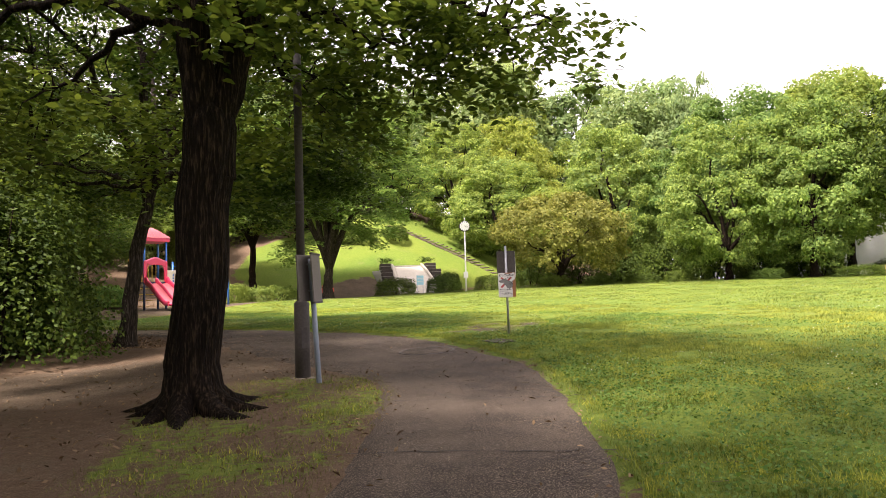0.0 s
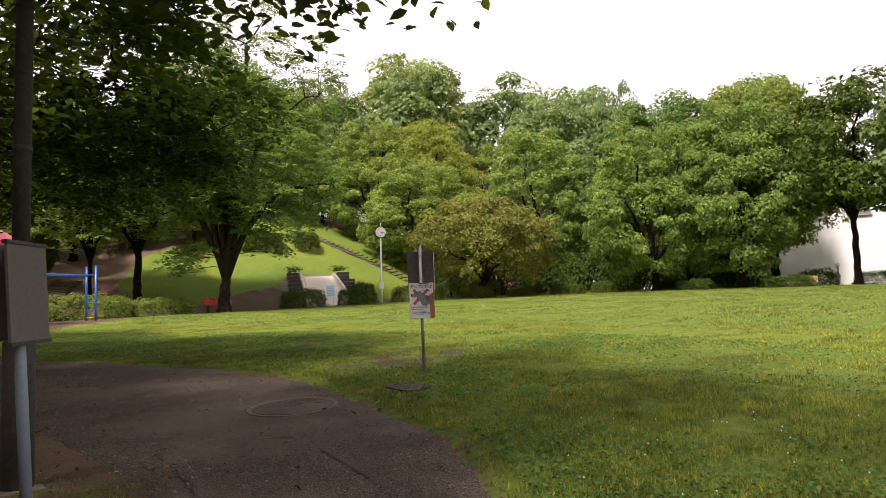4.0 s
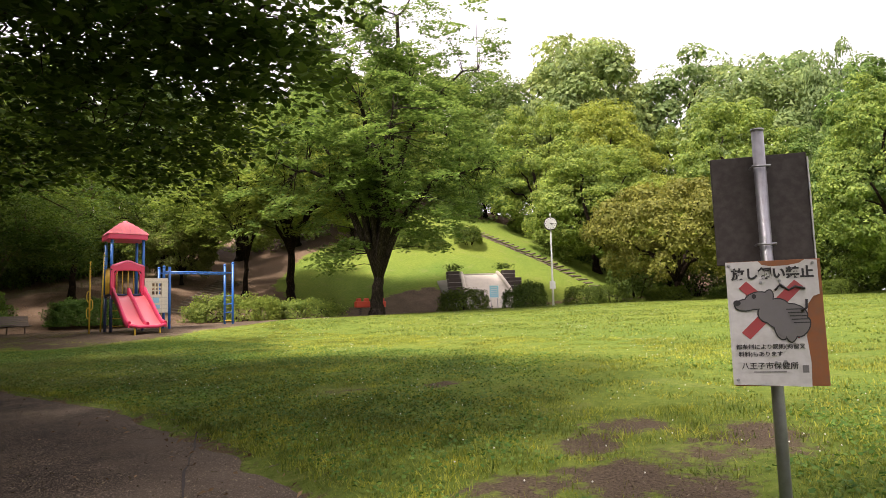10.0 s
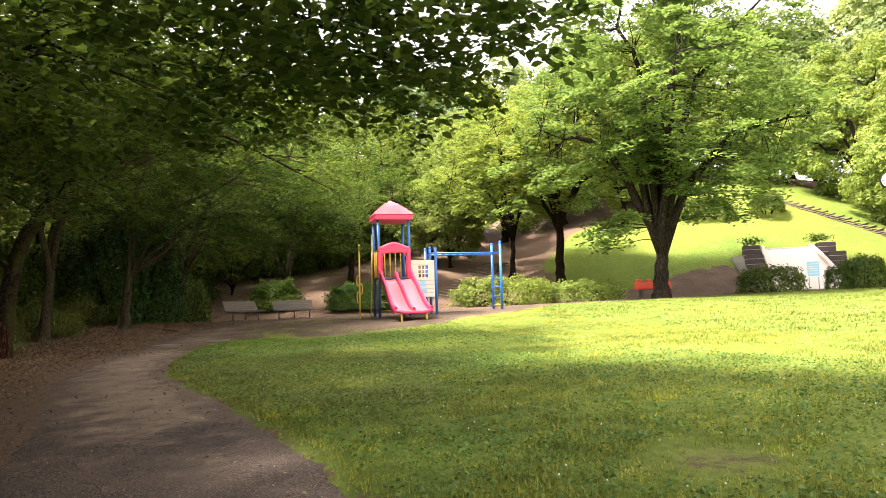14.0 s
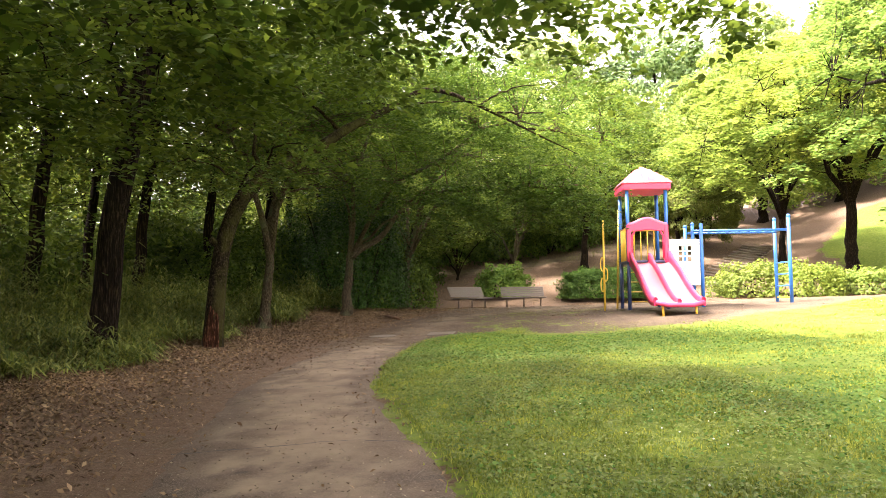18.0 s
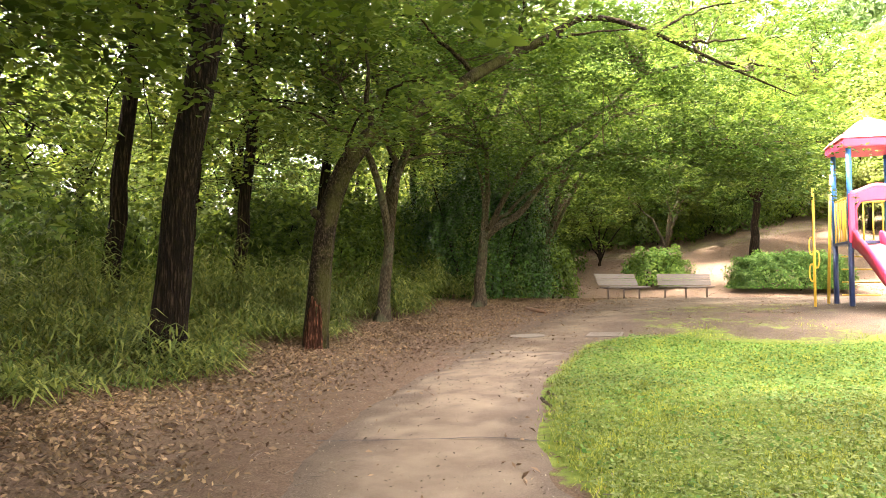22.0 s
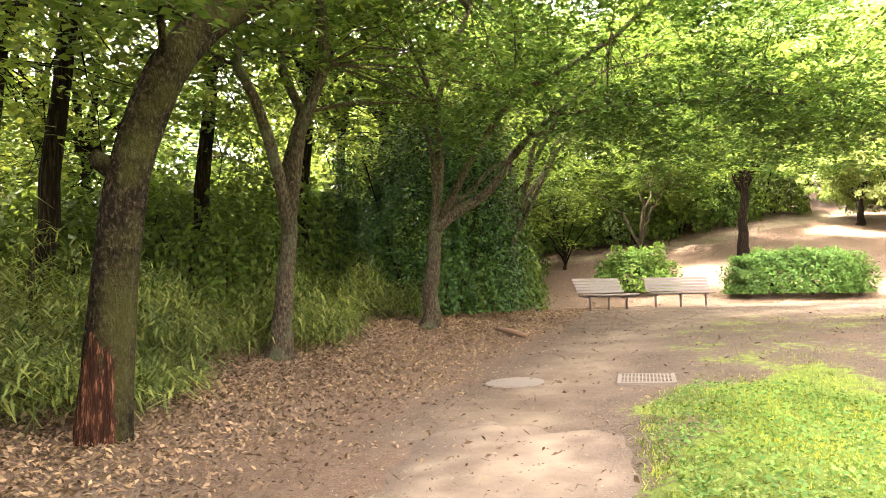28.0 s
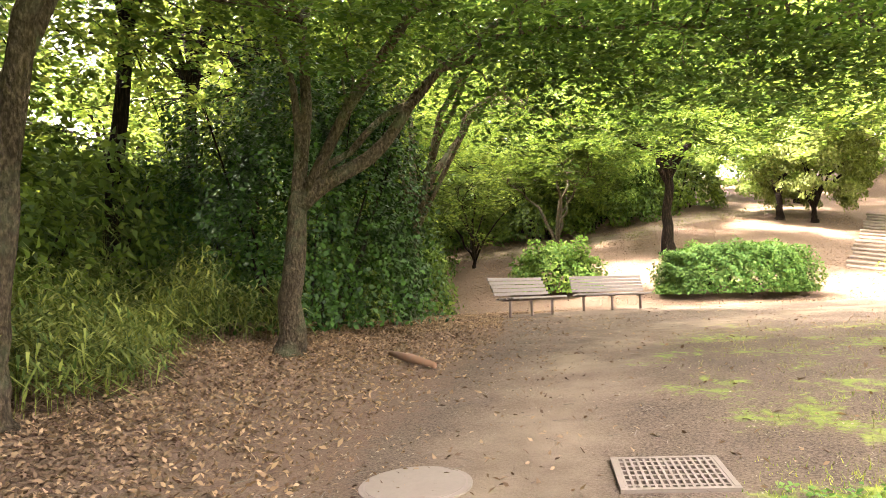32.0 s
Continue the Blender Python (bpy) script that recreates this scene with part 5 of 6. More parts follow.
            xx = cx + (cx - 0.6) * widen[i]
            for dx, dz in ((-0.045, -0.1), (-0.05, top - 0.04), (-0.025, top), (0.025, top), (0.05, top - 0.04), (0.045, -0.1)):
                v.append((xx + dx, cy[i], cz[i] + dz))
        for i in range(n - 1):
            for j in range(6):
                a, b = i * 6 + j, i * 6 + (j + 1) % 6
                f.append((a, b, b + 6, a + 6))
        f += [(0, 1, 2, 5), (2, 3, 4, 5)] + [((n - 1) * 6 + q for q in w) for w in ()]
        e = (n - 1) * 6
        f += [(e + 5, e + 2, e + 1, e), (e + 5, e + 4, e + 3, e + 2)]
        sheet("chute_side", v, f, PINK, root, smooth=False)
    tube("chute_lip", [(0.02, -3.02, 0.27), (0.3, -3.08, 0.2), (0.6, -3.04, 0.2), (0.9, -3.08, 0.2), (1.18, -3.02, 0.27)], 0.055, PINK, root, sides=8)
    for x in (0.2, 1.0):
        rod("slide_foot", (x, -2.95, 0.22), (x, -3.0, -0.15), 0.03, YELLOW, root, "yellow steel foot")
    # yellow railings
    for y in (0.15, 0.33, 0.51, 0.69, 0.87, 1.05):
        rod("railing_bar", (0, y, deck), (0, y, deck + 1.0), 0.018, YELLOW, root)
    rod("railing_rail", (0, 0, deck + 1.0), (0, W, deck + 1.0), 0.022, YELLOW, root)
    for x in (0.2, 0.4, 0.6, 0.8, 1.0):
        rod("railing_bar", (x, W, deck), (x, W, deck + 1.0), 0.018, YELLOW, root)
    rod("railing_rail", (0, W, deck + 1.0), (W, W, deck + 1.0), 0.022, YELLOW, root)
    for y in (0.25, 0.75):
        rod("ladder_rail", (-0.02, W + 0.05 + y * 0.2, deck + 1.7), (-0.12, W + 0.1 + y * 0.2, 0.0), 0.02, YELLOW, root)
    for k in range(4):
        rod("ladder_rung", (0.15, W + 0.1, 0.25 + 0.3 * k), (W - 0.15, W + 0.1, 0.25 + 0.3 * k), 0.018, YELLOW, root)
    # cream wall with a lattice window
    px0, px1, z0, z1 = W + 0.06, W + 0.92, 0.72, 2.05
    wx0, wx1, wz0, wz1 = W + 0.33, W + 0.68, 1.42, 1.85
    wall = thing_part = part("play_panel", one_box(((px0 + wx0) / 2, 0.02, (z0 + z1) / 2), (wx0 - px0, 0.06, z1 - z0), 0.01), CREAM, root)
    part("panel_board", one_box(((px1 + wx1) / 2, 0.02, (z0 + z1) / 2), (px1 - wx1, 0.06, z1 - z0), 0.01), CREAM, wall)
    part("panel_board", one_box(((wx0 + wx1) / 2, 0.02, (z1 + wz1) / 2), (wx1 - wx0, 0.06, z1 - wz1), 0.01), CREAM, wall)
    part("panel_board", one_box(((wx0 + wx1) / 2, 0.02, (z0 + wz0) / 2), (wx1 - wx0, 0.06, wz0 - z0), 0.01), CREAM, wall)
    for u in (1 / 3, 2 / 3):
        part("window_bar", one_box((wx0 + (wx1 - wx0) * u, 0.02, (wz0 + wz1) / 2), (0.04, 0.05, wz1 - wz0)), CREAM, wall)
        part("window_bar", one_box(((wx0 + wx1) / 2, 0.021, wz0 + (wz1 - wz0) * u), (wx1 - wx0, 0.048, 0.04)), CREAM, wall)
    for k in range(1, 9):
        zz = z0 + (z1 - z0) * k / 9
        if not wz0 - 0.02 < zz < wz1 + 0.02:
            part("panel_groove", one_box(((px0 + px1) / 2, -0.012, zz), (px1 - px0 - 0.04, 0.006, 0.012)), STONE, wall)
    part("sticker", one_box((W + 0.48, -0.016, 1.2), (0.22, 0.008, 0.2)), LIGHT_BLUE, wall, "light blue picture panel")
    part("sticker", one_box((W + 0.5, -0.016, 0.95), (0.24, 0.008, 0.14)), LIGHT_BLUE, wall, "light blue picture panel")
    rod("post", (px1 + 0.06, 0.02, -0.2), (px1 + 0.06, 0.02, 2.5), 0.05, BLUE, root, "bright blue post")
    # climbing bars
    for x, y, h in ((W + 0.95, 0.75, 2.55), (W + 0.95, 1.5, 2.55), (4.78, 0.6, 2.75), (4.78, 1.6, 2.75)):
        rod("post", (x, y, -0.2), (x, y, h), 0.05, BLUE, root, "bright blue post")
        bm = bmesh.new()
        bmesh.ops.create_uvsphere(bm, u_segments=10, v_segments=6, radius=0.06, matrix=Matrix.Translation((x, y, h)))
        part("post_cap", bm, BLUE, root, smooth=True)
    for y in (0.7, 1.5):
        rod("bar_rail", (W + 0.95, y, 2.35), (4.78, y, 2.35), 0.035, BLUE, root)
    for k in range(9):
        rod("bar_rung", (2.4 + 0.28 * k, 0.7, 2.35), (2.4 + 0.28 * k, 1.5, 2.35), 0.02, BLUE, root)
    for k, z in enumerate((0.35, 0.7, 1.05, 1.4)):
        rod("ladder_rung", (4.78, 0.6, z), (4.78, 1.6, z), 0.02, YELLOW if k == 0 else BLUE, root)
    return root


play_tower()


def climbing_pole():
    root = thing("climbing_pole", Matrix.Translation((1.61, 36.95, at(1.61, 36.95))), "yellow steel climbing pole with looped grips", "play equipment")
    rod("pole", (0, 0, -0.2), (0, 0, 2.65), 0.03, YELLOW, root)
    for k, z in enumerate((0.75, 1.05, 1.35)):
        a = np.linspace(0, 2 * np.pi, 14)
        s = 1 if k % 2 else -1
        tube("grip", [(s * (0.05 - 0.05 * math.cos(q)), 0, z + 0.2 * math.sin(q)) for q in a], 0.018, YELLOW, root, sides=6)
    return root


climbing_pole()


def wobble_bench():
    root = thing("wobble_bench", Matrix.Translation((14.9, 47.75, at(14.9, 47.75))) @ pose(0, 0, 0, 0, 0, 12), "red plastic spring rocker behind the large tree", "play equipment")
    part("body", one_box((0, 0, 0.62), (1.9, 0.4, 0.36), 0.06), RED, root)
    for x in (-0.75, -0.25, 0.25, 0.75):
        part("seat_back", one_box((x, 0, 0.88), (0.22, 0.36, 0.2), 0.06), RED, root)
    for x in (-0.65, 0.65):
        a = np.linspace(0, 8 * np.pi, 60)
        tube("spring", [(x + 0.09 * math.cos(q), 0.09 * math.sin(q), 0.45 * q / (8 * math.pi)) for q in a], 0.018, BLACK, root, sides=6)
    return root


wobble_bench()


# ---- benches ----
def bench(x, y, rz):
    root = thing("park_bench", Matrix.Translation((x, y, at(x, y))) @ pose(0, 0, 0, 0, 0, rz), "weathered grey wooden slat bench on steel legs beside the path", "bench", "benches by the path")
    for k in range(5):
        part("seat_slat", one_box((0, -0.24 + 0.105 * k, 0.42 - 0.008 * k), (1.85, 0.085, 0.035), 0.006), SLAT, root)
    for k in range(5):
        part("back_slat", one_box((0, 0.28 + 0.046 * k, 0.5 + 0.082 * k), (1.85, 0.03, 0.07), 0.006), SLAT, root)
    for lx in (-0.72, 0, 0.72):
        leg = tube("leg", [(lx, 0.0, -0.05), (lx, 0.0, 0.37)], 0.032, RUST_GREY, root, sides=10)
        tube("bracket", [(lx, -0.25, 0.385), (lx, 0.2, 0.36), (lx, 0.27, 0.43), (lx, 0.5, 0.86)], 0.02, RUST_GREY, leg, sides=8)
    return root


bench(-2.72, 44.7, 24)
bench(-4.3, 42.5, 61)


# ---- signs ----
def lettering(text, size, mat, m, parent, name="lettering", squeeze=1.0, bold=0.0):
    cu = bpy.data.curves.new(name, "FONT")
    cu.body, cu.size, cu.extrude, cu.offset = text, size, 0.0006, bold
    cu.align_x, cu.align_y = "CENTER", "CENTER"
    ob = bpy.data.objects.new(name, cu)
    scene.collection.objects.link(ob)
    me = bpy.data.meshes.new_from_object(ob.evaluated_get(bpy.context.evaluated_depsgraph_get()))
    bpy.data.objects.remove(ob)
    me.transform(m @ Matrix.Diagonal((squeeze, 1, 1, 1)))
    return link(name, me, mat, parent)


def flat_shape(pts, thick, y):
    bm = bmesh.new()
    f = bm.faces.new([bm.verts.new((x, y, z)) for x, z in pts])
    r = bmesh.ops.extrude_face_region(bm, geom=[f])
    bmesh.ops.translate(bm, verts=[v for v in r["geom"] if isinstance(v, bmesh.types.BMVert)], vec=(0, thick, 0))
    bmesh.ops.recalc_face_normals(bm, faces=bm.faces)
    return bm


def dog_sign():
    root = thing("notice_sign", Matrix.Translation((7.36, 11.33, at(7.36, 11.33))) @ pose(0, 0, 0, 0, 0, -36) @ Matrix.Diagonal((0.97, 1, 0.93, 1)), "steel post with white no-loose-dogs notice under a dark board", "sign")
    rod("post", (0, 0, -0.2), (0, 0, 1.9), 0.024, STEEL, root, sides=14)
    rod("post_cap", (0, 0, 1.9), (0, 0, 1.91), 0.027, STEEL, root)
    up = part("upper_board", one_box((0.0, 0.05, 1.56), (0.375, 0.02, 0.48), 0.003), BOARD_BACK, root, "dark weathered back of a board")
    part("board_edge", one_box((0.191, 0.05, 1.5), (0.006, 0.03, 0.56), 0.001), SIGN_WHITE, up, "pale board edge")
    for z in (1.4, 1.74):
        tube("clamp", [(-0.035, 0.03, z), (-0.033, -0.03, z), (0.033, -0.03, z), (0.035, 0.03, z)], 0.005, STEEL, root, sides=6)
    back = part("backing_board", one_box((0.012, -0.036, 1.065), (0.345, 0.012, 0.525), 0.002), RUST, root, "rust-brown backing board showing where the sheet has split")
    # white sheet with a torn right edge and a gap at its top
    pts = [(-0.168, 0.81), (0.118, 0.8), (0.122, 0.9), (0.114, 1.0), (0.118, 1.08), (0.128, 1.14), (0.148, 1.172), (0.172, 1.18), (0.172, 1.322), (0.128, 1.326), (0.108, 1.312), (0.06, 1.304), (0.0, 1.303), (-0.03, 1.31), (-0.045, 1.326), (-0.168, 1.326)]
    panel = part("notice_sheet", flat_shape(pts, -0.004, -0.043), SIGN_WHITE, root, "white enamel notice sheet with a split edge")
    front = Matrix.Translation((0, -0.0485, 0)) @ pose(0, 0, 0, 90, 0, 0)
    T = lambda x, z: front @ Matrix.Translation((x, z, 0))
    lettering("放し飼い禁止", 0.052, INK, T(0.004, 1.27), panel, squeeze=0.98, bold=0.002)
    lettering("都条例により罰則(拘留又", 0.0225, INK, T(-0.022, 0.965), panel, bold=0.0003)
    lettering("料料)もあります", 0.0225, INK, T(-0.06, 0.935), panel, bold=0.0003)
    lettering("八王子市保健所", 0.03, INK, T(-0.03, 0.885), panel, bold=0.0004)
    part("small_print", one_box((-0.03, -0.0485, 0.862), (0.12, 0.001, 0.004)), INK_GREY, panel)
    part("small_mark", one_box((0.1, -0.0485, 0.873), (0.022, 0.001, 0.03)), INK_GREY, panel)
    for sx in (-1, 1):
        bar = one_box((0, 0, 0), (0.042, 0.001, 0.3), 0, Matrix.Translation((-0.005, -0.0483, 1.12)) @ pose(0, 0, 0, 0, 44 * sx, 0))
        part("cross_bar", bar, INK_RED, panel, "faded red crossing bar")
    # plain dog shape: dark outlines under grey fills
    def oval(cx, cz, rx, rz, tilt=0.0):
        c, d = math.cos(tilt), math.sin(tilt)
        return [(cx + rx * math.cos(a) * c - rz * math.sin(a) * d, cz + rx * math.cos(a) * d + rz * math.sin(a) * c) for a in np.linspace(0, 2 * math.pi, 18, endpoint=False)]
    for k, (cx, cz, rx, rz, tilt) in enumerate(((0.045, 1.09, 0.075, 0.052, 0.1), (0.0, 1.115, 0.06, 0.045, 0.5), (-0.055, 1.16, 0.05, 0.034, 0.2), (-0.1, 1.143, 0.042, 0.023, 0.1), (0.02, 1.04, 0.02, 0.045, 0.2), (0.06, 1.03, 0.02, 0.045, -0.1), (0.1, 1.045, 0.022, 0.042, -0.5), (-0.02, 1.165, 0.018, 0.038, -0.3))):
        part("dog_outline", flat_shape(oval(cx, cz, rx + 0.005, rz + 0.005, tilt), -0.001, -0.0492 - 0.0001 * k), INK, panel, "black printed outline")
        part("dog_shape", flat_shape(oval(cx, cz, rx, rz, tilt), -0.001, -0.0503 - 0.0001 * k), INK_GREY, panel, "grey printed dog shape")
    part("dog_nose", flat_shape(oval(-0.135, 1.152, 0.014, 0.012), -0.001, -0.0522), INK, panel)
    part("dog_eye", flat_shape(oval(-0.07, 1.178, 0.008, 0.01), -0.001, -0.0522), INK, panel)
    for k in range(5):
        part("dog_stripe", one_box((0.075 + 0.006 * k, -0.0525, 1.12 - 0.014 * k), (0.06, 0.001, 0.004)), INK, panel)
    tube("dog_tail", [(0.1, -0.0515, 1.11), (0.12, -0.0515, 1.125), (0.122, -0.0515, 1.16)], 0.005, INK, panel, sides=5)
    tube("dog_leash", [(0.01, -0.0515, 1.2), (0.03, -0.0515, 1.225), (0.06, -0.0515, 1.2), (0.085, -0.0515, 1.215), (0.12, -0.0515, 1.205)], 0.005, INK, panel, sides=5)
    for x, z in ((-0.155, 1.31), (0.155, 1.31), (-0.15, 0.83), (-0.04, 1.235), (0.03, 1.24), (-0.005, 0.9), (0.03, 0.905)):
        bm = bmesh.new()
        bmesh.ops.create_cone(bm, cap_ends=True, segments=8, radius1=0.007, radius2=0.005, depth=0.005, matrix=Matrix.Translation((x, -0.051, z)) @ pose(0, 0, 0, 90, 0, 0))
        part("bolt", bm, STEEL, panel)
    return root


dog_sign()


def back_sign():
    root = thing("notice_sign", Matrix.Translation((2.61, 8.55, at(2.61, 8.55))) @ pose(0, 0, 0, 0, -3, 0) @ pose(0, 0, 0, 0, 0, 60), "grey-blue pipe post with two dark weathered notice boards", "sign")
    rod("post", (0, 0, -0.2), (0, 0, 1.62), 0.035, GREY_BLUE, root, sides=14)
    a = part("board", one_box((0.02, -0.055, 1.36), (0.46, 0.02, 0.62), 0.004), BOARD_GREY, root)
    part("board_frame", one_box((0.02, -0.055, 1.675), (0.48, 0.035, 0.025), 0.003), BOARD_BACK, a)
    part("board_frame", one_box((0.02, -0.055, 1.045), (0.48, 0.035, 0.025), 0.003), BOARD_BACK, a)
    part("board", one_box((-0.05, 0.06, 1.37), (0.44, 0.02, 0.6), 0.004, pose(0, 0, 0, 0, 0, -14)), BOARD_GREY, root)
    for z in (1.2, 1.55):
        tube("clamp", [(-0.05, -0.05, z), (-0.045, 0.04, z), (0.045, 0.04, z), (0.05, -0.05, z)], 0.007, STEEL, root, sides=6)
    return root


back_sign()


def lamp_post():
    root = thing("street_lamp", Matrix.Translation((2.58, 9.2, at(2.58, 9.2))), "dark brown steel lamp post rising into the leaves", "lamp")
    tube("base_sleeve", [(0, 0, -0.2), (0, 0, 1.02), (0, 0, 1.06)], [0.105, 0.105, 0.07], BLACK, root, sides=18)
    rod("pole", (0, 0, 1.0), (0, 0, 5.4), 0.058, BLACK, root, sides=16)
    for z in (2.4, 3.5):
        rod("joint_band", (0, 0, z), (0, 0, z + 0.05), 0.064, BLACK, root, sides=16)
    part("access_cover", one_box((0, -0.105, 0.55), (0.09, 0.02, 0.3), 0.008), BLACK, root)
    part("footing", one_box((0, 0, -0.02), (0.34, 0.34, 0.05), 0.02), SOIL_GREY, root, "grey concrete footing")
    return root


lamp_post()


def park_clock():
    root = thing("park_clock", Matrix.Translation((26.68, 47.05, at(26.68, 47.05))) @ pose(0, 0, 0, 0, 0.6, -24), "white pole clock with round white dial at the lawn's edge", "clock")
    tube("pole", [(0, 0, -0.3), (0, 0, 1.5), (0, 0, 4.9)], [0.075, 0.065, 0.05], WHITE, root, sides=14)
    part("control_box", one_box((0, -0.02, 1.3), (0.34, 0.26, 0.5), 0.02), WHITE, root)
    rod("finial", (0, 0, 5.6), (0, 0, 5.95), 0.03, WHITE, root)
    turn = Matrix.Translation((0, 0, 5.25)) @ pose(0, 0, 0, 90, 0, 0)
    bm = bmesh.new()
    bmesh.ops.create_cone(bm, cap_ends=True, segments=32, radius1=0.43, radius2=0.43, depth=0.26, matrix=turn)
    case = part("clock_case", bm, BLACK, root, "dark round case")
    for s in (-1, 1):
        bm = bmesh.new()
        bmesh.ops.create_cone(bm, cap_ends=True, segments=32, radius1=0.385, radius2=0.385, depth=0.02, matrix=Matrix.Translation((0, s * 0.135, 5.25)) @ pose(0, 0, 0, 90, 0, 0))
        dial = part("dial", bm, WHITE, case, "white dial")
    for k in range(12):
        a = k * math.pi / 6
        part("hour_mark", one_box((0, 0, 0.32), (0.03, 0.008, 0.07), 0, Matrix.Translation((0, -0.148, 5.25)) @ pose(0, 0, 0, 0, math.degrees(a), 0)), INK, case)
    for ang, ln in ((135, 0.2), (98, 0.29)):
        part("clock_pointer", one_box((0, 0, ln / 2 - 0.03), (0.028, 0.008, ln), 0, Matrix.Translation((0, -0.152, 5.25)) @ pose(0, 0, 0, 0, ang, 0)), INK, case)
    return root


park_clock()


# ---- wide slide in the slope ----
def slope_slide():
    bx, by, tx, ty = 22.9, 47.4, 24.3, 53.2
    z0, z1 = at(bx, by, 0.1), at(tx, ty, 0.35)
    root = thing("slope_slide", Matrix.Translation((bx, by, z0)) @ pose(0, 0, 0, 0, 0, -math.degrees(math.atan2(tx - bx, ty - by))), "wide pale concrete slide set into the grass slope between dark planters", "play equipment")
    ln, hh = math.hypot(tx - bx, ty - by), z1 - z0
    n, k = 12, 9
    v, f = [], []
    for i in range(n + 1):
        t = i / n
        w = 1.7 - 0.45 * t
        z = hh * (0.05 * t + 0.95 * (t * t * (1.9 - 0.9 * t)) ** 0.75)
        for j in range(k):
            u = -1 + 2 * j / (k - 1)
            v.append((w * u, ln * t, z - (0.12 if abs(u) < 0.9 else 0)))
    m = len(v)
    v += [(a, b, c - 0.4) for a, b, c in v]
    for i in range(n):
        for j in range(k - 1):
            a = i * k + j
            f += [(a, a + 1, a + 1 + k, a + k), (a + m, a + k + m, a + k + 1 + m, a + 1 + m)]
        for j in (0, k - 1):
            a = i * k + j
            f.append((a, a + k, a + k + m, a + m))
    f += [(j, j + m, j + 1 + m, j + 1) for j in range(k - 1)]
    sheet("chute", v, f, CONCRETE, root)
    for s in (-1, 1):
        tube("kerb", [(s * (1.75 - 0.45 * t), ln * t, hh * (0.05 * t + 0.95 * (t * t * (1.9 - 0.9 * t)) ** 0.75) + 0.06) for t in np.linspace(0, 1, 10)], 0.13, CONCRETE, root, sides=8, smooth=False)
        for q in range(3):
            t = 0.45 + 0.24 * q
            zc = hh * (0.05 * t + 0.95 * (t * t * (1.9 - 0.9 * t)) ** 0.75)
            pl = part("planter", one_box((s * (2.35 - 0.4 * t), ln * t, zc - 0.1), (0.85, 0.95, 0.8), 0.03), BRICK, root, "dark brick planter box")
            for c in (-0.25, 0.05):
                part("brick_course", one_box((s * (2.35 - 0.4 * t), ln * t, zc + c), (0.87, 0.97, 0.025)), STONE, pl)
    part("top_landing", one_box((0, ln + 0.7, hh - 0.1), (4.6, 1.4, 0.2), 0.03), STONE, root)
    rng = np.random.default_rng(4)
    for s in (-1.9, 1.7):
        p = rng.normal(0, 0.22, (260, 3)) * (1.6, 1, 0.6) + (s, ln * 0.97, hh + 0.45)
        vv, ff = leaf_quads(p, 0.16, rng, 0.4)
        sheet("planted_leaves", vv, ff, LEAF_DEEP, root)
    # sloping retaining slab on the lower side, laid on the ground
    back = root.matrix_world.inverted()
    v = []
    for k in range(7):
        t = k / 6
        for x, y in ((20.5 + 0.7 * t, 48.9 + 4.6 * t), (21.6 + 0.75 * t, 48.7 + 4.6 * t)):
            v += [tuple(back @ Vector((x, y, at(x, y, dz)))) for dz in (0.16, -0.15)]
    f = []
    for k in range(6):
        a = 4 * k
        f += [(a, a + 2, a + 6, a + 4), (a, a + 4, a + 5, a + 1), (a + 2, a + 3, a + 7, a + 6)]
    sheet("side_slab", v, f + [(0, 1, 3, 2), (24, 26, 27, 25)], MOSSY, root, "grey-green sloping concrete slab")
    return root


slope_slide()


def info_board():
    root = thing("notice_board", Matrix.Translation((21.95, 45.7, at(21.95, 45.7))) @ pose(0, 0, 0, 0, 0, -24), "white notice board with blue print on two posts", "sign")
    for x in (-0.2, 0.2):
        rod("post", (x, 0, -0.2), (x, 0, 0.75), 0.022, STEEL, root)
    b = part("board", one_box((0, 0, 1.05), (0.6, 0.04, 0.8), 0.01), WHITE, root)
    part("print", one_box((0, -0.022, 1.05), (0.5, 0.006, 0.68)), LIGHT_BLUE, b, "blue printed block")
    for k in range(5):
        part("print_line", one_box((0, -0.027, 1.28 - 0.11 * k), (0.4, 0.004, 0.025)), WHITE, b)
    return root


info_board()


# ---- log steps ----
def steps(name, x0, y0, x1, y1, n, width, label):
    root = thing(name, Matrix.Identity(4), label, "steps")
    ang = math.atan2(y1 - y0, x1 - x0)
    px, py = -math.sin(ang) * width / 2, math.cos(ang) * width / 2
    rng = np.random.default_rng(n)
    for i in range(n):
        t = i / (n - 1)
        x, y = x0 + (x1 - x0) * t, y0 + (y1 - y0) * t
        a, b = rng.uniform(-0.06, 0.06, 2)
        p = [(x + px * s + a * s, y + py * s, at(x + px * s, y + py * s, 0.03)) for s in (-1, -0.3, 0.4, 1)]
        tube("step_log", p, 0.06, STEP_LOG, root, sides=8, wobble=0.06, seed=i)
        c = Matrix.Translation((x + math.cos(ang) * 0.25, y + math.sin(ang) * 0.25, at(x, y, 0.06))) @ pose(0, 0, 0, 0, 0, math.degrees(ang))
        part("tread", one_box((0, 0, 0), (0.5, width * 0.94, 0.1), 0.02, c), SOIL, root, "packed soil tread")
    return root


def plain_soil():
    m, n, l, b = material("packed_soil", 0.95)
    l.new(soil_colour(m, noise_tex(m, 55, 5), noise_tex(m, 1.1, 5)), b.inputs["Base Color"])
    bump(m, b, noise_tex(m, 30), 0.6, 0.02)
    return m


SOIL = plain_soil()
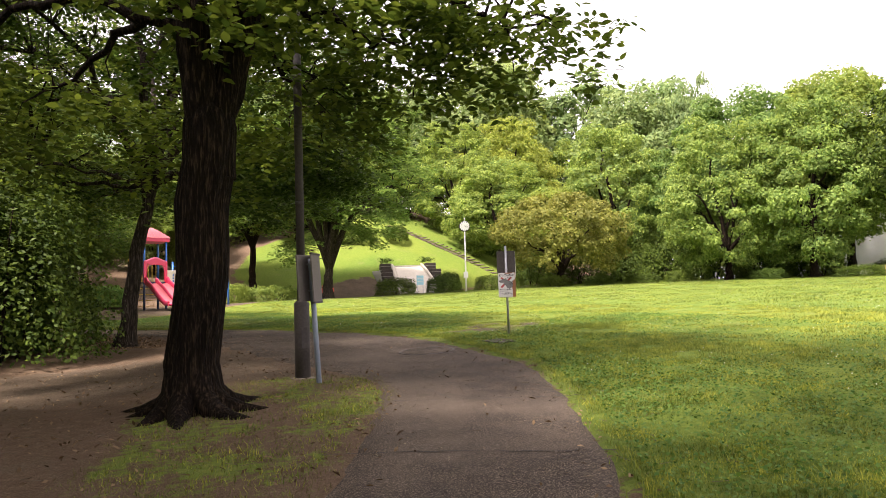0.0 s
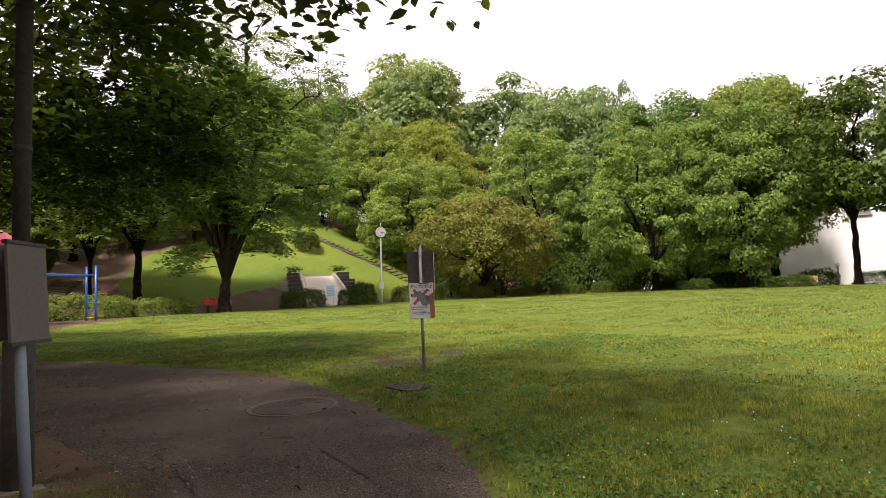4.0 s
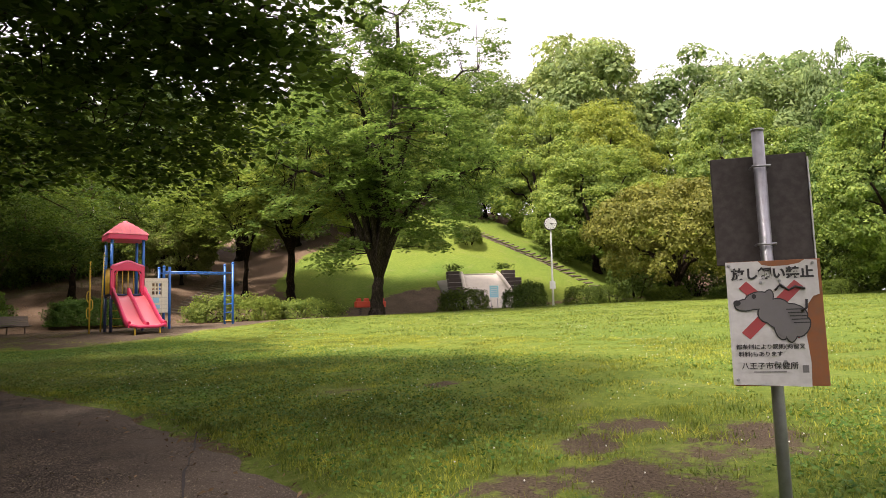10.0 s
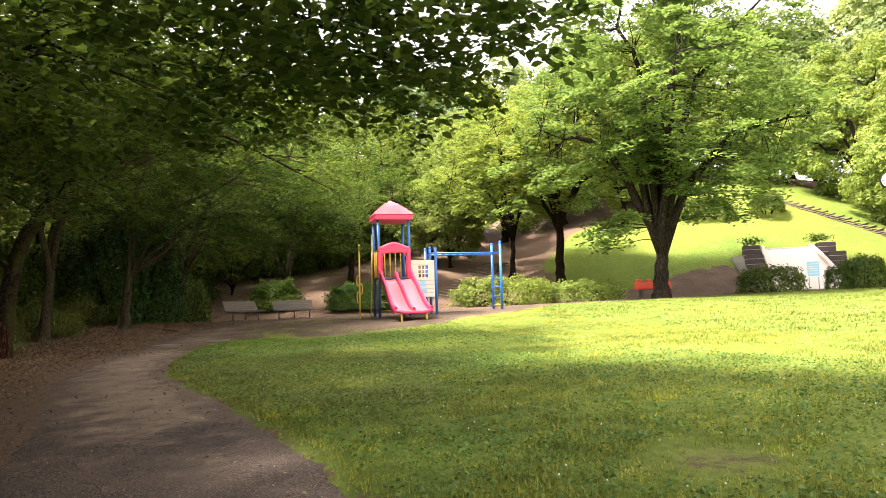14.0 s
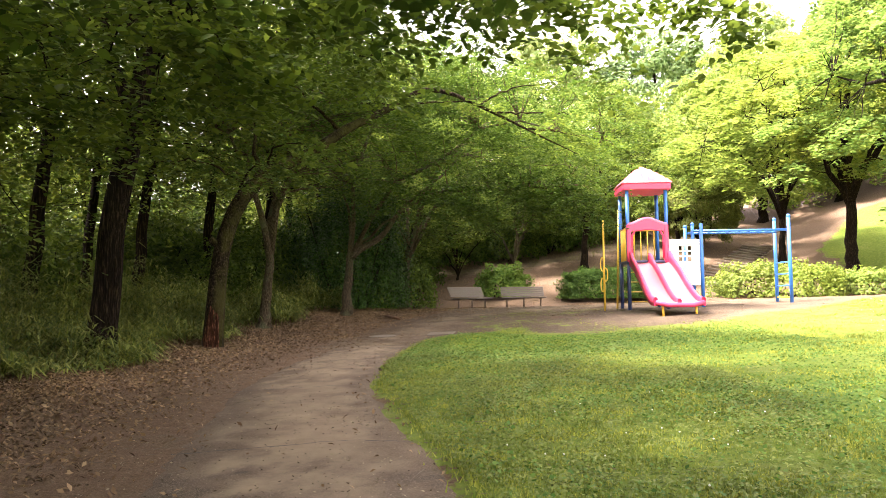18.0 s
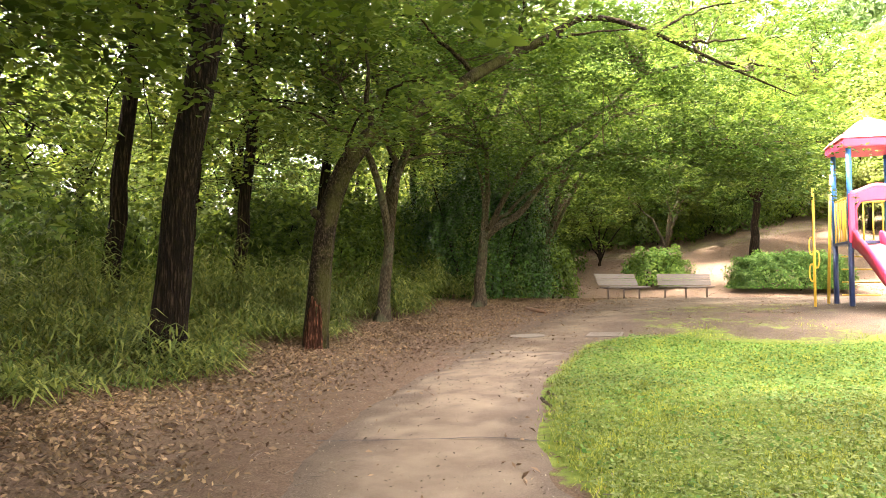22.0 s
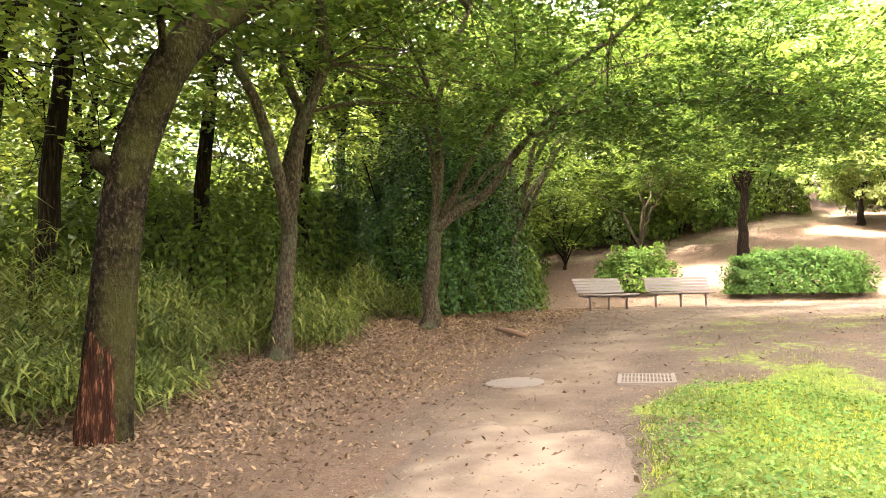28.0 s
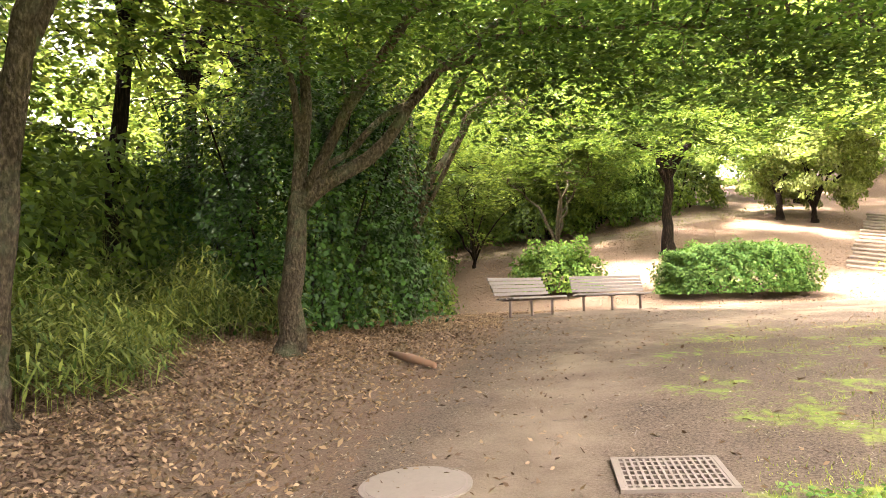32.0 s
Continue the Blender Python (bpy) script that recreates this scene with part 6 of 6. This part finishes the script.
steps("log_steps", 4.6, 50.6, 7.6, 59.8, 16, 1.7, "flight of log-edged soil steps climbing the leafy slope")
steps("log_steps", 34.6, 50.2, 27.6, 63.4, 30, 1.3, "long flight of log-edged steps climbing the grass slope")


# ---- covers in the ground ----
def slope_turn(x, y, rz):
    gx, gy = (at(x + 0.4, y) - at(x - 0.4, y)) / 0.8, (at(x, y + 0.4) - at(x, y - 0.4)) / 0.8
    return Vector((0, 0, 1)).rotation_difference(Vector((-gx, -gy, 1))).to_matrix().to_4x4() @ pose(0, 0, 0, 0, 0, rz)


def manhole(x, y, r, label, mat, studs):
    root = thing("manhole_cover", Matrix.Translation((x, y, at(x, y, -0.016 if mat is IRON else -0.004))) @ slope_turn(x, y, 20), label, "manhole cover")
    def ring(r0, r1, z0, z1, n=40):
        bm = bmesh.new()
        bmesh.ops.create_cone(bm, cap_ends=True, segments=n, radius1=r1, radius2=r1 - 0.008, depth=z1 - z0, matrix=Matrix.Translation((0, 0, (z0 + z1) / 2)))
        return bm
    part("frame", ring(0, r, -0.05, 0.012), mat, root)
    gap = 0.05 if studs else 0.025
    part("groove", ring(0, r - gap, -0.05, 0.0135), HOLE if studs else SOIL_GREY, root, "dark gap round the lid")
    lid = part("lid", ring(0, r - gap - 0.012, -0.05, 0.016), ASPHALT if studs else mat, root, "gritty worn lid")
    for k in range(9 if studs else 0):
        a, d = 2.4 * k, r * (0.2 + 0.07 * k if studs else 0.7)
        # slots are flat boxes; the shade inside them is only their dark colour
        part("slot", one_box((0, 0, 0.0165), (0.05, 0.022, 0.004), 0, pose(d * math.cos(a), d * math.sin(a), 0, 0, 0, 50 * k)), HOLE, lid)
    return root


manhole(5.2, 10.65, 0.5, "large round cast-iron manhole cover in the asphalt", IRON, True)
manhole(-2.86, 31.27, 0.33, "round manhole cover dusted with pale soil", GRATE, False)


def grating(x, y, sx, sy, rz, nx, ny, mat, label):
    root = thing("drain_grating", Matrix.Translation((x, y, at(x, y, 0.004 if mat is IRON else -0.004))) @ slope_turn(x, y, rz), label, "drain grating")
    # no real depth below the bars: the pit's shade is painted on a slab
    part("pit", one_box((0, 0, -0.02), (sx - 0.02, sy - 0.02, 0.02)), HOLE, root, "shallow slab painted as dark as a shaded pit")
    for s in (-1, 1):
        part("frame_bar", one_box((0, s * (sy / 2 - 0.015), 0.005), (sx, 0.03, 0.045), 0.003), mat, root)
        part("frame_bar", one_box((s * (sx / 2 - 0.015), 0, 0.005), (0.03, sy - 0.06, 0.045), 0.003), mat, root)
    for i in range(1, nx):
        part("bar", one_box((-sx / 2 + sx * i / nx, 0, 0.008), (0.014, sy - 0.06, 0.034)), mat, root)
    for j in range(1, ny):
        part("cross_bar", one_box((0, -sy / 2 + sy * j / ny, 0.006), (sx - 0.06, 0.022, 0.034)), mat, root)
    return root


grating(6.58, 10.47, 0.54, 0.38, -88, 12, 4, IRON, "steel drain grating sunk in the grass by the sign")
grating(-1.49, 31.59, 0.6, 0.53, 10, 16, 7, GRATE, "dusty square drain grating at the path's edge")

# ---- fallen log, tree scar ----
def tree_scar():
    """Stripped red heartwood on the foot of the leaning tree."""
    tr = [o for o in bpy.data.objects if o.name.startswith("scarred_tree")][0]
    rng = np.random.default_rng(9)
    n, k = 9, 12
    v = []
    for i in range(k):
        z = -0.05 + 0.78 * i / (k - 1)
        r = 0.21 * (1 + 0.12 * math.exp(-max(z, 0) / 0.23)) + 0.018
        half = 0.85 - 0.5 * (i / (k - 1)) ** 2 + rng.normal(0, 0.06)
        for j in range(n):
            a = -0.95 + half * (-1 + 2 * j / (n - 1))
            rr = r - (0.035 if j in (0, n - 1) else 0) + rng.normal(0, 0.006) + 0.012 * math.sin(9 * a)
            v.append((rr * math.cos(a) + 0.05 * z * z, rr * math.sin(a) + 0.04 * z * z, z + (rng.normal(0, 0.05) if i == k - 1 else 0)))
    f = [(i * n + j, i * n + j + 1, (i + 1) * n + j + 1, (i + 1) * n + j) for i in range(k - 1) for j in range(n - 1)]
    sheet("stripped_wood", v, f, WOOD_RAW, tr, "red-brown wood where the bark is gone", True)


tree_scar()


def edge_roots():
    """Dark roots laid bare where the turf breaks off at the path's edge."""
    root = thing("bare_roots", Matrix.Identity(4), "dark muddy tree roots laid bare at the lawn's edge", "roots")
    rng = np.random.default_rng(12)
    for k, (u0, u1, o) in enumerate(((0.0, 1.0, 0.0), (0.35, 1.1, 0.09), (0.2, 0.75, -0.07))):
        p = []
        for u in np.linspace(u0, u1, 12):
            x, y = -0.3 + 0.8 * u + o + 0.05 * math.sin(4 * u + 2 * k) + rng.normal(0, 0.012), 26.05 - 1.25 * u
            p.append((x, y, at(x, y, -0.022 + 0.012 * math.sin(6 * u + k))))
        tube("root", p, np.linspace(0.022, 0.01, 12), BARK_PALE, root, sides=7, wobble=0.15, seed=k)


edge_roots()
lg = tube("fallen_log", [(-4.55, 34.95, at(-4.55, 34.95, 0.05)), (-4.2, 34.7, at(-4.2, 34.7, 0.06)), (-3.8, 34.35, at(-3.8, 34.35, 0.05))], [0.03, 0.052, 0.03], LOG, None, sides=10, wobble=0.15)
tagged(lg, "short rotten yellow-brown log lying on leaf litter", "log")

# ---- building beyond the trees ----
def far_building():
    x, y = 66.0, 31.0
    root = thing("white_building", Matrix.Translation((x, y, at(x, y, -1.0))) @ pose(0, 0, 0, 0, 0, -62), "long white building beyond the trees", "building")
    part("wall", one_box((0, 5, 4.5), (30, 10, 9), 0.05), HOUSE_WALL, root)
    part("roof", one_box((0, 5, 9.15), (30.8, 10.8, 0.3), 0.05), STONE, root)
    for k in range(9):
        w = part("window", one_box((-13 + 3.25 * k, -0.02, 7.8), (1.7, 0.12, 1.3)), STEEL, root)
        part("window_sill", one_box((-13 + 3.25 * k, -0.08, 7.1), (1.9, 0.16, 0.08)), STONE, w)
    return root


far_building()
shrub("lawn_hedge", 50.9, 27.6, "low clipped dark hedge at the lawn's far edge", (2.7, 1.2, 1.15), LEAF_DEEP, 2600, 0.12, 61, "hedge", "low hedges", -64)
shrub("lawn_hedge", 52.6, 24.6, "low clipped dark hedge at the lawn's far edge", (2.6, 1.2, 0.9), LEAF_DEEP, 2400, 0.12, 62, "hedge", "low hedges", -64)


def lawn_notice(x, y):
    root = thing("notice_board", Matrix.Translation((x, y, at(x, y))) @ pose(0, 0, 0, 0, 0, -64), "small tan wooden notice board on two short posts", "sign")
    for sx in (-0.18, 0.18):
        part("post", one_box((sx, 0.03, 0.25), (0.05, 0.05, 0.7), 0.004), STEP_LOG, root)
    part("board", one_box((0, 0, 0.42), (0.52, 0.03, 0.5), 0.006), TAN, root)


def bollard_lamp(x, y):
    root = thing("bollard_lamp", Matrix.Translation((x, y, at(x, y))), "short grey lamp post with a round white head", "lamp")
    tube("post", [(0, 0, -0.1), (0, 0, 1.3)], 0.06, STEEL, root, sides=12)
    bm = bmesh.new()
    bmesh.ops.create_uvsphere(bm, u_segments=16, v_segments=10, radius=0.17, matrix=Matrix.Translation((0, 0, 1.42)) @ Matrix.Diagonal((1, 1, 0.8, 1)))
    part("globe", bm, WHITE, root, "white globe", True)
    tube("collar", [(0, 0, 1.26), (0, 0, 1.32)], 0.09, STEEL, root, sides=12)


lawn_notice(47.3, 26.1)
bollard_lamp(52.4, 26.9)

# ---- grass, clover, bamboo grass and fallen leaves ----
def blades(pos, height, width, rng, lean=0.5, long=False, fall=0.3, rise=0.6):
    """Thin leaning blades; long ones bend in the middle."""
    n = len(pos)
    yaw = rng.uniform(0, 6.283, n)
    d = np.stack([np.cos(yaw), np.sin(yaw), np.zeros(n)], -1)
    s = np.stack([-np.sin(yaw), np.cos(yaw), np.zeros(n)], -1)
    h = (height * rng.uniform(0.5, 1.3, n))[:, None]
    w = (width * rng.uniform(0.7, 1.3, n))[:, None]
    k = (lean * rng.uniform(0.2, 1.4, n))[:, None]
    up = np.array([[0, 0, 1.0]])
    tip = pos + d * h * k + up * h * (1 - fall * np.minimum(k, 2.4))
    if not long:
        return np.stack([pos - s * w * 0.5, pos + s * w * 0.5, tip], 1).reshape(-1, 3), np.arange(3 * n).reshape(n, 3)
    mid = pos + d * h * k * 0.45 + up * h * rise
    v = np.stack([pos - s * w * 0.3, pos + s * w * 0.3, mid + s * w * 0.5, mid - s * w * 0.5, tip + s * w * 0.06, tip - s * w * 0.06], 1)
    f = np.arange(n)[:, None, None] * 6 + np.array([(0, 1, 2, 3), (3, 2, 4, 5)])[None]
    return v.reshape(-1, 3), f.reshape(-1, 4)


def walk_line(x, y):
    """Distance to the line walked."""
    line = [(0, 0), (3.5, 5.2), (4.9, 8.1), (5.5, 11.4), (5.1, 14.1), (4.1, 16.8), (1.4, 21.0), (-1.5, 27.7), (-2.6, 33)]
    best = np.full(np.shape(x), 1e9)
    for (ax, ay), (bx, by) in zip(line, line[1:]):
        t = np.clip(((x - ax) * (bx - ax) + (y - ay) * (by - ay)) / ((bx - ax) ** 2 + (by - ay) ** 2), 0, 1)
        best = np.minimum(best, np.hypot(x - ax - t * (bx - ax), y - ay - t * (by - ay)))
    return best


def lumps(x, y, scale, seed):
    """Smooth random field, 0 to 1."""
    rng = np.random.default_rng(seed)
    g = rng.uniform(0, 1, (64, 64))
    u, v = x * scale, y * scale
    i, j = np.floor(u).astype(int), np.floor(v).astype(int)
    a, b = smooth_step(0, 1, u - i), smooth_step(0, 1, v - j)
    i, j = i % 64, j % 64
    k, l = (i + 1) % 64, (j + 1) % 64
    return (g[i, j] * (1 - a) + g[k, j] * a) * (1 - b) + (g[i, l] * (1 - a) + g[k, l] * a) * b


def patch(n, x0, x1, y0, y1, rng):
    return rng.uniform(x0, x1, n), rng.uniform(y0, y1, n)


def field_noise(x, y, s, k=0.0):
    return np.array([noise.noise((a * s + k, b * s, k)) for a, b in zip(x, y)])


def grass_all():
    rng = np.random.default_rng(40)
    jobs = (("near_grass", 2000000, -2, 14, -2, 36, 0, 4.4, 0.055, 0.010, 1.0), ("mid_grass", 900000, -2, 22, -4, 44, 4.4, 11, 0.055, 0.016, 1.0), ("far_grass", 460000, -4, 48, -8, 50, 11, 60, 0.06, 0.034, 1.0))
    for name, n, x0, x1, y0, y1, a, b, h, w, k in jobs:
        x, y = patch(n, x0, x1, y0, y1, rng)
        d = walk_line(x, y)
        g = lawn_at(x, y)
        keep = (d >= a) & (d < b) & (g > rng.normal(0.04, 0.07, n)) & (rng.uniform(0, 1, n) > 1.25 * worn(x, y) - 0.1)
        x, y = x[keep], y[keep]
        tuft = 0.55 * lumps(x, y, 2.1, 50) + 0.45 * lumps(x, y, 0.6, 51)
        keep = tuft > rng.uniform(-0.15, 0.5, len(x))
        x, y, tuft = x[keep], y[keep], tuft[keep]
        v, f = blades(np.stack([x, y, land(x, y) - 0.01], -1), h * (0.3 + 1.5 * tuft ** 1.3), w, rng, 0.8)
        ob = sheet(name, v, f, BLADE)
        tagged(ob, "short green mown lawn grass", "grass", kind="stuff")
    # rough tufts along the path's edges and on the verge by the shade tree
    x, y = patch(360000, -4, 6.5, 1, 31, rng)
    d, p = walk_line(x, y), inside(PATH_AREA, x, y)
    verge = (p < -0.02) & (p > -0.35) & (lawn_at(x, y) > -0.1)
    left = (inside(VERGE, x, y) > 0) & (rng.uniform(0, 1, len(x)) < 0.75 + 0.9 * field_noise(x, y, 1.6, 2.0))
    keep = verge | left
    x, y = x[keep], y[keep]
    v, f = blades(np.stack([x, y, land(x, y) - 0.02], -1), 0.065, 0.009, rng, 0.9)
    tagged(sheet("verge_grass", v, f, BLADE), "rough grass along the path's edge", "grass", kind="stuff")
    x, y = patch(240000, -1.6, 10.5, 2, 38.5, rng)
    left = inside(VERGE, x, y) > -0.2
    thin = (inside(SPARSE, x, y) > rng.normal(0.1, 0.25, len(x))) & (lumps(x, y, 2.4, 52) > rng.uniform(0.1, 0.75, len(x)))
    keep = thin | (left & (rng.uniform(0, 1, len(x)) < 0.8)) | ((lawn_at(x, y) > 0) & (worn(x, y) > rng.uniform(0.25, 1.2, len(x))))
    x, y = x[keep], y[keep]
    v, f = blades(np.stack([x, y, land(x, y) - 0.01], -1), 0.05, 0.006, rng, 1.1)
    x, y = patch(60000, -14, 5, 51.5, 64, rng)
    keep = (inside(SLOPE_TRACK, x, y) > rng.normal(0.1, 0.25, len(x))) & (lumps(x, y, 1.2, 57) > rng.uniform(0.0, 0.7, len(x)))
    x, y = x[keep], y[keep]
    v2, f2 = blades(np.stack([x, y, land(x, y) - 0.01], -1), 0.07, 0.03, rng, 1.1)
    v, f = np.concatenate([v, v2]), np.concatenate([f, f2 + len(v)])
    tagged(sheet("dry_grass", v, f, BLADE_DRY), "thin dry straw-coloured grass", "grass", kind="stuff")
    # clover leaves and flowers
    x, y = patch(420000, -2, 15, -2, 36, rng)
    c = lumps(x, y, 0.55, 58) + 0.5 * lumps(x, y, 2.6, 59) + 0.2 * (y > 18)
    keep = (lawn_at(x, y) > 0.1) & (walk_line(x, y) < 7.5) & (c > rng.uniform(0.45, 1.15, len(x))) & (worn(x, y) < 0.5)
    x, y = x[keep], y[keep]
    v, f = leaf_quads(np.stack([x, y, land(x, y) + rng.uniform(0.02, 0.055, len(x))], -1), 0.032, rng, 0.55, 0.85, 0.0)
    tagged(sheet("clover", v, f, LEAF_AZALEA), "low clover leaves in the lawn", "clover", kind="stuff")
    x, y = patch(150000, -2, 5, 20, 34.5, rng)
    keep = (lawn_at(x, y) > 0.03) & (walk_line(x, y) < 4.5) & (lumps(x, y, 1.3, 52) + 0.3 * lumps(x, y, 4.0, 53) > rng.uniform(0.15, 0.8, len(x))) & (worn(x, y) < rng.uniform(0.1, 0.6, len(x))) & (rng.uniform(0, 1, len(x)) > (y - 26.5) / 5.5)
    x, y = x[keep], y[keep]
    v, f = leaf_quads(np.stack([x, y, land(x, y) + rng.uniform(0.012, 0.05, len(x))], -1), 0.034, rng, 0.62, 0.45, 0.0)
    tagged(sheet("lawn_weeds", v, f, LEAF_WEED), "low broad-leaved weeds in the lawn", "weeds", kind="stuff")
    x, y = patch(7000, 0, 40, 2, 46, rng)
    c = field_noise(x, y, 0.35, 7.0)
    keep = (lawn_at(x, y) > 0.4) & (c > 0.0) & ((y < 24) | (x > 7))
    x, y = x[keep], y[keep]
    p = np.stack([x, y, land(x, y) + 0.07], -1)
    s = 0.0075 + 0.0 * x
    o = np.array([(1, 0, 0), (0, 1, 0), (-1, 0, 0), (0, -1, 0), (0, 0, 1.0), (0, 0, -0.9)])
    v = (p[:, None] + o[None] * s[:, None, None]).reshape(-1, 3)
    t = np.array([(0, 1, 4), (1, 2, 4), (2, 3, 4), (3, 0, 4), (1, 0, 5), (2, 1, 5), (3, 2, 5), (0, 3, 5)])
    f = (np.arange(len(p))[:, None, None] * 6 + t[None]).reshape(-1, 3)
    tagged(sheet("clover_flowers", v, f, PETAL), "small white clover flowers", "flowers", kind="stuff")


def sasa():
    rng = np.random.default_rng(41)
    x, y = patch(28000, -12, -3.6, 17, 37, rng)
    e = np.interp(y, _LY, _LX) - x
    keep = (e > np.interp(y, [20, 24, 28, 31, 34], [2.4, 2.45, 2.7, 3.2, 3.3]) + 0.4 * np.sin(y * 1.7) + rng.normal(0, 0.12, len(x))) & (rng.uniform(0, 1, len(x)) < np.where(e < 5.5, 0.8, 0.4)) & (np.hypot(x + 6.9, y - 37.8) > 2.2)
    x, y = x[keep], y[keep]
    e = np.interp(y, _LY, _LX) - x
    n = len(x)
    top = np.clip(0.35 + 0.28 * (e - 2.7), 0.3, 1.15) * rng.uniform(0.55, 1.2, n) * (0.2 + 1.5 * lumps(x, y, 1.3, 54))
    vs, fs, m = [], [], 0
    for k in range(7):
        p = np.stack([x + rng.normal(0, 0.05, n), y + rng.normal(0, 0.05, n), land(x, y) + top * rng.uniform(0.3, 1.0, n)], -1)
        v, f = blades(p, 0.19, 0.024, rng, 1.7, True, 0.7, 0.26)
        vs.append(v)
        fs.append(f + m)
        m += len(v)
    v, f = blades(np.stack([x, y, land(x, y) - 0.03], -1), top, 0.006, rng, 0.2, True)
    vs.append(v)
    fs.append(f + m)
    tagged(sheet("bamboo_grass", np.concatenate(vs), np.concatenate(fs), LEAF_SASA), "dense knee-high bamboo grass at the edge of the wood", "grass", kind="stuff")


def litter():
    rng = np.random.default_rng(42)
    x, y = patch(440000, -9, 1.5, 15, 45, rng)
    e = np.interp(y, _LY, _LX) - x
    keep = (e > -0.1) & (e < 4.2) & (rng.uniform(0, 1, len(x)) < np.clip((e + 0.2) / 2.6, 0.06, 1) ** 1.4) & (inside(PLAY_SOIL, x, y) < 0.0)
    x, y = x[keep], y[keep]
    q = np.stack([x, y, land(x, y) + rng.uniform(0.005, 0.035, len(x))], -1)
    x, y = patch(26000, -9, 7.5, 2, 46, rng)
    d = np.maximum(inside(PATH_AREA, x, y), np.maximum(inside(PLAY_SOIL, x, y), inside(SIDE_SOIL, x, y)))
    keep = (d > 0) & (rng.uniform(0, 1, len(x)) < np.clip(0.8 - d, 0.08, 0.8))
    x, y = x[keep], y[keep]
    q = np.concatenate([q, np.stack([x, y, land(x, y) + 0.006], -1)])
    x, y = patch(9000, -9, 3, -2, 14, rng)
    keep = (np.hypot(x - 1, y - 7.5) < rng.uniform(0.5, 7, len(x))) & (inside(PATH_AREA, x, y) < 0.05)
    x, y = x[keep], y[keep]
    q = np.concatenate([q, np.stack([x, y, land(x, y) + 0.012], -1)])
    x, y = patch(16000, -5, 1.5, 27.5, 42, rng)
    keep = (inside(PLAY_SOIL, x, y) > -0.1) & (rng.uniform(0, 1, len(x)) < np.clip(0.75 - 0.28 * (x + 4.2), 0.1, 0.7))
    x, y = x[keep], y[keep]
    q = np.concatenate([q, np.stack([x, y, land(x, y) + 0.006], -1)])
    x, y = patch(60000, -13, 6, 44.5, 60, rng)
    keep = (inside(SLOPE_TRACK, x, y) < 0.1) & (inside(PLAY_SOIL, x, y) < -0.1) & (lumps(x, y, 0.7, 56) > rng.uniform(0.0, 0.7, len(x)))
    x, y = x[keep], y[keep]
    q = np.concatenate([q, np.stack([x, y, land(x, y) + 0.02], -1)])
    v, f = leaf_quads(q, 0.038 + 0.034 * rng.uniform(0, 1, len(q)) ** 2, rng, 0.35, 0.42, 0.0)
    tagged(sheet("fallen_leaves", v, f, DEAD_LEAF), "brown fallen leaves scattered over soil and path", "leaf litter", kind="stuff")
    # pale chips and small stones trodden into the soil
    x, y = patch(170000, -6, 10, 2, 46, rng)
    d = np.maximum(inside(PATH_AREA, x, y), np.maximum(inside(PLAY_SOIL, x, y), inside(SIDE_SOIL, x, y)))
    keep = ((d > -0.3) | (worn(x, y) > 0.5)) & (walk_line(x, y) < 9) & (lumps(x, y, 0.9, 55) > rng.uniform(0.2, 1.0, len(x)))
    x, y = x[keep], y[keep]
    v, f = leaf_quads(np.stack([x, y, land(x, y) + np.where(inside(PATH_AREA, x, y) > 0, -0.006, 0.006)], -1), 0.022, rng, 0.6, 0.5, 0.0)
    tagged(sheet("soil_chips", v, f, CHIPS), "small pale stones and wood chips on packed soil", "chips", kind="stuff")
    x, y = patch(4200, -7, 6.2, 2, 44, rng)
    e = np.interp(y, _LY, _LX) - x
    keep = (e > -3.5) & (e < 4) & ((np.abs(inside(PATH_AREA, x, y)) < 0.45) | (inside(PATH_AREA, x, y) < 0) | (rng.uniform(0, 1, len(x)) < 0.15))
    x, y = x[keep], y[keep]
    items = []
    for a, b in zip(x, y):
        ang, ln = rng.uniform(0, 3.14), rng.uniform(0.03, 0.12)
        dx, dy = math.cos(ang) * ln, math.sin(ang) * ln
        items.append(tube_data([(a, b, at(a, b, 0.008)), (a + dx, b + dy, at(a + dx, b + dy, 0.012))], [0.003, 0.0015], 4, cap=False))
    v, f = join_tubes(items)
    tagged(sheet("fallen_twigs", v, f, STEP_LOG), "thin dry twigs on the ground", "twigs", kind="stuff")


grass_all()
sasa()
litter()
